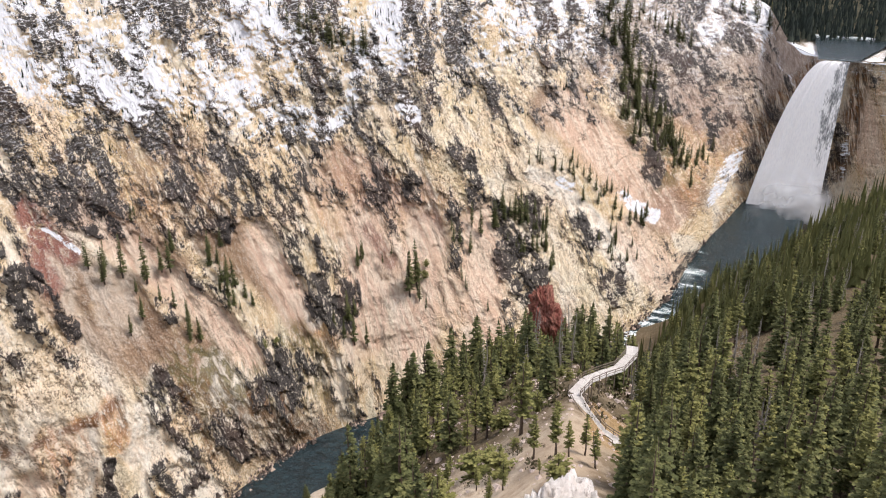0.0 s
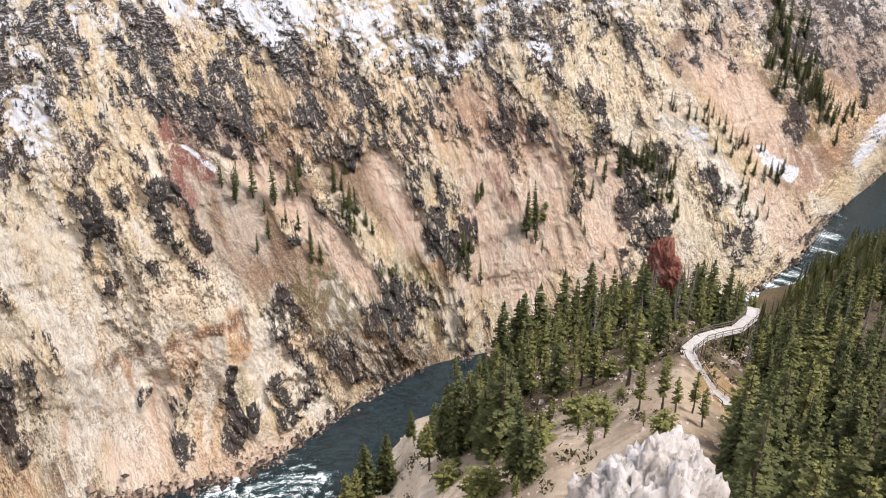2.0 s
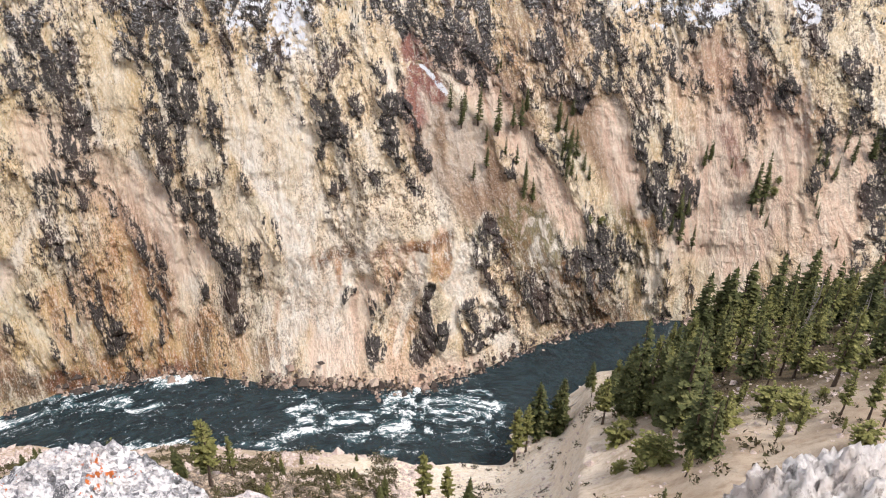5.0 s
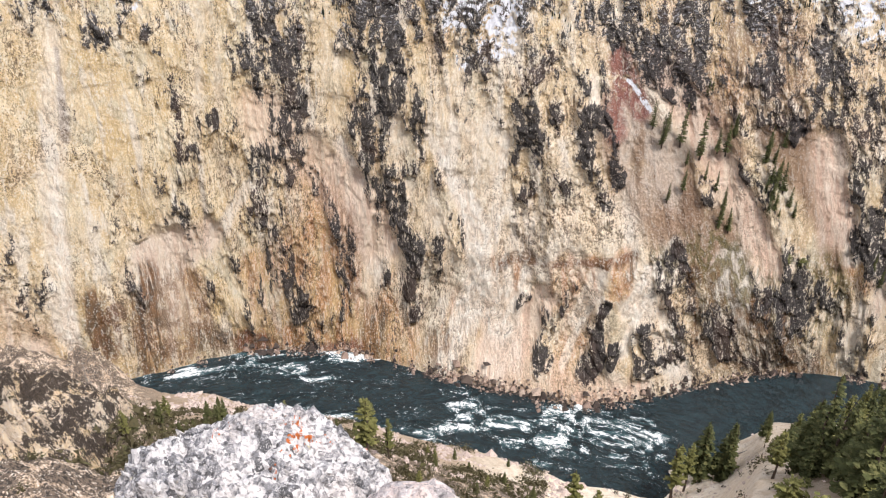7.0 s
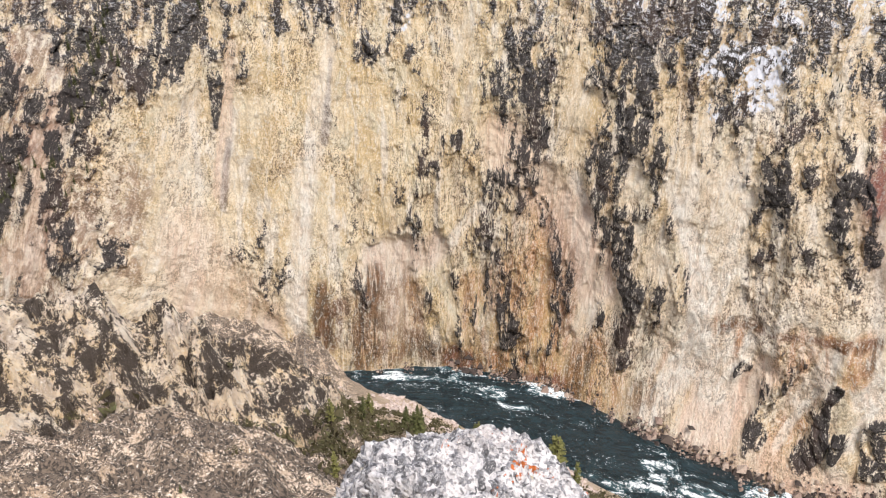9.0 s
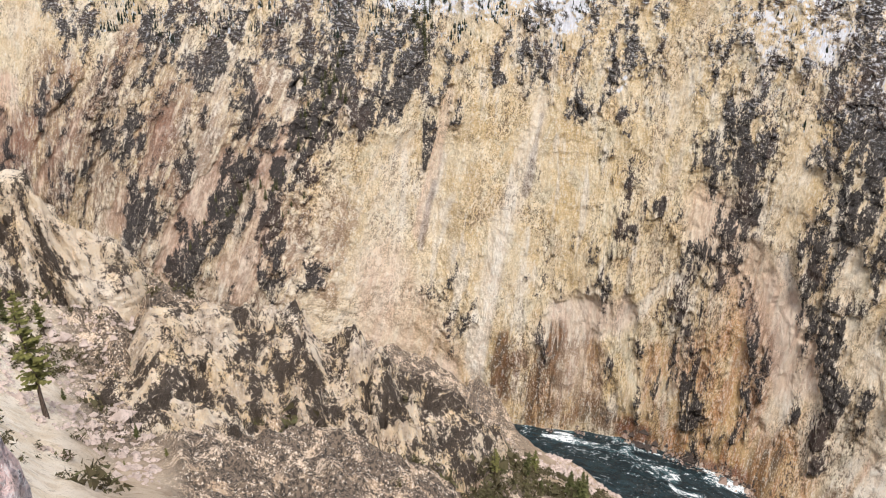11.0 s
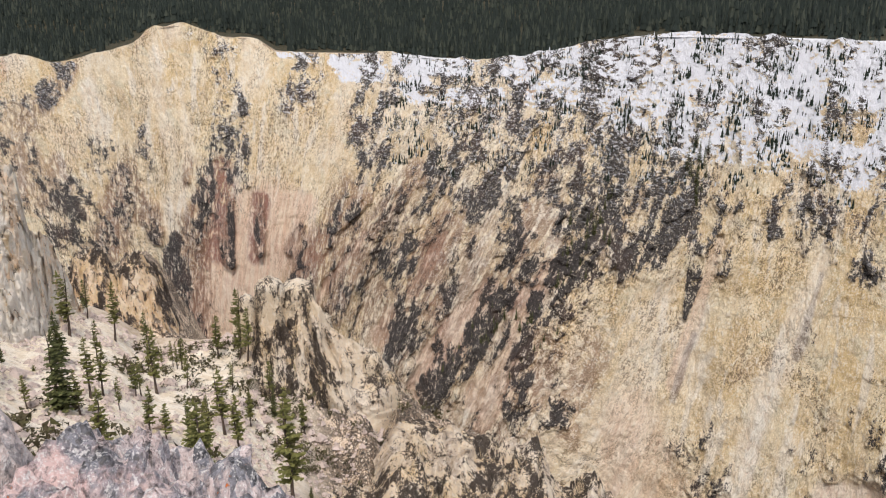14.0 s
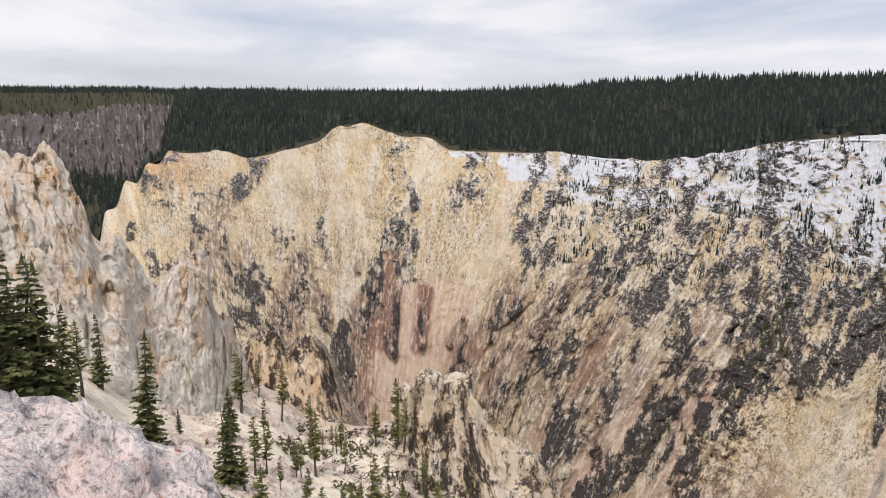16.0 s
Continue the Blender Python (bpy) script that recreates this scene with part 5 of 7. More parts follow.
stroke("brown", 0.60, (86.6, 0.606, 14.3), (84.6, 0.519, 13.4), (88.2, 0.440, 13.3))
stroke("dark", 0.50, (86.8, 0.513, 8.2), (88.9, 0.414, 7.9))
stroke("brown", 0.50, (79.6, 0.621, 10.9), (81.0, 0.531, 10.5))
stroke("dark", 0.55, (81.3, 0.615, 8.2), (83.5, 0.522, 8.0))


def wall_zones(b, v, r, z, push):
    """Weights of the rock kinds over the wall, and how far the kinds stand proud or lie in gullies."""
    x, y = polar(b, r)
    kinds = {k: np.zeros_like(z) for k in ("dark", "snow", "pink", "ochre", "gold", "pale", "red", "wet", "tan", "olive", "grey", "brown", "fin")}
    along = fall_line(b, z)
    wob_a = 2 * fbm(along / 8, z / 34, 0, 101, 4, 0.6) - 1
    wob_b = 2 * fbm(along / 3.0, z / 5.5, 0, 111, 4, 0.62) - 1
    tall = rim_z(b) + 1
    bcol = b[:, 0]
    marks = [(kind, strength, [(*p, width) for p in points]) for kind, width, strength, points in BANDS] + STROKES
    for kind, strength, points in marks:
        lo, hi, most = min(p[0] for p in points), max(p[0] for p in points), max(p[2] for p in points)
        pad = np.degrees(2.6 * most / 150) + 0.5
        i = np.where((bcol > lo - pad) & (bcol < hi + pad))[0]
        if len(i) == 0:
            continue
        s = slice(i[0], i[-1] + 1)
        u, h = np.radians(b[s]) * r[s], v[s] * tall[s]
        best = np.full(u.shape, 1e9)
        pts = [(np.radians(p[0]) * r[s], p[1] * tall[s], p[2]) for p in points]
        for (u0, h0, w0), (u1, h1, w1) in zip(pts[:-1], pts[1:]):
            du, dh = u1 - u0, h1 - h0
            t = np.clip(((u - u0) * du + (h - h0) * dh) / (du * du + dh * dh + 1e-6), 0, 1)
            best = np.minimum(best, np.hypot(u - u0 - t * du, h - h0 - t * dh) / (w0 + (w1 - w0) * t))
        loose = 0.8 if kind in ("dark", "gold", "brown", "grey", "olive") else 0.28
        d = best + loose * (0.75 * wob_a[s] + 0.60 * wob_b[s])
        w = strength * smooth(1.25, 0.50, d)
        kinds[kind][s] = np.maximum(kinds[kind][s], w)
    u = fall_line(b, z) / 1.4
    n = fbm(u / 14, z / 58, 0, 121, 5, 0.58)
    warp = 9 * (fbm(u / 40, z / 56, 0, 5, 3) - 0.5)
    gully = ridged((u + warp) / 30, z / 238, 0, 11, 3) - 0.62
    flute = ridged((u + warp) / 9, z / 77, 0, 23, 3) - 0.62
    ribs = 0.8 * flute + 0.9 * gully
    high = smooth(0.50, 0.72, v + 0.12 * wob_a) * smooth(60, 48, b) * smooth(-21, -15.5, b)
    side = smooth(84, 90, b) * (1 - 0.6 * smooth(100, 106, b) * smooth(0.45, 0.6, v)) + 1.3 * smooth(62, 70, b) * smooth(102, 96, b) * smooth(0.55, 0.72, v + 0.1 * wob_a)
    base = 0.25 + 0.26 * high + 0.34 * side * (1 - 0.45 * smooth(97, 101, b)) - 0.16 * smooth(99, 104, b) - 0.20 * smooth(83, 78, b) * smooth(44, 52, b) * smooth(0.66, 0.54, v)
    base = base - 0.22 * smooth(12, 17, b) * smooth(41, 36, b) * smooth(0.30, 0.22, v)
    kinds["dark"] = np.maximum(kinds["dark"], 0.60 * kinds["fin"])
    kinds["brown"] = np.maximum(kinds["brown"], 1.0 * kinds["fin"])
    kinds["red"] = np.maximum(kinds["red"], 0.35 * kinds["fin"])
    kinds["brown"] = np.maximum(kinds["brown"], 0.45 * smooth(83, 88, b) * smooth(103, 98, b) * smooth(0.68, 0.54, v) * smooth(0.3, 0.6, n + 0.1))
    chute = smooth(0.02, -0.16, ribs) * smooth(0.03, 0.12, v)
    kinds["pale"] = np.maximum(kinds["pale"], 0.45 * chute * (1 - kinds["dark"]))
    kinds["gold"] = np.maximum(kinds["gold"], 0.75 * (0.45 + 0.55 * smooth(40, 60, b)) * (0.5 + n))
    bare = np.maximum.reduce([kinds["pink"], kinds["tan"], 0.6 * kinds["gold"], kinds["pale"]])
    # blocky outcrops, each a ragged wedge drawn out down the slope
    wedge = fbm((along + 5 * wob_b) / 9, (z + 6 * wob_a) / 26, 0, 125, 4, 0.58)
    small = fbm((along + 2 * wob_b) / 2.2, z / 7.5, 0, 127, 4, 0.66)
    spine = ridged((along + 3 * wob_b) / 4.5, z / 18, 0, 129, 3) - 0.6
    luck = facets((along + 3 * wob_b) / 3.4, (z + 3 * wob_a) / 6.0, 133)[1] - 0.5
    dark = np.maximum(0.86 * kinds["dark"], (base + 1.3 * (n - 0.5) + 1.1 * ribs) * (1 - 0.85 * bare))
    dark = np.clip(0.92 * dark + 1.5 * (wedge - 0.5) + 2.0 * (small - 0.5) + 0.7 * spine + 0.22 * luck - 0.05, 0, 0.82) * smooth(0.04, 0.30, dark)
    snow = np.clip(np.maximum(0.80 * kinds["snow"], 0.22 * smooth(0.60, 0.82, v + 0.15 * wob_a) * smooth(64, 46, b) * (0.6 + n)), 0, 1)
    proud = 6.0 * kinds["fin"] + 3.0 * dark - 2.0 * kinds["pink"] - 1.2 * kinds["pale"] - 1.0 * kinds["tan"]
    zones = {"zone_a": (dark, kinds["pink"], kinds["ochre"], snow), "zone_b": (kinds["red"], kinds["wet"], kinds["pale"], kinds["olive"]),
             "zone_c": (kinds["gold"], kinds["tan"], kinds["grey"], kinds["brown"])}
    return zones, proud


# ---- far wall ----
def far_wall():
    b = np.concatenate([np.arange(-46, -12, 0.14), np.arange(-12, 86, 0.088), np.arange(86, 123, 0.1), np.arange(123, 138, 0.18)])
    v = np.concatenate([np.linspace(-0.05, 0.30, 150), np.linspace(0.30, 1.0, 290)[1:]])
    B, V = np.meshgrid(b, v, indexing="ij")
    r, z = wall_at(B, V)
    x, y = polar(B, r)
    push = wall_relief(B, V, r, z)
    zones, own = wall_zones(B, V, r, z, push)
    x, y = polar(B, r)
    fade = smooth(0.0, 0.05, V)
    u = fall_line(B, z)
    crack = ridged((u + 3 * fbm(u / 6, z / 6, 0, 35, 3)) / 4.2, z / 8, 0, 37, 3)
    push = push + fade * (own + (1.8 + 2.4 * zones["zone_a"][0]) * (fbm(x / 3.2, y / 3.2, z / 3.2, 31, 4, 0.64) - 0.5) + 1.4 * (crack - 0.6))
    bend = 4 * (fbm(u / 7, z / 7, 0, 45, 3) - 0.5)
    stone = zones["zone_a"][0] * (1 - zones["zone_a"][1])
    push = push + fade * (0.04 + 0.96 * stone) * (3.0 * facets((u + bend) / 6.5, (z + bend) / 9, 47)[0] + 1.7 * facets((u + bend) / 2.4, (z + bend) / 3.0, 53)[0])
    mean = (curve(FOOT, B) + curve(RIM, B)) / 2
    way = np.concatenate([[0], np.cumsum(np.radians(np.diff(b)) * (mean[1:, 0] + mean[:-1, 0]) / 2)])[:, None]
    zones["flow"] = ((way + (u - np.radians(B) * 260) * mean / 260) / 1.25, z * 1.05, 0 * z, 0 * z)
    r2 = r - push
    x, y = polar(B, r2)
    z2 = z + fade * smooth(1.0, 0.97, V) * 1.6 * (fbm(x / 6, y / 6, z / 5, 41, 3) - 0.5)
    z2 = z2 + smooth(0.95, 1.0, V) * 7 * np.maximum(0, fbm(u / 9, 0 * u, 0, 43, 4, 0.6) - 0.44)
    ob = sheet("wall_canyon", x, y, z2, M_WALL, zones)
    return tagged(ob, "steep cream and ochre canyon wall with dark outcrops and snow", "cliff", kind="structure")


far_wall()


# ---- plateau beyond the rim ----
CREST = [(-59.7, -3.4), (-34.5, -4.08), (-20.4, -3.24), (-2.1, -2.87), (34.7, 0.21), (71.9, 0.95), (82.1, 0.99), (89.4, 0.83), (93, 0.62), (97.6, 0.18), (105.7, -0.22), (137.7, -0.28)]


def plateau_z(b, r):
    rr, zr = curve(RIM, b), rim_z(b)
    top = EYE - 12 + 1200 * np.tan(np.radians(curve(CREST, b)))
    z = zr + (top - zr) * smooth(0, 1, np.clip((r - rr) / (1200 - rr), 0, 1)) ** 0.9
    gap = smooth(122.5, 125.5, b)
    z = z - gap * (130 * smooth(5, 120, r - rr) * smooth(1800, 1600, r)) + gap * 5 * smooth(1300, 1600, r)
    river = smooth(-20.3, -23.8, b) * smooth(-31.5, -27.8, b)
    flat = rim_z(np.full_like(b, -25.8)) + (r - 583) * 0.01
    w = river * smooth(800, 670, r)
    z = z * (1 - w) + w * flat
    return z + 5 * (fbm(r * np.sin(np.radians(b)) / 160, r * np.cos(np.radians(b)) / 160, 0, 51, 3) - 0.5) * smooth(20, 200, r - rr)


def plateau():
    b = np.arange(-60, 200, 0.8)
    k = np.concatenate([np.linspace(0, 0.25, 40), np.linspace(0.25, 1, 40)[1:]])
    B, K = np.meshgrid(b, k, indexing="ij")
    rr = curve(RIM, B)
    r = rr - 1.5 + (4800 - rr) * K ** 2.6
    x, y = polar(B, r)
    z = plateau_z(B, r) - 0.6 * smooth(1, 0, K * 50)
    # where dense, the floor weight turns the ground near-black green
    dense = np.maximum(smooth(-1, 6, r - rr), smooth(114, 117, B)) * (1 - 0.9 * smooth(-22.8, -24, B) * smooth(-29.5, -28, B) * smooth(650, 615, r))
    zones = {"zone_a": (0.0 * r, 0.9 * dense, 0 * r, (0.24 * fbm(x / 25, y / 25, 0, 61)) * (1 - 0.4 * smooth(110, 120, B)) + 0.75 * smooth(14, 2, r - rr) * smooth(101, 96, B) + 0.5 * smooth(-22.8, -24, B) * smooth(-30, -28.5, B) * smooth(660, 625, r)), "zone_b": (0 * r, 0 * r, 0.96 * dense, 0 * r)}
    return tagged(sheet("ground_plateau", x, y, z, M_LAND, zones), "near-black green forested plateau floor with needle litter and patchy snow", "plateau", kind="structure")


plateau()


# ---- near side ----
def near_land():
    b = np.concatenate([np.arange(-75, 138, 0.3), np.linspace(138, 285, 75)])
    k = np.linspace(0, 1, 380)
    B, K = np.meshgrid(b, k, indexing="ij")
    reach = curve([(-76.1, 960), (-48.9, 960), (-29.8, 900), (-24.7, 705), (-22.6, 454), (-16.5, 375), (-10.5, 308), (-2, 273), (4.5, 279), (10.5, 262), (13.9, 243), (18.6, 228), (27.3, 212), (39.7, 221), (51.7, 239), (63.5, 265), (70.3, 273), (78.3, 285), (86.4, 304), (96.7, 339), (105.4, 397), (114.4, 438), (117.9, 396), (122.3, 330), (130.6, 390), (137.1, 450), (200, 450), (285, 960)], B)
    r = reach * (0.25 * K + 0.75 * K ** 2.2)
    z = ground_z(np.where(B > 242, -75.0, B), r)
    x, y = polar(B, r)
    rock = crag(B, r)
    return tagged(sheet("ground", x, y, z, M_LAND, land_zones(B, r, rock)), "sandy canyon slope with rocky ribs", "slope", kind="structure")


def land_zones(b, r, rock):
    x, y = polar(b, r)
    n = fbm(x / 12, y / 12, 0, 131, 3)
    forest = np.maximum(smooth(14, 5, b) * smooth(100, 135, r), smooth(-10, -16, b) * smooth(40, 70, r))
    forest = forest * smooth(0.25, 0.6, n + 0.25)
    grass = smooth(-11.4, -12.1, b) * smooth(-16.4, -15.2, b) * smooth(106, 112, r) * smooth(137, 131, r)
    sand = np.maximum(smooth(99, 108, b) * smooth(177, 157, r), smooth(5, 17, b) * smooth(70, 100, r) * smooth(41, 30, b))
    sand = np.maximum(sand, smooth(115.5, 121, b)) * smooth(165, 145, b)
    cliff = smooth(118.5, 120.8, b) * smooth(138, 147, r) * smooth(165, 145, b)
    # the forest weight also mixes the ground halfway to near-black green
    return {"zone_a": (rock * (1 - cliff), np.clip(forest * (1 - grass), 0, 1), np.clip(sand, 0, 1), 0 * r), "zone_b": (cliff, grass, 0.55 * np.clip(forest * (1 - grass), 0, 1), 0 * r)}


near_land()


# ---- river ----
def river():
    b = np.arange(-25.5, 126, 0.16)
    k = np.linspace(0, 1, 130)
    B, K = np.meshgrid(b, k, indexing="ij")
    inner = curve([(-25.7, 430), (-22.5, 380), (-16.3, 325), (-10.3, 286), (-1.6, 247), (5.1, 247), (11.2, 229), (14.7, 210), (19.8, 189), (28.5, 176), (40.6, 184), (52.4, 203), (64, 228), (70.7, 230), (78.6, 230), (86.6, 249), (96.7, 266), (126, 508)], B)
    r = inner + (curve(FOOT, B) + 10 - inner) * K
    x, y = polar(B, r)
    z = water_z(y)
    u, w = np.radians(B) * 200 / 1.4, r / 1.4
    bent = 5 * (fbm(x / 16, y / 16, 0, 90, 3) - 0.5)
    wave = fbm(u / 7 + bent, w / 3.2, 0, 91, 4) - 0.5
    rapid = smooth(17, 21.5, B) * smooth(67, 62, B) + 1.1 * smooth(-11.5, -14, B) * smooth(-20.8, -18.5, B) + 0.7 * smooth(61.5, 65, B)
    rapid = rapid * (1 - 0.8 * smooth(18, 20, B) * smooth(31.5, 28, B) * smooth(205, 196, r))
    foam = np.clip(rapid * (0.36 + 2.6 * (fbm(u / 5 + bent, w / 2.2, 0, 95, 5, 0.64) - 0.46)), 0, 1)
    foam = foam * (0.35 + 0.65 * smooth(0.40, 0.58, fbm(u / 22, w / 9, 0, 93, 3)))
    z = z + rapid * 1.5 * wave + 0.35 * foam
    return tagged(sheet("water", x, y, z, M_WATER, {"zone_a": (foam, 0, 0, 0), "flow": (u + 2 * bent, w, 0 * r, 0 * r)}), "dark teal river with white rapids", "river", kind="structure")


river()


# ---- waterfall ----
def waterfall():
    ob = new("waterfall")
    s, k = np.linspace(0, 1, 60), np.linspace(0, 1, 90)
    S, K = np.meshgrid(s, k, indexing="ij")
    b = -24.95 - 1.5 * S + (1 - K) ** 0.55 * (3.38 - 3.13 * S)
    lip_r = 566 + 0 * S
    zt, zb = EYE - 566 * math.tan(radians(10.08)), 11.0
    r = lip_r - 10 * np.sqrt(1 - K) - 14 * (1 - K) - 2.0 * fbm(S * 14, K * 3, 0, 97)
    x, y = polar(b, r)
    z = zb + (zt - zb) * K
    gap = np.clip(smooth(0.52, 0.8, S) * smooth(0.1, 0.55, K) * 0.75, 0, 1)
    v = np.stack([x, y, z], -1).reshape(-1, 3)
    cols = np.stack(np.broadcast_arrays(gap, 0, 0, 0), -1).reshape(-1, 4)
    part("water_curtain", mesh_of("water_curtain", v, grid_faces(60, 90), M_FALLS, True, {"zone_a": cols}), ob)
    # the stream above the brink
    S, K = np.meshgrid(np.linspace(0, 1, 30), np.linspace(0, 1, 40), indexing="ij")
    b = -24.6 - 2.3 * S - 2.6 * S * K + 0.5 * K
    r = 566 + 95 * K
    x, y = polar(b, r)
    z = zt + 0.4 + 0.5 * K ** 0.5 + 0 * S
    v = np.stack([x, y, z], -1).reshape(-1, 3)
    foam = np.clip(0.75 * smooth(0.75, 1, K) + 0.3 * smooth(0.2, 0, K) + 0.3 * (fbm(x / 4, y / 4, 0, 99) - 0.4), 0, 1)
    cols = np.stack(np.broadcast_arrays(foam, 0, 0, 0), -1).reshape(-1, 4)
    # spray drifting off the foot of the fall
    S, K = np.meshgrid(np.linspace(0, 1, 50), np.linspace(0, 1, 30), indexing="ij")
    for depth, seed in ((532, 401), (518, 405)):
        xs, ys = polar(-21.7 - 5.9 * S, depth + 6 * fbm(S * 5, K * 4, 0, seed))
        puff = fbm(S * 5, K * 3, 0, seed + 2, 4)
        thin = np.clip(smooth(0, 0.25, S) * smooth(1, 0.75, S) * smooth(1.0, 0.1, K) * smooth(0.25, 0.65, puff) * 0.75, 0, 1)
        vs = np.stack([xs, ys, 8 + 36 * K], -1).reshape(-1, 3)
        spray = part("spray", mesh_of("spray", vs, grid_faces(50, 30), M_SPRAY, True, {"zone_a": np.stack(np.broadcast_arrays(thin, 0, 0, 0), -1).reshape(-1, 4)}), ob, "drifting white spray")
        spray.visible_shadow = False
    part("brink_stream", mesh_of("brink_stream", v, grid_faces(30, 40), M_WATER, True, {"zone_a": cols, "flow": np.stack([v[:, 0], v[:, 1], v[:, 2], 0 * v[:, 0]], -1)}), ob)
    return tagged(ob, "tall white waterfall plunging over a dark rock brink", "waterfall", kind="structure")


waterfall()


# ---- chalky cliff beside the bench, and the canyon walls far downstream ----
def cliff_sheet(name, foot, foot_dip, rim, rim_dip, step, rows, relief, zone_a, zone_b, zone_c, label, seed, grain, ribs=1.0):
    b = np.arange(foot[0][0], foot[-1][0], step)
    k = np.concatenate([np.linspace(0, 1, rows), np.full(12, 1.0)])
    back = np.concatenate([np.zeros(rows), np.linspace(0, 1, 13)[1:] ** 1.5])
    B, K = np.meshgrid(b, k, indexing="ij")
    Q = np.broadcast_to(back, B.shape)
    r0, r1 = curve(foot, B), curve(rim, B)
    z0, z1 = EYE + r0 * np.tan(np.radians(curve(foot_dip, B))) - 2, EYE + r1 * np.tan(np.radians(curve(rim_dip, B)))
    r = r0 + (r1 - r0) * K ** 1.3
    z = z0 + (z1 - z0) * K
    x, y = polar(B, r)
    s = relief
    u, long = np.radians(B) * (r0 + r1) / 2, np.hypot(r1 - r0, z1 - z0)
    steep, flat, h = (z1 - z0) / long, (r1 - r0) / long, K * long
    bend = 3 * s * (fbm(u / (8 * s), h / (12 * s), 0, seed + 2, 3) - 0.5)
    bulk = 4.4 * s * (ridged((u + bend) / (9 * s), (h + bend) / (13 * s), 0, seed, 3) - 0.6)
    pillar = 2.6 * ribs * s * (ridged((u + bend) / (3.6 * s), (h + bend) / (8 * s * max(1.0, ribs)), 0, seed + 5, 3) - 0.6)
    block = fbm(u / (2.4 * s), h / (3.2 * s), 0, seed + 7, 3) * 7
    block = 1.2 * s * (np.floor(block) + smooth(0.7, 1.0, block % 1) - 3.5) * 0.55
    crack = -1.5 * min(1.0, ribs) * s * smooth(0.80, 0.97, ridged((u + bend) / (2.6 * s), (h + bend) / (9 * s), 0, seed + 11, 2))
    rubble = 0.9 * s * (fbm(u / (0.7 * s), h / (0.8 * s), 0, seed + 9, 4, 0.62) - 0.5)
    blocks = 2.0 * s * facets((u + bend) / (4.5 * s), (h + bend) / (5.5 * s), seed + 21)[0] + 0.8 * s * facets((u + bend) / (1.5 * s), (h + bend) / (1.8 * s), seed + 27)[0]
    push = 0.7 * bulk + pillar + 0.35 * block + crack + 0.7 * rubble + blocks
    push = push * smooth(0.0, 0.06, K)
    r = r - push * steep + Q * 7 * s
    z = z + 1.6 * s * (fbm(u / (3 * s), 0 * z, 0, seed + 13, 3) + 0.6 * fbm(u / (0.8 * s), 0 * z, 0, seed + 15, 3) - 0.8) * smooth(0.75, 1, K) + push * flat - Q * 26 * s
    x, y = polar(B, r)
    n = fbm((u + bend) / (2.2 * s), h / (4.4 * s), 0, seed + 17, 5, 0.68)
    zones = {"zone_a": zone_a(n, K), "zone_b": zone_b(n, K), "zone_c": zone_c(n, K), "flow": (u * grain, (h - Q * 26 * s) * grain, 0 * z, 0 * z)}
    return tagged(sheet(name, x, y, z, M_CLIFF, zones), label, "cliff", kind="structure")


cliff_sheet("wall_chalk_cliff", [(117.6, 165), (119.6, 150), (121.6, 132), (124.7, 122), (128.2, 113), (131.5, 115), (138.3, 119)], [(117.6, -21.2), (119.6, -20.7), (121.6, -21.8), (124.7, -21.5), (128.2, -20), (131.5, -17.4), (138.3, -14)],
            [(117.6, 168), (119.6, 157), (120.8, 150), (123.1, 142), (125, 137), (128.3, 130), (131, 131), (138.6, 134)],
            [(117.6, -21.09), (118.5, -20.47), (119.6, -17.52), (120.2, -15.47), (121.2, -14.86), (121.6, -10.82), (122.9, -10.66), (123.6, -11.75), (125.1, -12.59), (126.5, -10.26), (127.5, -9.46), (128.3, -10.74), (129.1, -7.3), (130.1, -4.58), (131, -3.39), (132, -4.13), (133.6, -3.78), (138.6, -2.98)], 0.06, 230, 0.85,
            lambda n, k: (np.clip(3.0 * (n - 0.57) + 0.25 * smooth(0.75, 1, k), 0, 1) * 0.9, 0.55 * smooth(0.44, 0.56, n), 0.95 * smooth(0.42, 0.54, n) * smooth(0.2, 0.5, k), 0 * n),
            lambda n, k: (0 * n, 0 * n, 0.85 - 0.45 * smooth(0.46, 0.60, n) * smooth(0.2, 0.6, k), 0 * n), lambda n, k: (0 * n, 0 * n, 0.12 * smooth(0.36, 0.30, n), 0 * n), "pale chalky cliff with orange stains and grey cracks", 301, 2.2, 0.45)
cliff_sheet("wall_brown_crag", [(110.3, 184), (114, 180), (117, 182), (119.6, 186)], [(110.3, -27.2), (114, -25.2), (117, -23.6), (119.6, -22.5)], [(110.3, 206), (114, 209), (119.6, 214)],
            [(110.3, -26), (111.4, -25), (112.2, -23), (112.9, -20.4), (113.6, -18.2), (114.4, -17.3), (115.5, -17.0), (116.2, -17.7), (117.4, -16.6), (118.9, -17.1), (119.6, -18.4)], 0.06, 130, 1.1,
            lambda n, k: (np.clip(0.42 + 2.6 * (n - 0.5) + 0.3 * smooth(0.6, 1, k), 0, 0.9), 0.3 * smooth(0.5, 0.42, n), 0.9 * smooth(0.40, 0.50, n), 0 * n),
            lambda n, k: (0 * n, 0 * n, 0 * n, 0 * n), lambda n, k: (0 * n, 0 * n, 0 * n, 0.7 * smooth(0.47, 0.55, n)), "brown and orange blocky crag at the edge of the bench", 391, 2.2)
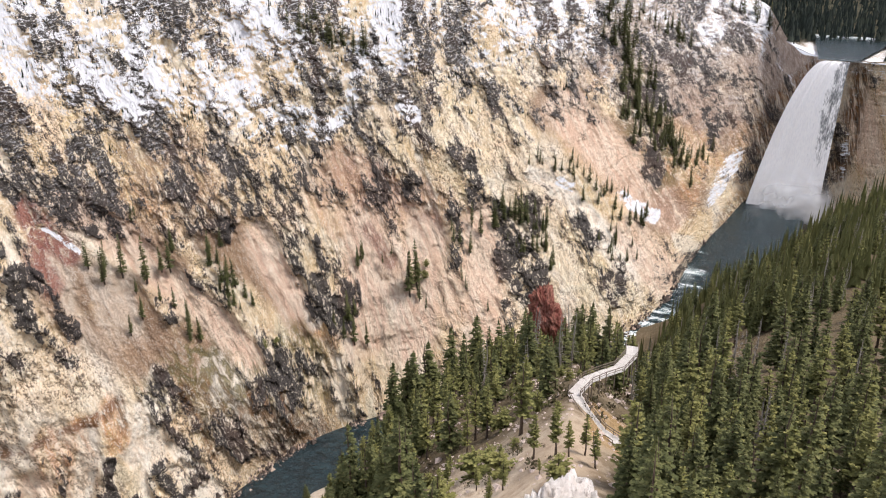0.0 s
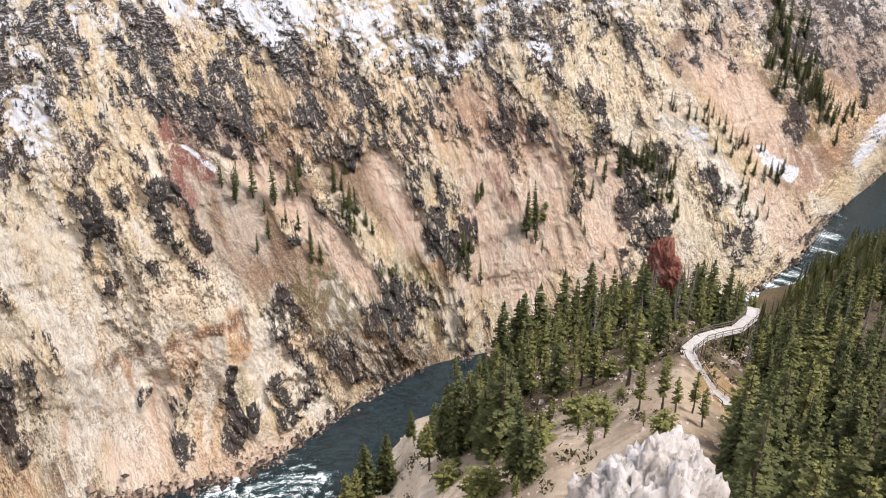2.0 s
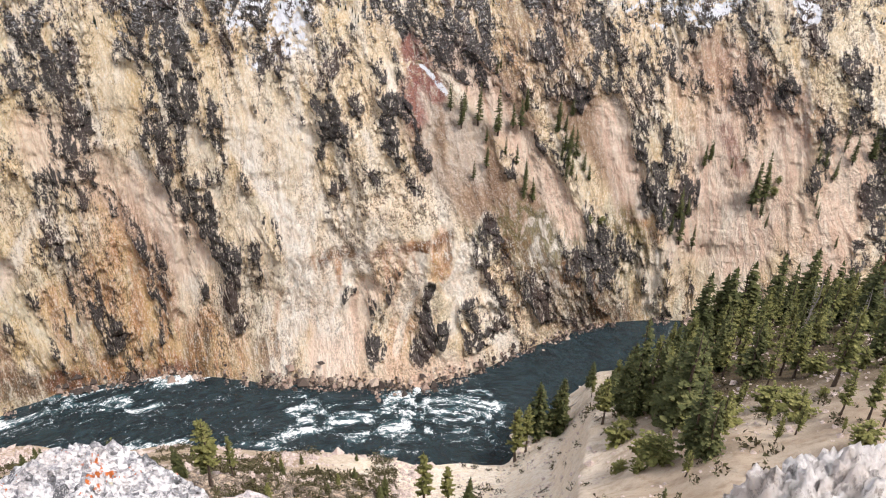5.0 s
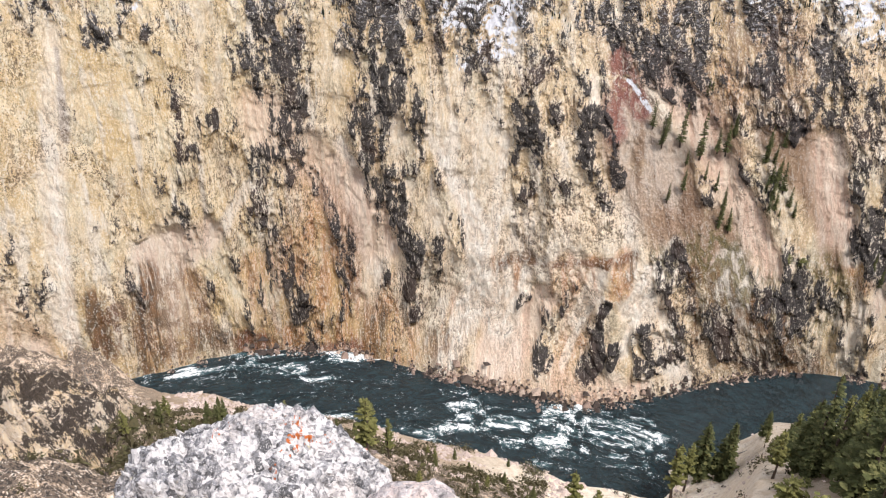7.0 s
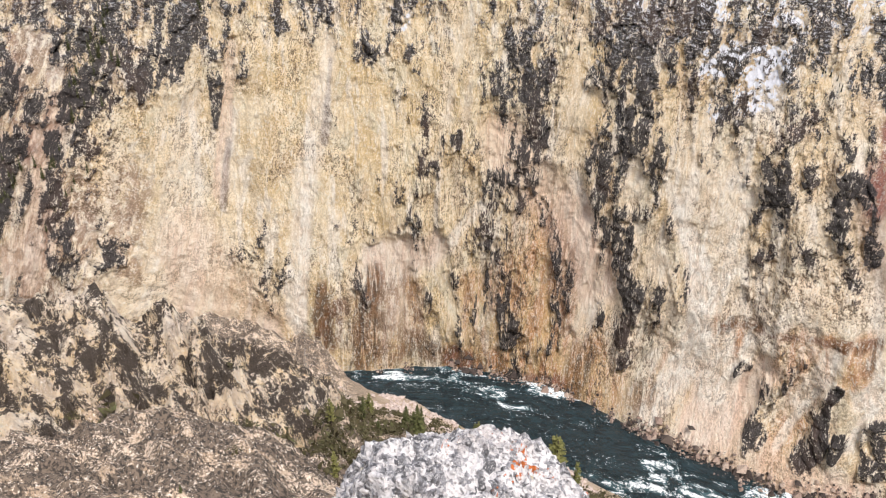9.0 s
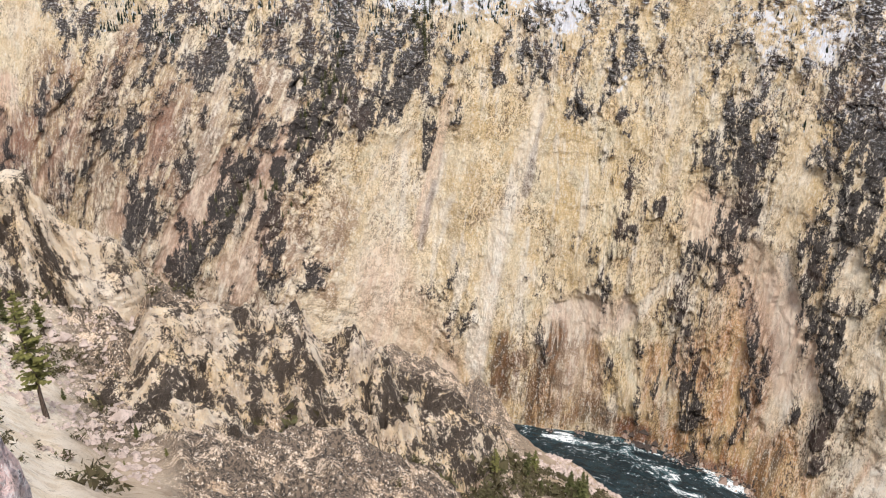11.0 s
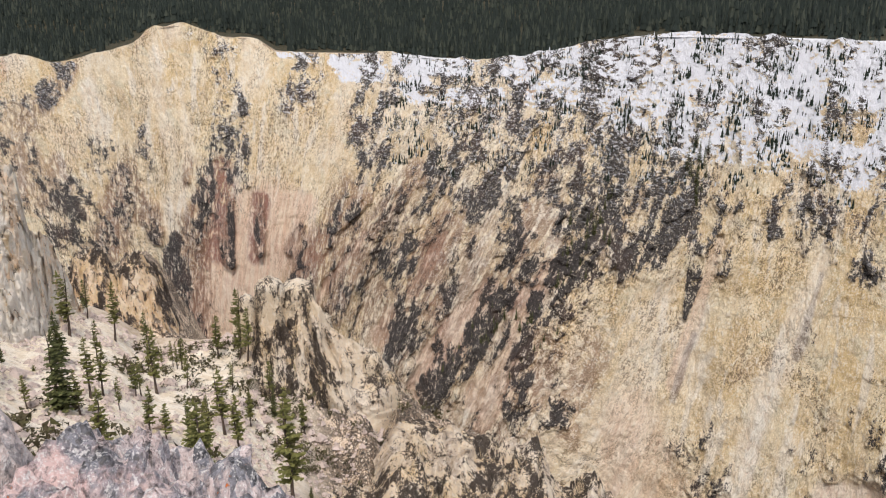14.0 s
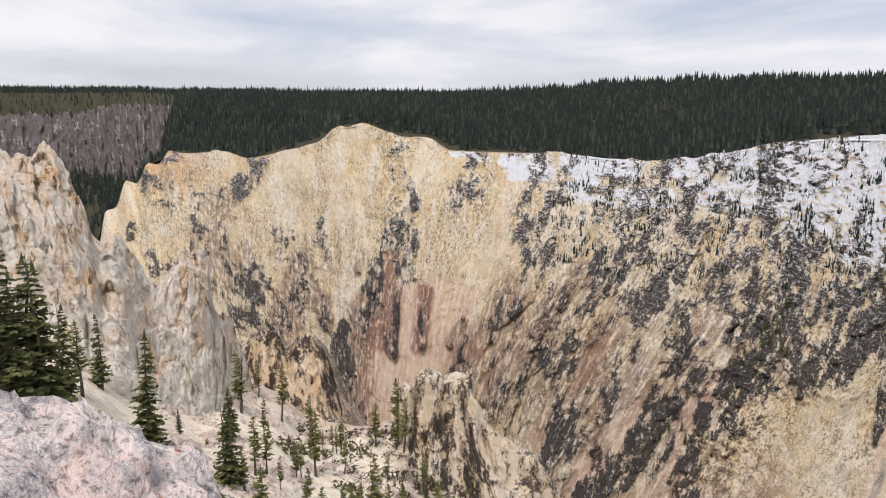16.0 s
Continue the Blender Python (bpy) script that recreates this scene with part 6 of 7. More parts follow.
# full grey weight: the blue of distance haze is put into this wall's colour
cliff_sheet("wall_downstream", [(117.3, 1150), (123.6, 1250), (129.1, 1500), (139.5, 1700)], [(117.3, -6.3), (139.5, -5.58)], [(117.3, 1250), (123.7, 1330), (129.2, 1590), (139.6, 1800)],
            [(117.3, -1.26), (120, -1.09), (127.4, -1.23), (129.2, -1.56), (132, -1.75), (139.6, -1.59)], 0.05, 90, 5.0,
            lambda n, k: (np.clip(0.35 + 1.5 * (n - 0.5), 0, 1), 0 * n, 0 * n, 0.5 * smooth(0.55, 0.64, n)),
            lambda n, k: (0 * n, 0 * n, 0 * n, 0 * n), lambda n, k: (0 * n, 0 * n, 1.0 + 0 * n, 0 * n), "dark distant canyon wall tinted blue-grey for haze, with snow patches", 331, 0.35, 0.4)


def broken(n, k):
    return (np.clip(0.63 + 1.5 * (n - 0.5), 0.1, 0.95), 0.22 * smooth(0.55, 0.42, n), 0.25 * smooth(0.5, 0.6, n), 0 * n)


cliff_sheet("wall_near_ridge", [(67.8, 99), (75.9, 87), (86.9, 84), (102.7, 78)], [(67.8, -46.68), (75.9, -43.59), (86.9, -42.93), (96.7, -41.31), (102.7, -39.57)], [(67.2, 120), (75.4, 120), (82, 126), (92.4, 129), (97.6, 126), (102.8, 111)],
            [(67.2, -40.89), (70.4, -38.57), (74.6, -36.7), (75.7, -36.29), (78.2, -34.57), (80.3, -33.42), (81.7, -32.84), (82.9, -33.34), (84.8, -32.11), (86.1, -31.1), (88.7, -31.39), (91.5, -30.26), (94.1, -29.7), (96.7, -29.39), (99.4, -32.36), (102.8, -34.55)],
            0.08, 200, 1.0, broken, lambda n, k: (0 * n, 0 * n, 0.25 * smooth(0.5, 0.4, n), 0 * n), lambda n, k: (0.5 * smooth(0.5, 0.62, n), 0 * n, 0 * n, 0.4 * smooth(0.42, 0.32, n)), "broken cream and brown rock ridge", 351, 2.4, 1.7)
cliff_sheet("wall_pinnacle_ridge", [(94.2, 138), (101.1, 126), (106.3, 132), (110, 144)], [(94.2, -33.11), (99.3, -34.9), (104.5, -29.98), (110, -26.38)], [(94.1, 153), (101.1, 150), (106.5, 153), (110, 162)],
            [(94.1, -30.41), (96.2, -28.05), (97.1, -26.61), (98.5, -24.93), (99.7, -24.66), (100.9, -24.02), (102.1, -22.68), (103, -21.4), (104.6, -20.87), (107, -21.05), (108.2, -22.76), (110, -25.48)],
            0.07, 130, 1.2, broken, lambda n, k: (0 * n, 0 * n, 0.35 * smooth(0.52, 0.42, n), 0 * n), lambda n, k: (0.4 * smooth(0.5, 0.62, n), 0 * n, 0 * n, 0 * n), "craggy pale rock ridge with dark blocks", 371, 2.2, 1.4)


# ---- trees ----
def trunk_mesh(name, rng, height, girth, material, twigs=0):
    n, rings = 7, 6
    t = np.linspace(0, 1, rings)
    bend = np.cumsum(rng.normal(0, 0.012, (rings, 2)), 0) * height
    bend[0] = 0
    a = np.linspace(0, 2 * np.pi, n, endpoint=False)
    rad = girth * (1 - t) ** 0.8 * (1 + 0.5 * np.exp(-t * 18)) + 0.012
    v = np.stack([bend[:, 0:1] + rad[:, None] * np.cos(a), bend[:, 1:2] + rad[:, None] * np.sin(a), np.repeat((t * height - 0.5 * (t == 0))[:, None], n, 1)], -1).reshape(-1, 3)
    f = []
    for i in range(rings - 1):
        for j in range(n):
            f.append((i * n + j, i * n + (j + 1) % n, (i + 1) * n + (j + 1) % n, (i + 1) * n + j))
    v, base = list(map(tuple, v)), len(v)
    for k in range(twigs):
        h, az = rng.uniform(0.12, 0.95), rng.uniform(0, 6.28)
        ln = height * 0.13 * (1.1 - h) * rng.uniform(0.5, 1.3)
        d = np.array([math.cos(az), math.sin(az), rng.uniform(-0.5, 0.2)]) * ln
        side = np.array([-math.sin(az), math.cos(az), 0]) * 0.03
        o = np.array([0, 0, h * height])
        b = len(v)
        v += [tuple(o + side), tuple(o - side), tuple(o + d), tuple(o + (0, 0, 0.05))]
        f += [(b, b + 1, b + 2, b + 2), (b + 1, b + 3, b + 2, b + 2), (b + 3, b, b + 2, b + 2)]
    tri = np.array([q[:3] for q in f] + [(q[0], q[2], q[3]) for q in f if q[2] != q[3]])
    return mesh_of(name, np.array(v), tri, material)


def crown_mesh(name, rng, height, kind, material):
    """Whorls of drooping boughs, each a string of small needle tufts."""
    v, f = [], []
    low, spread, whorls, boughs = {"fir": (0.08, 0.165, 30, 7), "pine": (0.30, 0.125, 20, 6), "bush": (0.05, 0.50, 9, 8), "slim": (0.10, 0.12, 28, 6)}[kind]
    for w in range(whorls):
        t = low + (1 - low) * (w + rng.uniform(-0.4, 0.4)) / whorls
        shape = (1 - t) ** 0.75 * (0.55 + 0.45 * min(1.0, (t - low) * 6 + 0.5)) if kind in ("fir", "slim") else math.sin(min(1.0, (1 - t) * 1.15 + 0.12) * 1.9) * 0.8
        for k in range(boughs):
            if rng.random() < (0.10 if kind != "pine" else 0.25):
                continue
            az = rng.uniform(0, 2 * math.pi)
            reach = height * spread * shape * rng.uniform(0.55, 1.25)
            droop = rng.uniform(-0.42, -0.05) if kind in ("fir", "slim") else rng.uniform(-0.15, 0.35)
            ca, sa = math.cos(az), math.sin(az)
            tufts = 5
            for j in range(tufts):
                q = (j + rng.uniform(0.3, 1.0)) / tufts
                size = (0.42 + 0.5 * (1 - q)) * reach * 0.46 + 0.014 * height
                o = np.array([ca * reach * q, sa * reach * q, t * height + droop * reach * q + (0.10 * reach * q * q)])
                o += rng.normal(0, 0.03 * reach, 3)
                b = len(v)
                v.append(tuple(o - np.array([ca, sa, 0]) * size * 0.35))
                for m in range(4):
                    ang = az + (m - 1.5) * 0.62 + rng.normal(0, 0.18)
                    v.append(tuple(o + np.array([math.cos(ang) * size * 0.75, math.sin(ang) * size * 0.75, rng.uniform(-0.34, 0.12) * size])))
                f += [(b, b + 1, b + 2), (b, b + 2, b + 3), (b, b + 3, b + 4)]
    # leader
    b = len(v)
    v += [(0.02 * height, 0, 0.93 * height), (-0.012 * height, 0.016 * height, 0.93 * height), (-0.012 * height, -0.016 * height, 0.93 * height), (0, 0, 1.02 * height)]
    f += [(b, b + 1, b + 3), (b + 1, b + 2, b + 3), (b + 2, b, b + 3)]
    return mesh_of(name, np.array(v), np.array(f), material, False)


TREE_KINDS = {
    "fir": ("fir_tree", "tall dark green fir with drooping boughs", M_FIR, 5),
    "slim": ("wall_fir", "slender dark fir clinging to the canyon wall", M_FIR, 4),
    "pine": ("pine_tree", "olive green lodgepole pine with an open crown", M_PINE, 5),
    "bush": ("young_pine", "low bushy young pine on the slope", M_PINE, 2),
}
MODELS = {}
rng = np.random.default_rng(7)
for kind, (tree_name, tree_label, needles, count) in TREE_KINDS.items():
    MODELS[kind] = [(trunk_mesh("trunk", rng, 10, 0.16 if kind != "bush" else 0.3, M_BARK, 10), crown_mesh("crown", rng, 10, kind, needles)) for _ in range(count)]
MODELS["snag"] = [(trunk_mesh("trunk", rng, 10, 0.15, M_DEAD, 90), None) for _ in range(3)]


def tree_at(kind, x, y, z, height):
    name, label = ("dead_tree", "grey bare standing dead conifer") if kind == "snag" else TREE_KINDS[kind][:2]
    ob = new(name)
    wide = rng.uniform(0.85, 1.2)
    ob.matrix_basis = pose(x, y, z - 0.15, rng.normal(0, 1.5), rng.normal(0, 1.5), rng.uniform(0, 360)) @ Matrix.Diagonal((height / 10 * wide, height / 10 * wide, height / 10, 1))
    trunk, crown = MODELS[kind][rng.integers(len(MODELS[kind]))]
    part("trunk", trunk, ob)
    if crown:
        part("crown", crown, ob)
    return tagged(ob, label, "tree", "trees on the canyon slopes")


TREE_SPOTS = []


def plant(kind, bearing, r, height):
    if kind == "fir" and 100 < bearing < 120 and rng.random() < 0.7:
        kind = "pine"
    x, y = polar(bearing, r)
    TREE_SPOTS.append((float(x), float(y)))
    tree_at(kind, float(x), float(y), float(ground_z(bearing, r)), height)


def wall_point(b, v):
    r, z = wall_at(np.asarray(b, float), np.asarray(v, float))
    r = r - wall_relief(np.asarray(b, float), np.asarray(v, float), r, z)
    x, y = polar(b, r)
    return x, y, z


def cling(kind, count, height, a, b):
    """Trees rooted on the far wall, between two places on it."""
    for i in range(count):
        t = (i + rng.uniform(0, 1)) / count
        bb, vv = a[0] + (b[0] - a[0]) * t + rng.normal(0, 0.5), a[1] + (b[1] - a[1]) * t + rng.normal(0, 0.012)
        x, y, z = wall_point(bb, min(vv, 0.985))
        tree_at("slim" if kind == "fir" else kind, float(x), float(y), float(z) - 0.6, height * rng.uniform(0.6, 1.15))


plant("fir", 14.3, 206, 25.0)
plant("fir", 16.3, 203, 25.0)
plant("fir", 12.0, 224, 10.2)
plant("fir", 10.2, 146, 11.6)
plant("fir", 8.9, 129, 18.7)
plant("fir", 7.9, 126, 24.0)
plant("fir", 6.6, 124, 18.6)
plant("fir", 5.4, 118, 17.3)
plant("fir", 4.4, 114, 23.4)
plant("fir", 3.5, 123, 18.2)
plant("fir", 2.2, 93, 16.0)
plant("pine", 0.6, 94, 10.7)
plant("fir", 1.9, 148, 17.8)
plant("fir", 3.2, 199, 25.0)
plant("fir", 2.3, 199, 25.0)
plant("fir", 1.0, 211, 25.0)
plant("fir", -0.5, 221, 25.0)
plant("fir", -1.6, 197, 20.0)
plant("pine", -3.6, 134, 13.0)
plant("pine", -1.9, 123, 12.0)
plant("fir", -4.3, 170, 15.8)
plant("fir", -2.7, 229, 24.4)
plant("fir", -5.1, 202, 18.2)
plant("pine", -6.5, 119, 15.8)
plant("fir", -6.9, 191, 20.4)
plant("fir", -8.5, 135, 14.6)
plant("fir", -9.5, 194, 16.8)
plant("fir", -10.7, 217, 20.5)
plant("pine", -7.6, 103, 8.5)
plant("pine", -9.5, 100, 8.8)
plant("pine", -10.6, 98, 6.9)
plant("pine", -11.9, 101, 7.5)
plant("pine", -12.9, 98, 7.2)
plant("pine", -2.8, 101, 4.8)
plant("pine", -5.1, 97, 5.8)
plant("bush", -3.8, 113, 4.2)
plant("bush", -6.0, 114, 2.4)
plant("bush", -9.5, 119, 2.8)
plant("snag", -6.2, 227, 19.1)
plant("pine", -0.2, 159, 14.0)
plant("pine", 1.0, 168, 16.5)
plant("fir", 4.2, 195, 25.0)
plant("fir", -11.8, 237, 23.6)
plant("fir", -13.1, 237, 24.5)
plant("pine", -15.9, 84, 11.9)
plant("fir", -18.5, 83, 10.3)
plant("pine", -20.1, 82, 8.9)
plant("pine", -22.1, 89, 7.2)
plant("fir", -21.5, 125, 17.9)
plant("fir", -23.4, 113, 18.1)
plant("snag", -25.4, 110, 14.5)
plant("fir", -26.5, 90, 16.8)
plant("fir", -28.2, 90, 17.7)
plant("fir", -23.3, 147, 18.2)
plant("fir", -19.0, 148, 18.1)
plant("pine", -17.4, 196, 14.8)
plant("fir", -16.6, 142, 12.4)
plant("fir", -16.1, 120, 10.3)
plant("fir", -19.1, 213, 20.8)
plant("fir", -20.5, 227, 23.2)
plant("fir", -24.4, 242, 22.9)
plant("fir", -22.7, 321, 23.5)
plant("pine", 17.2, 194, 21.5)
plant("pine", 18.1, 190, 23.4)
plant("fir", 14.7, 205, 25.0)
plant("fir", 3.7, 71, 4.2)
plant("fir", 12.2, 224, 12.3)
plant("pine", 2.4, 85, 5.3)
plant("pine", 26.9, 142, 20.0)
plant("pine", 24.6, 142, 14.9)
plant("fir", 22.5, 144, 10.9)
plant("fir", 8.0, 123, 10.8)
plant("fir", 3.9, 123, 18.9)
plant("fir", 1.1, 90, 11.6)
plant("pine", -0.1, 110, 5.9)
plant("fir", 55.4, 181, 10.0)
plant("fir", 60.6, 152, 8.3)
plant("fir", 61.3, 166, 6.3)
plant("fir", 66.0, 136, 7.0)
plant("fir", 64.5, 136, 4.9)
plant("fir", 50.5, 146, 9.6)
plant("fir", 50.0, 140, 8.7)
plant("pine", 47.8, 130, 19.0)
plant("pine", 45.6, 149, 14.7)
plant("pine", 42.7, 121, 7.1)
plant("fir", 68.1, 112, 4.3)
plant("snag", 70.5, 239, 10.3)
plant("fir", 72.7, 243, 7.3)
plant("fir", 60.8, 143, 11.8)
plant("fir", 61.9, 156, 8.3)
plant("pine", 65.5, 165, 8.9)
plant("pine", 55.2, 182, 10.7)
plant("pine", 68.7, 104, 6.8)
plant("pine", 68.5, 76, 6.3)
plant("fir", 72.4, 248, 4.7)
plant("pine", 47.4, 184, 16.6)
plant("fir", 82.7, 61, 1.2)
plant("pine", 105.2, 87, 15.7)
plant("pine", 112.5, 87, 8.3)
plant("pine", 111.3, 93, 8.0)
plant("pine", 115.3, 92, 6.8)
plant("pine", 114.2, 92, 5.5)
plant("pine", 108.7, 92, 3.9)
plant("fir", 106.5, 130, 7.7)
plant("pine", 109.3, 130, 5.9)
plant("fir", 106.6, 150, 10.0)
plant("fir", 108.0, 142, 10.9)
plant("fir", 108.6, 145, 8.5)
plant("fir", 105.6, 122, 8.7)
plant("fir", 104.1, 123, 7.0)
plant("fir", 106.3, 125, 5.8)
plant("pine", 108.1, 116, 6.3)
plant("pine", 113.0, 146, 5.7)
plant("pine", 114.0, 150, 4.6)
plant("fir", 99.2, 87, 2.6)
plant("fir", 103.8, 101, 2.1)
plant("fir", 104.8, 139, 8.1)
plant("fir", 115.6, 114, 6.4)
plant("pine", 100.5, 77, 0.9)
plant("pine", 97.2, 79, 1.7)
plant("fir", 133.0, 85, 15.5)
plant("fir", 134.8, 81, 16.9)
plant("fir", 133.9, 84, 13.3)
plant("fir", 130.9, 94, 10.9)
plant("pine", 130.0, 98, 9.2)
plant("fir", 128.8, 110, 10.4)
plant("fir", 126.1, 91, 14.3)
plant("fir", 120.7, 89, 9.9)
plant("pine", 119.7, 89, 5.7)
plant("pine", 118.9, 100, 8.2)
plant("pine", 118.1, 102, 7.5)
plant("fir", 124.0, 108, 3.8)
plant("pine", 122.9, 89, 4.2)
plant("fir", 117.1, 98, 5.0)
plant("fir", 116.0, 109, 5.7)
plant("pine", 114.9, 136, 6.1)
plant("pine", 112.7, 145, 6.6)
plant("pine", 113.3, 149, 5.6)
plant("pine", 111.2, 117, 3.2)
plant("bush", 122.2, 108, 1.0)
plant("bush", 124.8, 92, 0.9)
plant("pine", 108.7, 127, 2.8)
plant("fir", 117.0, 203, 5.7)
plant("snag", -24.9, 123, 10.5)
plant("snag", -29.6, 131, 7.2)
plant("snag", -5.5, 223, 22.4)
plant("snag", 70.6, 239, 12.7)
plant("snag", 59.3, 148, 3.6)
plant("snag", -6.5, 222, 19.3)
plant("fir", 134.1, 77, 16.9)
plant("fir", 132.1, 84, 15.5)
cling("fir", 4, 12.2, (25.7, 0.459), (24.6, 0.439))
cling("fir", 2, 21.0, (23.4, 0.424), (23.2, 0.414))
cling("fir", 2, 11.4, (21.7, 0.521), (21.5, 0.516))
cling("fir", 4, 11.4, (20.3, 0.464), (19.6, 0.419))
cling("fir", 14, 12.8, (17.5, 0.449), (15.9, 0.308))
cling("fir", 2, 9.2, (15.3, 0.311), (15.0, 0.286))
cling("fir", 5, 19.8, (3.1, 0.273), (1.8, 0.246))
cling("fir", 4, 9.8, (6.7, 0.351), (5.8, 0.333))
cling("fir", 6, 14.4, (8.3, 0.233), (6.6, 0.173))
cling("fir", 1, 6.4, (1.9, 0.206), (1.8, 0.203))
cling("fir", 5, 10.2, (-0.7, 0.358), (-1.8, 0.323))
cling("fir", 3, 6.1, (-1.1, 0.276), (-2.0, 0.248))
cling("fir", 1, 6.1, (-3.3, 0.175), (-3.5, 0.170))
cling("fir", 3, 5.0, (-0.5, 0.251), (-1.1, 0.206))
cling("fir", 4, 13.2, (-3.2, 0.383), (-3.9, 0.353))
cling("fir", 20, 13.5, (-4.5, 0.386), (-7.6, 0.306))
cling("fir", 12, 12.0, (-5.2, 0.308), (-8.1, 0.238))
cling("fir", 10, 8.4, (-5.8, 0.526), (-9.4, 0.439))
cling("fir", 26, 9.9, (-9.4, 0.439), (-15.7, 0.243))
cling("fir", 12, 8.7, (-11.7, 0.281), (-14.8, 0.168))
cling("fir", 26, 11.7, (-12.9, 0.642), (-14.7, 0.461))
cling("fir", 16, 10.4, (-15.5, 0.449), (-18.7, 0.293))
cling("fir", 26, 12.4, (9.8, 0.865), (5.5, 0.789))
cling("fir", 6, 9.1, (7.6, 0.719), (6.5, 0.659))
cling("fir", 16, 15.1, (-12.4, 0.872), (-16.3, 0.742))
cling("fir", 4, 8.8, (21.8, 0.391), (20.8, 0.358))
cling("fir", 4, 12.1, (20.1, 0.318), (19.0, 0.283))
cling("fir", 1, 8.6, (23.8, 0.341), (23.5, 0.331))
cling("bush", 5, 3.7, (14.5, 0.248), (12.8, 0.228))
cling("fir", 2, 4.9, (5.4, 0.328), (3.7, 0.308))
cling("bush", 2, 3.5, (1.3, 0.291), (0.6, 0.281))
cling("fir", 18, 7.9, (81.2, 0.617), (84.3, 0.486))
cling("fir", 16, 6.7, (86.0, 0.396), (91.2, 0.288))
cling("fir", 12, 11.9, (75.9, 0.754), (76.0, 0.634))
cling("fir", 6, 6.3, (93.4, 0.223), (90.2, 0.363))
cling("fir", 8, 6.1, (88.2, 0.268), (84.7, 0.348))
cling("fir", 14, 9.0, (82.4, 0.596), (84.4, 0.411))
cling("fir", 14, 21.7, (-11.2, 0.875), (-12.7, 0.744))
cling("fir", 14, 21.4, (-12.3, 0.764), (-13.9, 0.599))
cling("fir", 16, 17.4, (-13.1, 0.639), (-14.7, 0.491))
cling("fir", 18, 15.6, (-14.2, 0.546), (-16.8, 0.383))
cling("fir", 10, 13.9, (-15.9, 0.429), (-18.2, 0.308))
cling("fir", 8, 21.2, (-19.2, 0.900), (-21.0, 0.900))
cling("fir", 5, 16.3, (-15.5, 0.784), (-16.4, 0.704))


def scatter(count, lo, hi, r0, r1, keep, gap, sizes, kinds, seed):
    """Woodland between two bearings and two distances, where keep() allows it."""
    g = np.random.default_rng(seed)
    made = tries = 0
    while made < count and tries < count * 40:
        tries += 1
        b, r = g.uniform(lo, hi), math.sqrt(g.uniform(r0 * r0, r1 * r1))
        if not keep(b, r):
            continue
        x, y = polar(b, r)
        if any((x - p) ** 2 + (y - q) ** 2 < gap * gap for p, q in TREE_SPOTS):
            continue
        plant(kinds[g.integers(len(kinds))], b, r, g.uniform(*sizes))
        made += 1


def clear_of_path(b, r):
    return not (-17.2 < b < -9.2 and 100 < r < 152)


scatter(90, -34, -15, 50, 150, clear_of_path, 3.2, (10, 18), ("fir", "fir", "pine"), 21)
scatter(250, -34, -14.5, 140, 400, lambda b, r: clear_of_path(b, r) and float(land_z(b, r)) > 16, 4.2, (12, 19), ("fir", "fir", "pine", "snag"), 22)
scatter(85, -13, 5, 132, 258, lambda b, r: clear_of_path(b, r) and float(land_z(b, r)) > 24, 3.2, (8, 15), ("fir", "pine", "pine"), 23)
scatter(45, -15, -3, 180, 300, lambda b, r: clear_of_path(b, r) and float(land_z(b, r)) > 15, 3.4, (14, 22), ("fir", "pine", "fir", "snag"), 27)
scatter(34, 0, 12, 110, 220, lambda b, r: float(land_z(b, r)) > 16, 4.2, (8, 14), ("fir", "pine", "pine"), 24)
scatter(46, -12, 9, 84, 170, clear_of_path, 3.4, (2.0, 6.5), ("bush", "pine", "bush"), 28)
scatter(22, 31, 67, 135, 190, lambda b, r: True, 6.0, (4, 8), ("fir", "pine", "fir"), 25)
scatter(16, 106, 121, 68, 158, lambda b, r: True, 7.0, (6, 12), ("pine", "fir", "pine"), 26)


# ---- distant forest, one mass ----
def simple_trees(x, y, z, h, seed, tiers=3, sides=6):
    """Many small conifers in one mesh: ragged stacked skirts."""
    g = np.random.default_rng(seed)
    n = len(x)
    a = np.linspace(0, 2 * np.pi, sides, endpoint=False)
    V, Fs, off = [], [], 0
    turn = g.uniform(0, 6.28, n)
    wide = h * g.uniform(0.11, 0.17, n)
    for k in range(tiers):
        z0, z1 = 0.08 + 0.27 * k, 0.08 + 0.27 * k + 0.46
        z1 = 1.0 if k == tiers - 1 else z1
        rad = wide * (1 - 0.27 * k)
        rr = rad[:, None] * g.uniform(0.55, 1.25, (n, sides))
        aa = a[None] + turn[:, None] + 0.5 * k
        ring = np.stack([x[:, None] + rr * np.cos(aa), y[:, None] + rr * np.sin(aa), z[:, None] + h[:, None] * (z0 + g.uniform(-0.05, 0.05, (n, sides)))], -1)
        tip = np.stack([x, y, z + h * z1], -1)[:, None]
        V.append(np.concatenate([ring, tip], 1).reshape(-1, 3))
        i = np.arange(n)[:, None] * (sides + 1) + off
        j = np.arange(sides)[None]
        Fs.append(np.stack([i + j, i + (j + 1) % sides, i + sides + 0 * j], -1).reshape(-1, 3))
        off += n * (sides + 1)
    return np.concatenate(V), np.concatenate(Fs)


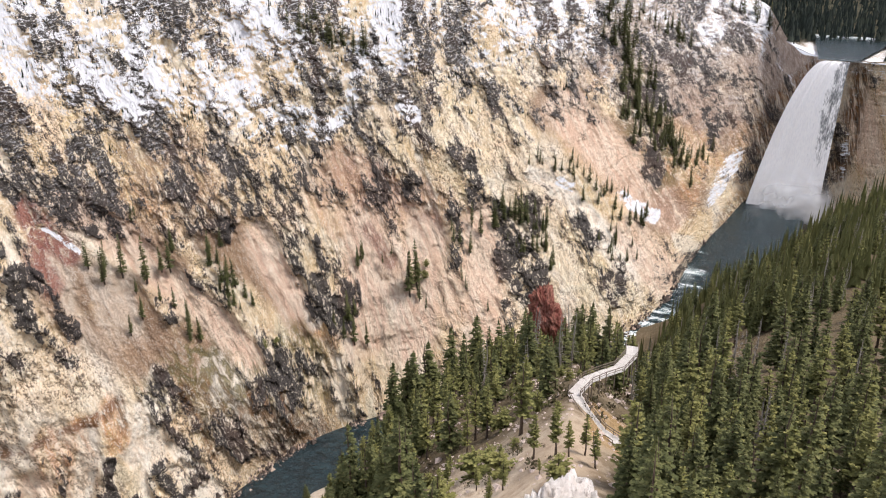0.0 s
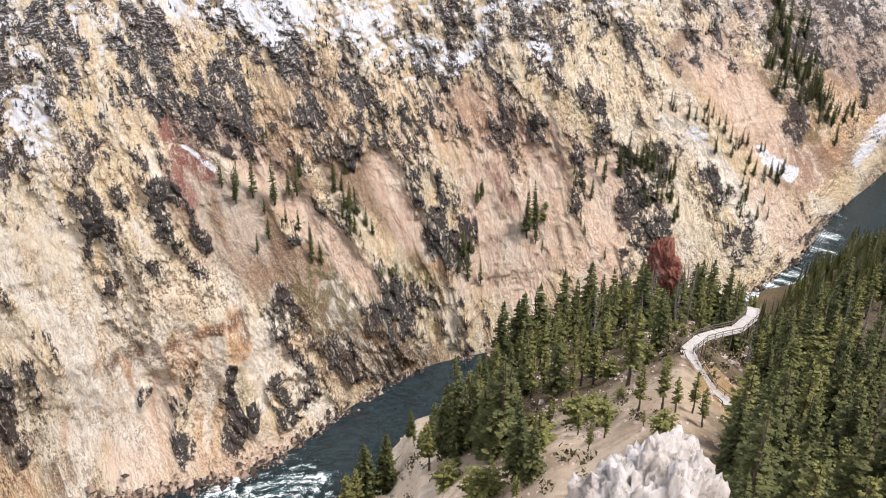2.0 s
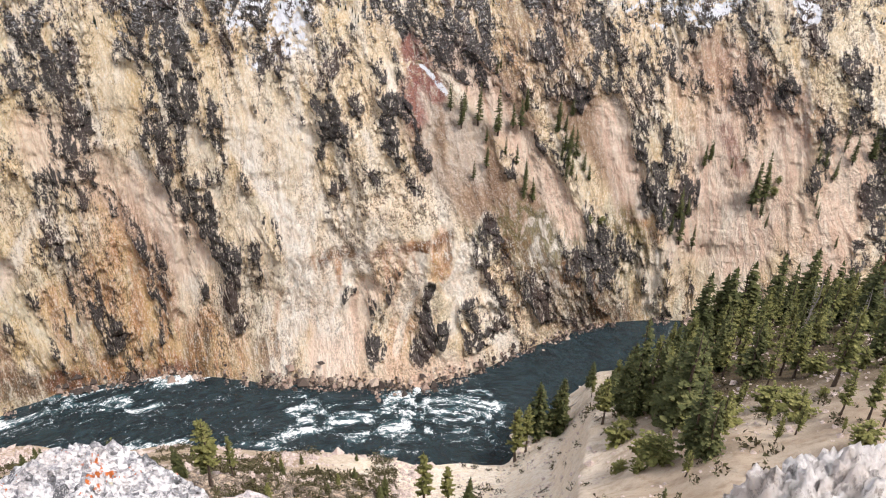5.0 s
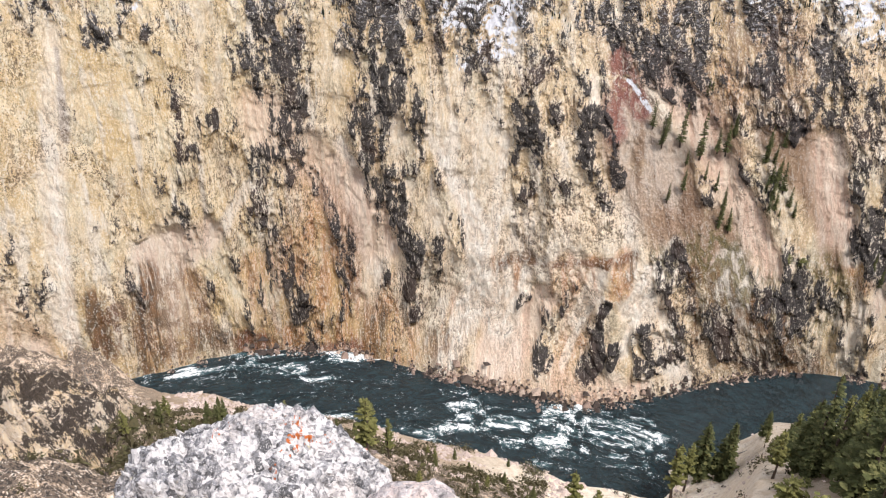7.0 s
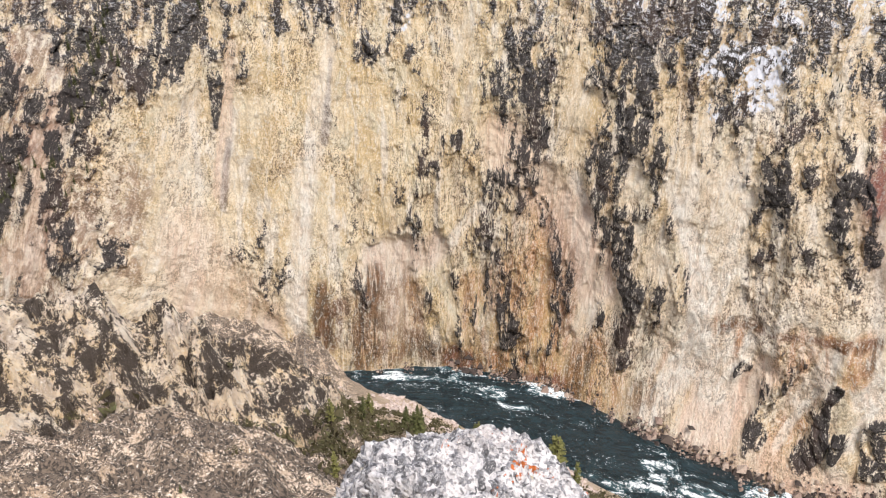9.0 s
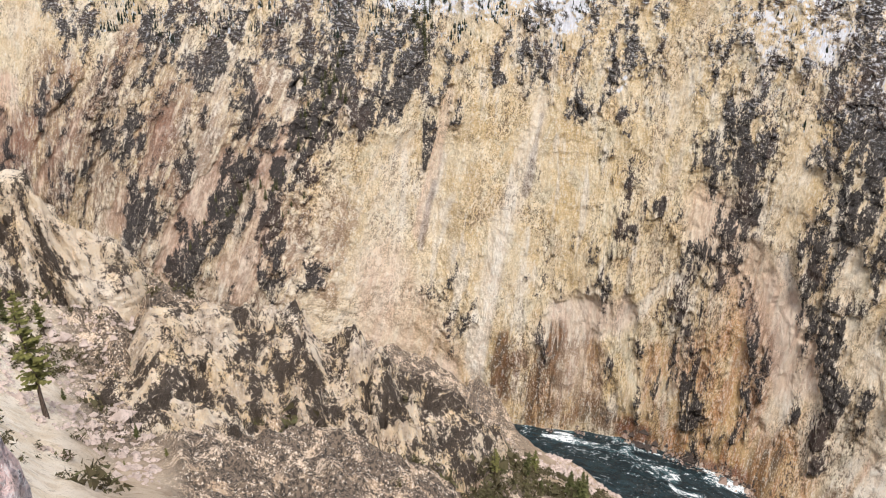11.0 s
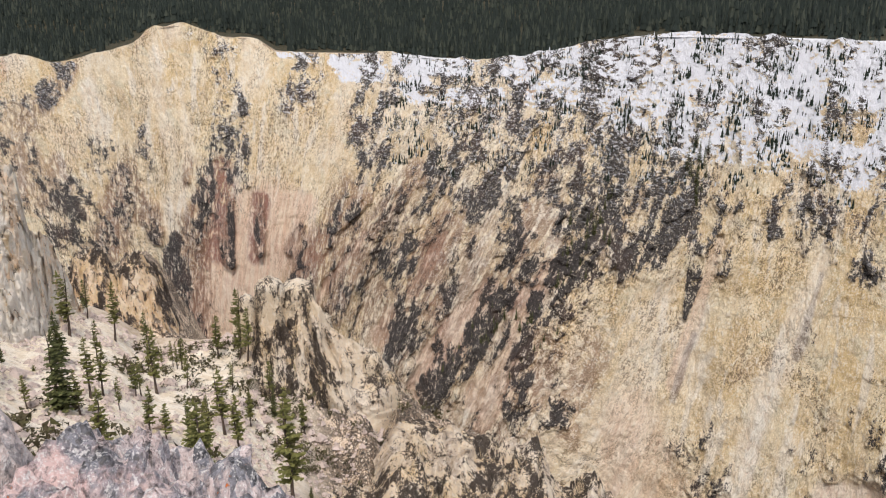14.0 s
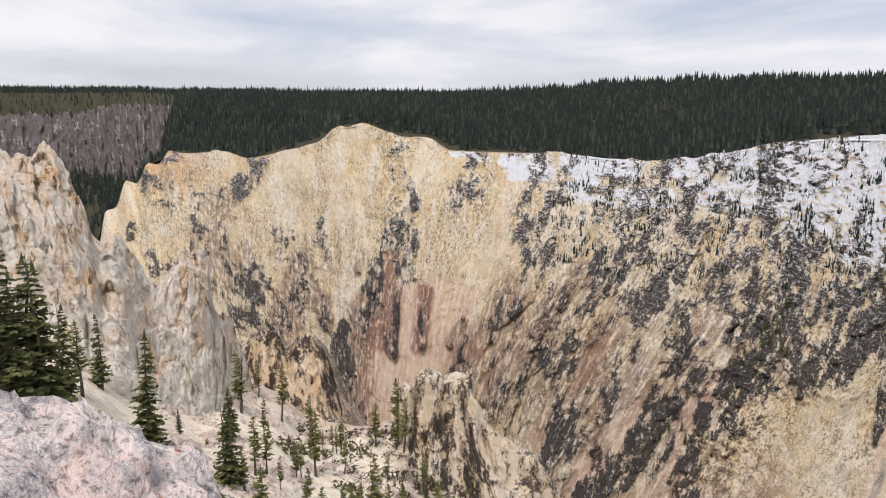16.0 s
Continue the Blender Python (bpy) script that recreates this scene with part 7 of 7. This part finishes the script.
def plateau_forest():
    g = np.random.default_rng(31)
    n = 20000
    b = np.concatenate([g.uniform(66, 134, n), g.uniform(-34, 36, n // 4), g.uniform(-40, -14, 3000)])
    u = g.uniform(0, 1, len(b))
    r = curve(RIM, b) + 2 + 800 * u ** 1.6
    r[: n // 4] = 1000 + 2200 * g.uniform(0, 1, n // 4) ** 1.3
    knoll = g.uniform(116.8, 124.2, 700)
    b, r = np.concatenate([b, knoll]), np.concatenate([r, curve(RIM, knoll) + 2 + 70 * g.uniform(0, 1, 700)])
    far_downstream = g.uniform(116.5, 137, 5000)
    b, r = np.concatenate([b, far_downstream]), np.concatenate([r, np.where(g.uniform(0, 1, 5000) < 0.3, g.uniform(900, 1250, 5000), 1660 + 1500 * g.uniform(0, 1, 5000) ** 1.4)])
    x, y = polar(b, r)
    keep = (fbm(x / 30, y / 30, 0, 141, 3) + 0.35 * smooth(0, 60, r - curve(RIM, b)) > 0.46) & ~((b < -23.2) & (b > -28.4) & (r < 730))
    keep |= (b < -14) & (r < 1000) & ~((b < -23.2) & (b > -29.4) & (r < 640))
    keep &= ~((b > 104) & (b < 115.5) & (r < curve(RIM, b) + 40))
    x, y, b, r = x[keep], y[keep], b[keep], r[keep]
    h = g.triangular(5, 12, 20, len(x)) * (0.7 + 0.6 * fbm(x / 45, y / 45, 0, 143, 3)) * (0.8 + 0.2 * smooth(10, 80, r - curve(RIM, b)))
    v, f = simple_trees(x, y, plateau_z(b, r) - 0.4, h, 32)
    return tagged(new("conifer_forest", mesh_of("conifer_forest", v, f, M_FAR, False)), "dense dark conifer forest on the plateau", "forest", kind="stuff")


plateau_forest()


def rim_saplings():
    """Small snow-dusted conifers and shrubs over the snowy upper wall."""
    g = np.random.default_rng(41)
    n = 9000
    b = np.concatenate([g.uniform(64, 97.5, n), g.uniform(-13, 54, n)])
    v = np.concatenate([1 - 0.34 * g.uniform(0, 1, n) ** 1.2, 1 - 0.40 * g.uniform(0, 1, n)])
    clump = fbm(b * 1.1, v * 40, 0, 151, 3)
    keep = (clump > 0.565) & (v < 0.992)
    b, v = b[keep], v[keep]
    x, y, z = wall_point(b, v)
    h = g.triangular(1.0, 2.2, 6.5, len(x)) * np.where(b > 60, 1.0, 0.7)
    vv, f = simple_trees(x, y, z - 0.5, h, 42)
    return tagged(new("rim_shrubs", mesh_of("rim_shrubs", vv, f, M_SNOWY, False)), "scattered snow-dusted saplings on the upper wall", "shrubs", kind="stuff")


rim_saplings()


# ---- loose stones and low scrub, too many to count ----
def stones(name, label, lo, hi, r0, r1, count, size, material, seed, where=None):
    g = np.random.default_rng(seed)
    b, r = g.uniform(lo, hi, count), np.sqrt(g.uniform(r0 * r0, r1 * r1, count))
    x, y = polar(b, r)
    z = ground_z(b, r)
    keep = (fbm(x / 9, y / 9, 0, seed, 3) > 0.47) & (z > water_z(y) - 0.3)
    x, y, z = x[keep], y[keep], z[keep]
    n = len(x)
    s = size * np.exp(g.normal(0, 0.5, n))
    base = np.array([(1, 0, 0), (-1, 0, 0), (0, 1, 0), (0, -1, 0), (0, 0, 1), (0, 0, -1)], float)
    v = base[None] * g.uniform(0.6, 1.2, (n, 6, 1))
    a = g.uniform(0, 6.28, n)
    c, d = np.cos(a)[:, None], np.sin(a)[:, None]
    v = np.stack([v[..., 0] * c - v[..., 1] * d, v[..., 0] * d + v[..., 1] * c, v[..., 2] * 0.7], -1) * s[:, None, None]
    v = v + np.stack([x, y, z + 0.15 * s], -1)[:, None]
    f = np.array([(0, 2, 4), (2, 1, 4), (1, 3, 4), (3, 0, 4), (2, 0, 5), (1, 2, 5), (3, 1, 5), (0, 3, 5)])
    f = (f[None] + 6 * np.arange(n)[:, None, None]).reshape(-1, 3)
    return tagged(new(name, mesh_of(name, v.reshape(-1, 3), f, material, False)), label, "stones", kind="stuff")


def far_woods():
    """The wooded slope running up to the falls on the near side."""
    g = np.random.default_rng(35)
    b, r = g.uniform(-48, -15, 6500), np.sqrt(g.uniform(240 ** 2, 900 ** 2, 6500))
    x, y = polar(b, r)
    z = ground_z(b, r)
    keep = (z > 15.5) & ~((b > -30) & (r > 480) & (z < 70))
    v, f = simple_trees(x[keep], y[keep], z[keep] - 0.4, g.uniform(8, 16, keep.sum()), 36, 5, 8)
    return tagged(new("slope_woods", mesh_of("slope_woods", v, f, M_FIR, False)), "conifer woods on the slope towards the falls", "forest", kind="stuff")


far_woods()
stones("river_cobbles", "pinkish cobbles along the river bank", 26, 70, 150, 235, 7000, 0.55, M_COBBLE, 501)
stones("slope_stones", "scattered pale stones over the sandy slope", -20, 26, 60, 235, 6000, 0.28, M_COBBLE, 503)
stones("bench_stones", "scattered brown stones over the sandy bench", 98, 126, 60, 170, 6500, 0.38, M_COBBLE, 505)


def scrub(name, label, lo, hi, r0, r1, count, size, material, seed):
    """Low tangled bushes: clumps of small leaf blades."""
    g = np.random.default_rng(seed)
    b, r = g.uniform(lo, hi, count), np.sqrt(g.uniform(r0 * r0, r1 * r1, count))
    x, y = polar(b, r)
    z = ground_z(b, r)
    keep = (fbm(x / 11, y / 11, 0, seed, 3) > 0.50) & (z > water_z(y) + 0.5)
    x, y, z = x[keep], y[keep], z[keep]
    n, m = len(x), 38
    s = size * np.exp(g.normal(0, 0.4, n))
    o = g.normal(0, 0.5, (n, m, 3)) * s[:, None, None] * np.array([1, 1, 0.55]) + np.stack([x, y, z + 0.5 * s], -1)[:, None]
    t = o[:, :, None] + g.normal(0, 0.20, (n, m, 3, 3)) * s[:, None, None, None]
    f = np.arange(n * m * 3).reshape(-1, 3)
    return tagged(new(name, mesh_of(name, t.reshape(-1, 3), f, material, False)), label, "shrubs", kind="stuff")


def foot_boulders():
    """Fallen blocks and cobbles where the far wall meets the river."""
    g = np.random.default_rng(521)
    n = 9000
    b = g.uniform(-21, 106, n)
    foot = curve(FOOT, b)
    r = foot + g.normal(0.3, 1.6, n)
    x, y = polar(b, r)
    keep = fbm(b * 1.4, 0 * b, 0, 523, 4) > 0.42
    x, y, r, foot = x[keep], y[keep], r[keep], foot[keep]
    n = len(x)
    s = 0.34 * np.exp(g.normal(0, 0.6, n))
    base = np.array([(1, 0, 0), (-1, 0, 0), (0, 1, 0), (0, -1, 0), (0, 0, 1), (0, 0, -1)], float)
    v = base[None] * g.uniform(0.6, 1.3, (n, 6, 1)) + g.normal(0, 0.12, (n, 6, 3))
    v = v * s[:, None, None] + np.stack([x, y, water_z(y) + 0.1 + np.maximum(0, r - foot) * 1.0], -1)[:, None]
    f = np.array([(0, 2, 4), (2, 1, 4), (1, 3, 4), (3, 0, 4), (2, 0, 5), (1, 2, 5), (3, 1, 5), (0, 3, 5)])
    f = (f[None] + 6 * np.arange(n)[:, None, None]).reshape(-1, 3)
    return tagged(new("foot_boulders", mesh_of("foot_boulders", v.reshape(-1, 3), f, M_FOOT, False)), "pinkish and dark fallen blocks along the foot of the wall", "stones", kind="stuff")


foot_boulders()
scrub("riverside_scrub", "dark tangled scrub on the near river bank", 30, 78, 70, 205, 6000, 0.9, M_SCRUB, 511)
scrub("ridge_scrub", "dry brown scrub on the rocky ridge", 62, 112, 85, 170, 1000, 0.8, M_SCRUB, 513)
scrub("slope_scrub", "low olive scrub on the sandy slope", -16, 24, 70, 200, 700, 0.8, M_SCRUB, 515)
scrub("bench_scrub", "low olive scrub on the sandy bench", 100, 124, 60, 170, 800, 0.8, M_SCRUB, 517)


# ---- rocks ----
def rock_mesh(name, seed, axes, levels, rough, material, lump=0.0, square=0.0, lean=0.0):
    """A weathered block: a rounded solid with fractured, pitted faces."""
    bm = bmesh.new()
    bmesh.ops.create_icosphere(bm, subdivisions=levels, radius=1.0)
    v = np.array([p.co[:] for p in bm.verts])
    f = np.array([[p.index for p in q.verts] for q in bm.faces])
    bm.free()
    d = v / np.linalg.norm(v, axis=1)[:, None]
    if square:
        d = d / (np.abs(d).max(1)[:, None] * square + (1 - square))
    k = 1 + rough * (fbm(d[:, 0] * 1.6, d[:, 1] * 1.6, d[:, 2] * 1.6 + 7.3, seed, 4, 0.55) - 0.5) * 2
    k = k + 0.35 * rough * (ridged(d[:, 0] * 4, d[:, 1] * 4, d[:, 2] * 4 + 3.1, seed + 9, 3) - 0.6)
    k = k + lump * (ridged(d[:, 0] * 16, d[:, 1] * 16, d[:, 2] * 16 + 1.7, seed + 19, 2) - 0.6)
    k = k + 0.35 * rough * facets((d[:, 0] + 0.7 * d[:, 2]) * 5, (d[:, 1] - 0.8 * d[:, 2]) * 5, seed + 29)[0]
    p = d * k[:, None] * np.array(axes)
    p[:, 0] += lean * p[:, 2]
    return mesh_of(name, p, f, material)


def rock(name, label, x, y, z, mesh, turn=0.0, tilt=0.0, group=""):
    ob = new(name, mesh)
    ob.matrix_basis = pose(x, y, z, tilt, 0, turn)
    return tagged(ob, label, "rock", group)


# close beneath the overlook
rock("boulder", "white boulder crusted with grey and orange lichen", -2.73, 1.85, EYE - 3.96, rock_mesh("boulder", 5, (0.80, 0.56, 1.18), 7, 0.14, M_WHITE, 0.07, 0.30), 35)
rock("boulder", "low pinkish grey lichen-covered boulder", -1.86, 2.02, EYE - 3.52, rock_mesh("boulder", 8, (0.42, 0.34, 0.90), 5, 0.15, M_PINK, 0.05, 0.25), 40)
rock("boulder", "large grey boulder with pink and orange lichen patches", -1.90, -1.72, EYE - 2.11, rock_mesh("boulder", 12, (0.66, 0.72, 1.42), 6, 0.12, M_PINK, 0.03, 0.30), 10)
rock("boulder", "pink and grey lichen-covered boulder beside a larger one", -2.02, -0.80, EYE - 2.12, rock_mesh("boulder", 14, (0.44, 0.42, 1.12), 6, 0.20, M_GREY, 0.07, 0.35), -12)
rock("boulder", "pinkish boulder at the edge of the overlook", 1.15, 2.62, EYE - 3.22, rock_mesh("boulder", 16, (0.7, 0.5, 0.98), 5, 0.15, M_PINK, 0.04, 0.3), 20)
rock("crag", "jagged white crag on the slope below the overlook", 5.2, 28.5, EYE - 32.2, rock_mesh("crag", 22, (4.6, 3.0, 7.4), 6, 0.40, M_WHITE_CRAG, 0.20, 0.0), 15)


def hoodoo(x, y, z, height, width, seed, label):
    """A weathered rock column built of stacked blocks."""
    n, rings = 28, 40
    a = np.linspace(0, 2 * np.pi, n, endpoint=False)
    t = np.linspace(0, 1, rings)
    T, A = np.meshgrid(t, a, indexing="ij")
    w = width * (1.15 - 0.45 * T) * (0.82 + 0.36 * fbm(T * 6, 0 * T, 0, seed, 3)) * (1 - 0.96 * smooth(0.93, 1.0, T))
    w = w * (1 + 0.45 * (ridged(np.cos(A) * 2.2 + 5, np.sin(A) * 2.2 + T * 4, T * 7, seed + 3, 3) - 0.6))
    v = np.stack([x + w * np.cos(A), y + w * np.sin(A), z - 3 + (height + 3) * T], -1).reshape(-1, 3)
    i = np.arange(rings * n).reshape(rings, n)
    q = np.stack([i[:-1], np.roll(i[:-1], -1, 1), np.roll(i[1:], -1, 1), i[1:]], -1).reshape(-1, 4)
    zones = {"zone_a": np.tile((0.55, 0, 0, 0), (len(v), 1)), "zone_b": np.tile((0, 0, 0.3, 0), (len(v), 1)), "zone_c": np.zeros((len(v), 4)), "flow": np.stack([(A * width * 2.5).ravel(), v[:, 2] * 2.5, 0 * v[:, 0], 0 * v[:, 0]], -1)}
    ob = new("rock_pinnacle", mesh_of("rock_pinnacle", v, q, M_CLIFF, True, zones))
    return tagged(ob, label, "rock", "rock pinnacles on the ridge")


def hoodoo_at(b, r, top_dip, width, seed, label):
    x, y = polar(b, r)
    z = float(ground_z(b, r))
    hoodoo(float(x), float(y), z, EYE + r * math.tan(radians(top_dip)) - z, width, seed, label)


hoodoo_at(106.1, 150, -19.3, 3.4, 201, "dark grey blocky rock pinnacle on the ridge")
hoodoo_at(104.1, 152, -19.6, 3.9, 203, "dark grey blocky rock pinnacle on the ridge")
hoodoo_at(107.8, 148, -20.4, 1.5, 205, "slender dark rock pinnacle with a knobbly head")
hoodoo_at(102.5, 152, -22.0, 2.7, 207, "pale ribbed rock pinnacle on the ridge")
hoodoo_at(98.7, 147, -24.8, 2.2, 209, "pale ribbed rock pinnacle on the ridge")


def red_rock():
    x, y = polar(-8.0, 236)
    me = rock_mesh("red_outcrop", 31, (5.5, 4.2, 11.0), 6, 0.55, M_RED, 0.30, 0.0, -0.12)
    return rock("red_outcrop", "dark red iron-stained rock outcrop above the trees", float(x), float(y), 77.0, me, 20)


red_rock()


# ---- boardwalk ----
def boardwalk():
    ob = new("boardwalk")
    way = [(-15.04, 113.4, -37.2), (-14.47, 115.0, -36.4), (-13.00, 117.7, -35.8), (-11.61, 121.4, -34.6), (-10.69, 125.6, -33.5), (-11.66, 130.4, -32.5), (-12.77, 133.6, -32.0), (-14.07, 136.7, -31.5), (-14.93, 141.0, -30.5), (-14.91, 146.3, -29.9)]
    pts = []
    for b, r, dip in way:
        x, y = polar(b, r)
        pts.append(Vector((float(x), float(y), EYE + r * math.tan(radians(dip)))))
    plank = box_mesh("plank", (2.4, 0.16, 0.05), M_DECK)
    post = box_mesh("post", (0.11, 0.11, 1.12), M_RAIL)
    leg = box_mesh("support", (0.16, 0.16, 3.0), M_RAIL)
    for i, (p, q) in enumerate(zip(pts[:-1], pts[1:])):
        d = q - p
        turn = math.degrees(math.atan2(d.y, d.x)) - 90
        n = max(2, int(d.length / 0.19))
        side = Vector((d.y, -d.x, 0)).normalized()
        for k in range(n):
            o = part("plank", plank, ob)
            c = p + d * ((k + 0.5) / n)
            o.matrix_basis = pose(c.x, c.y, c.z, math.degrees(math.atan2(d.z, d.xy.length)), 0, turn)
        for s in (-1.17, 1.17):
            m = max(1, round(d.length / 1.9))
            for k in range(m):
                c = p + d * (k / m) + side * s
                o = part("post", post, ob)
                o.matrix_basis = pose(c.x, c.y, c.z + 0.5, 0, 0, turn)
                if s > 0 or k % 2 == 0:
                    o = part("support", leg, ob)
                    o.matrix_basis = pose(c.x, c.y, c.z - 1.55, 0, 0, turn)
            for h in (0.55, 1.04):
                c = p + d * 0.5 + side * s
                o = part("rail", box_mesh("rail", (0.09, d.length + 0.1, 0.14 if h > 1 else 0.10), M_RAIL), ob)
                o.matrix_basis = pose(c.x, c.y, c.z + h, math.degrees(math.atan2(d.z, d.xy.length)), 0, turn)
    return tagged(ob, "weathered pale plank boardwalk with brown timber rails", "boardwalk")


def box_mesh(name, size, material):
    bm = bmesh.new()
    bmesh.ops.create_cube(bm, size=1.0)
    bmesh.ops.scale(bm, vec=size, verts=bm.verts)
    bmesh.ops.bevel(bm, geom=bm.edges, offset=min(size) * 0.12, segments=1, affect="EDGES")
    me = bpy.data.meshes.new(name)
    bm.to_mesh(me)
    bm.free()
    me.materials.append(material)
    return me


boardwalk()


# ---- fallen trunks ----
def fallen_log(b0, r0, b1, r1):
    """A bleached trunk lying on the slope, with stubs of its branches."""
    (x0, y0), (x1, y1) = polar(b0, r0), polar(b1, r1)
    p, q = Vector((float(x0), float(y0), float(ground_z(b0, r0)) + 0.15)), Vector((float(x1), float(y1), float(ground_z(b1, r1)) + 0.15))
    ob = new("fallen_log", trunk_mesh("fallen_log", rng, 10, 0.19, M_DEAD, 26))
    d = q - p
    ob.matrix_basis = Matrix.Translation(p) @ d.to_track_quat("Z", "Y").to_matrix().to_4x4() @ Matrix.Diagonal((0.9, 0.9, max(4.0, d.length) / 10, 1))
    return tagged(ob, "bleached fallen trunk lying on the slope", "log", "fallen trunks")


fallen_log(13.53, 218.1, 11.24, 216.3)
fallen_log(15.11, 215.1, 12.99, 204.2)
fallen_log(8.85, 119.2, 7.34, 124.9)
fallen_log(16.70, 221.1, 13.93, 222.3)
fallen_log(12.38, 200.9, 10.90, 199.8)
fallen_log(2.80, 167.8, 0.99, 166.4)
fallen_log(109.28, 99.3, 107.46, 107.8)
fallen_log(115.69, 136.7, 113.66, 145.6)
fallen_log(110.35, 135.2, 108.65, 138.2)
